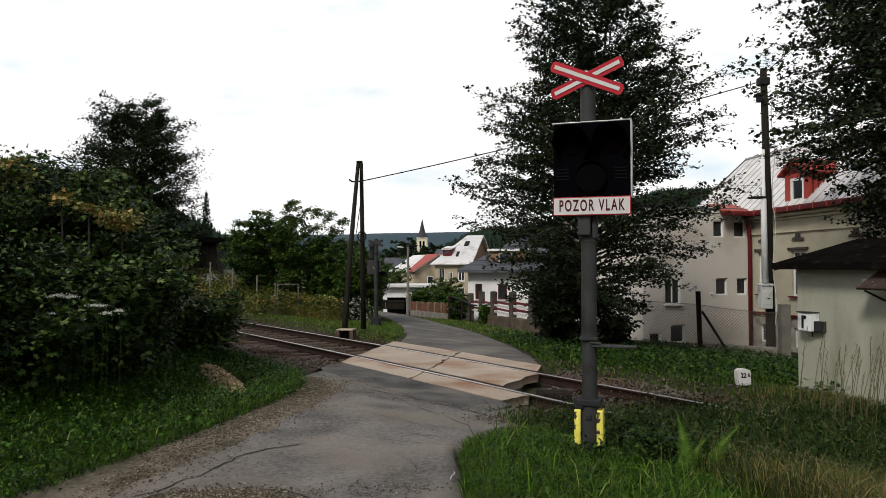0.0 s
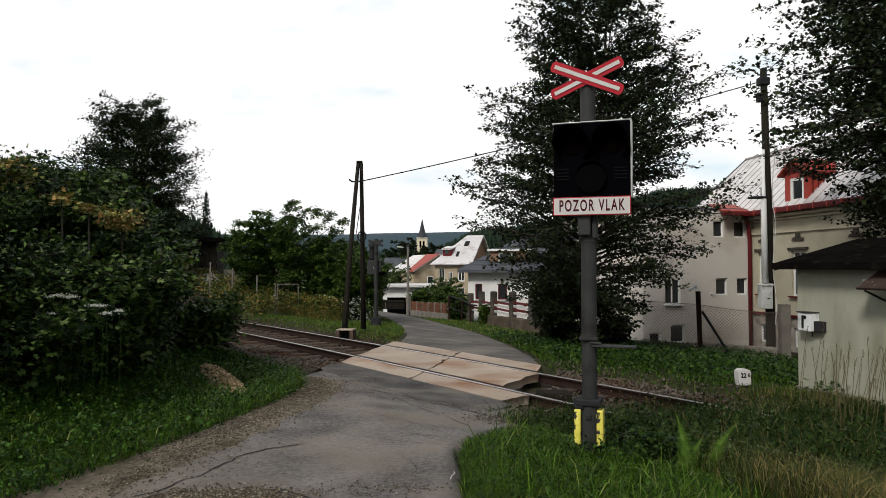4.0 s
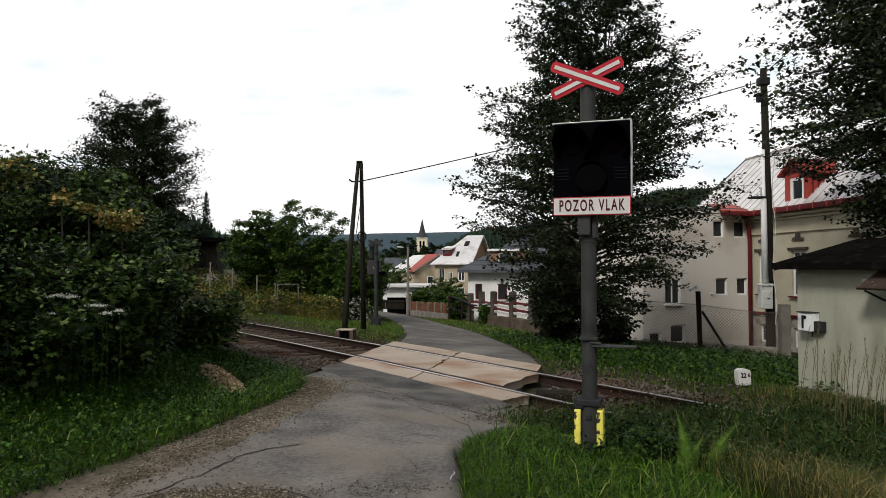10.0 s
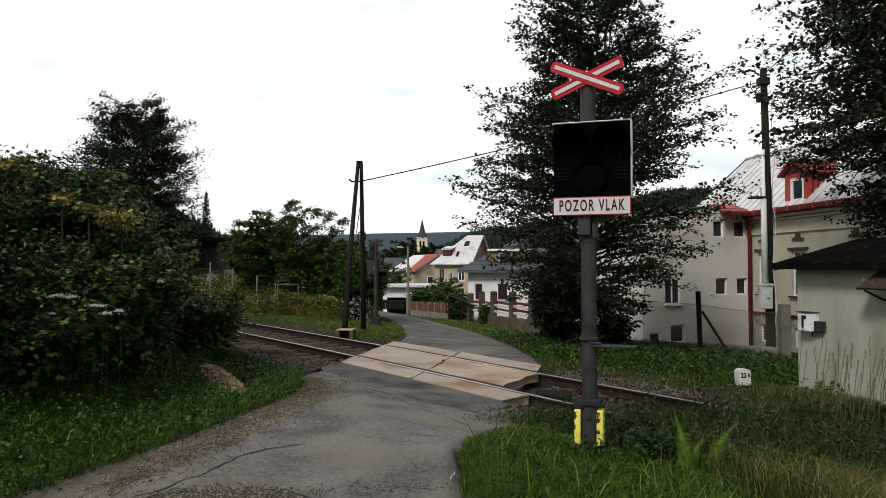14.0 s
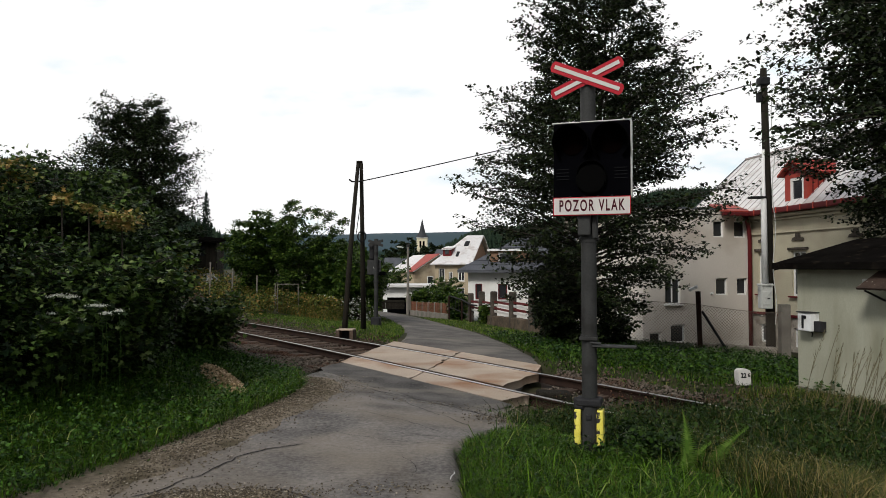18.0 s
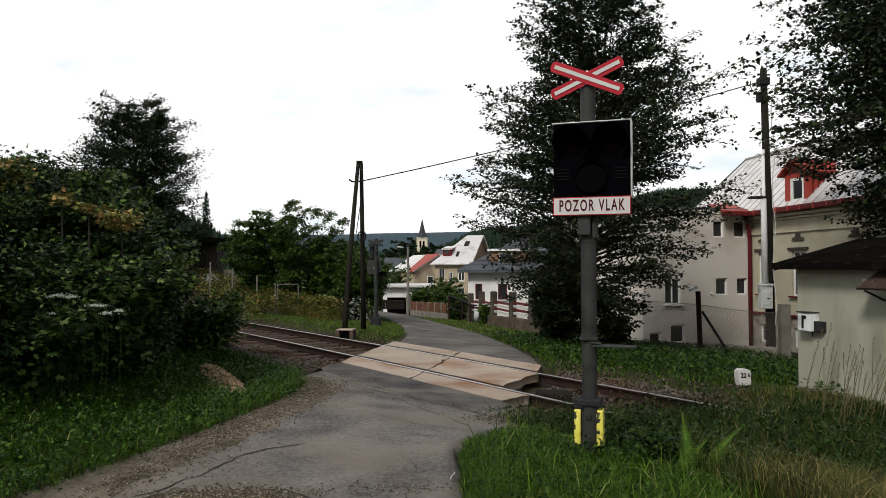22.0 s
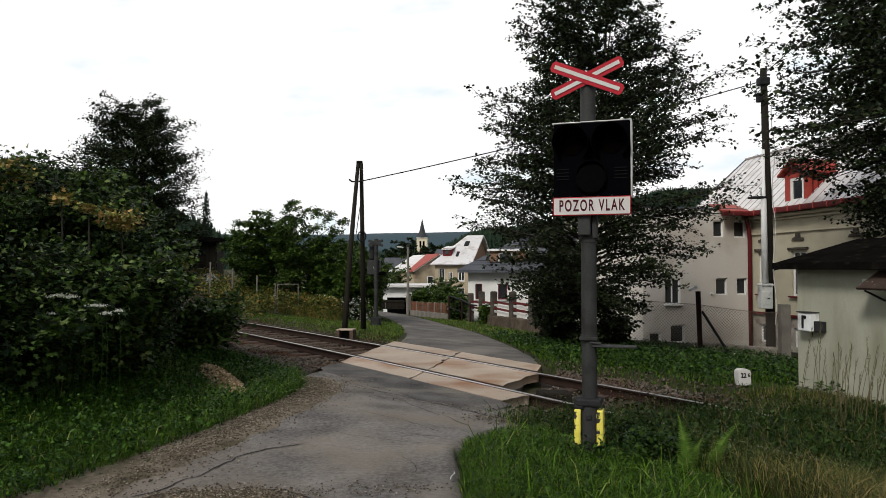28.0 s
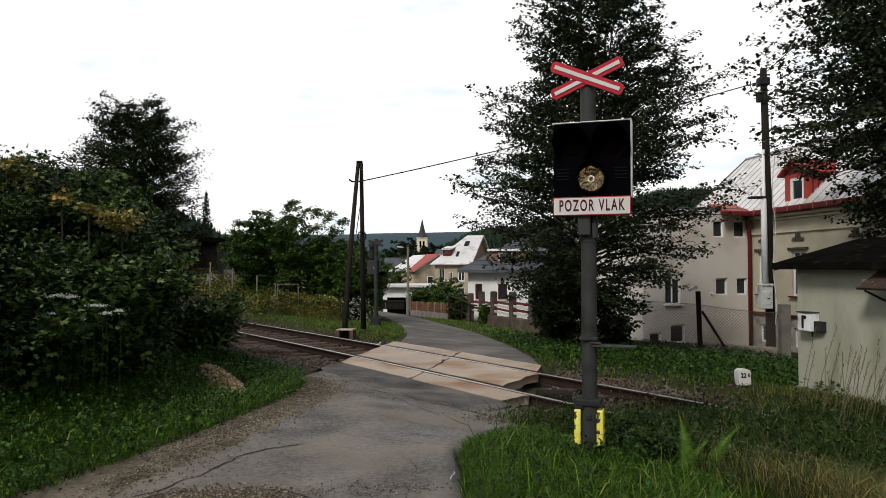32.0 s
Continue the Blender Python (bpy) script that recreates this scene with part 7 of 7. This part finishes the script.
# ---- what moves ----
WIND = [(0, 0.15), (1, 0.05), (2, 0.0), (3, 0.05), (4.5, 0.0), (6, -0.1), (7, 0.0), (8, 0.05), (9, 0.0), (10, 0.0), (11, -0.05), (12, -0.1), (13, -0.05), (14, 0.05), (15.5, 0.4), (17, 0.9), (18, 1.1), (19, 1.2), (20, 0.9), (21, 0.65), (22, 0.7), (23, 0.85), (24, 0.7), (25, 0.65), (26.5, 0.4), (28, 0.1), (29, 0.25), (30, 0.4), (31, 0.5), (32, 0.7)]


def motions():
    # wind in limbs, fronds and straws
    for ob, at, amp, ph in SWAY + FERNS + STRAWS:
        rows = []
        for t, w in WIND:
            w2 = w + 0.22 * math.sin(t * 2.1 + ph)
            rows.append((t, pose(*at, 0.3 * amp * math.sin(t * 1.7 + ph * 2) * 0.4, amp * w2, 0)))
        walk(ob, rows)
    # the white lamp's blinking is imitated by the added slats: shut at 0 degrees, open at 96
    shut, ajar, wide = 0, 35, 96
    rows = [(0, shut), (23.7, shut), (23.767, 60), (23.8, wide), (24.4, wide), (24.467, 70), (24.5, 40), (24.6, shut), (25.1, shut), (25.2, ajar), (25.3, wide)]
    for k in range(1, 6):
        t = 23.8 + 1.5 * k
        if k > 1:
            rows += [(t - 0.1, shut), (t, wide)]
        rows += [(t + 0.6, wide), (t + 0.7, ajar if t + 0.7 < 32 else 46)]
        if t + 0.8 < 32:
            rows += [(t + 0.8, shut)]
    for slat, at in SLATS:
        walk(slat, [(t, pose(*at, a, 0, 0)) for t, a in rows])
    walk(CLOUDS, [(0, pose(0, 2600, 0)), (32.0, pose(290, 2600, 0))])
    # butterfly: over the bank, round the signal's foot, away over the crossing
    path = [(0, 9.6, 21.0, 0.4), (26.5, 9.6, 21.0, 0.4), (27.5, 7.4, 17.2, 0.2), (28.0, 5.82, 14.0, 0.12), (28.5, 3.88, 11.0, 0.26), (29.0, 2.2, 7.6, 0.3), (29.5, 1.84, 6.4, 0.26), (30.0, 1.78, 6.2, 0.19), (30.5, 1.61, 6.3, 0.27), (31.0, 1.35, 7.4, 0.3), (31.3, 1.3, 8.4, 0.33), (31.6, 0.6, 9.5, 0.26), (31.8, -0.03, 12.5, 0.12), (32.0, -1.45, 15.9, 0.12)]
    walk(BUTTERFLY, [(t, pose(x, y, z, 0, 20 * math.sin(t * 9), 30)) for t, x, y, z in path])


motions()
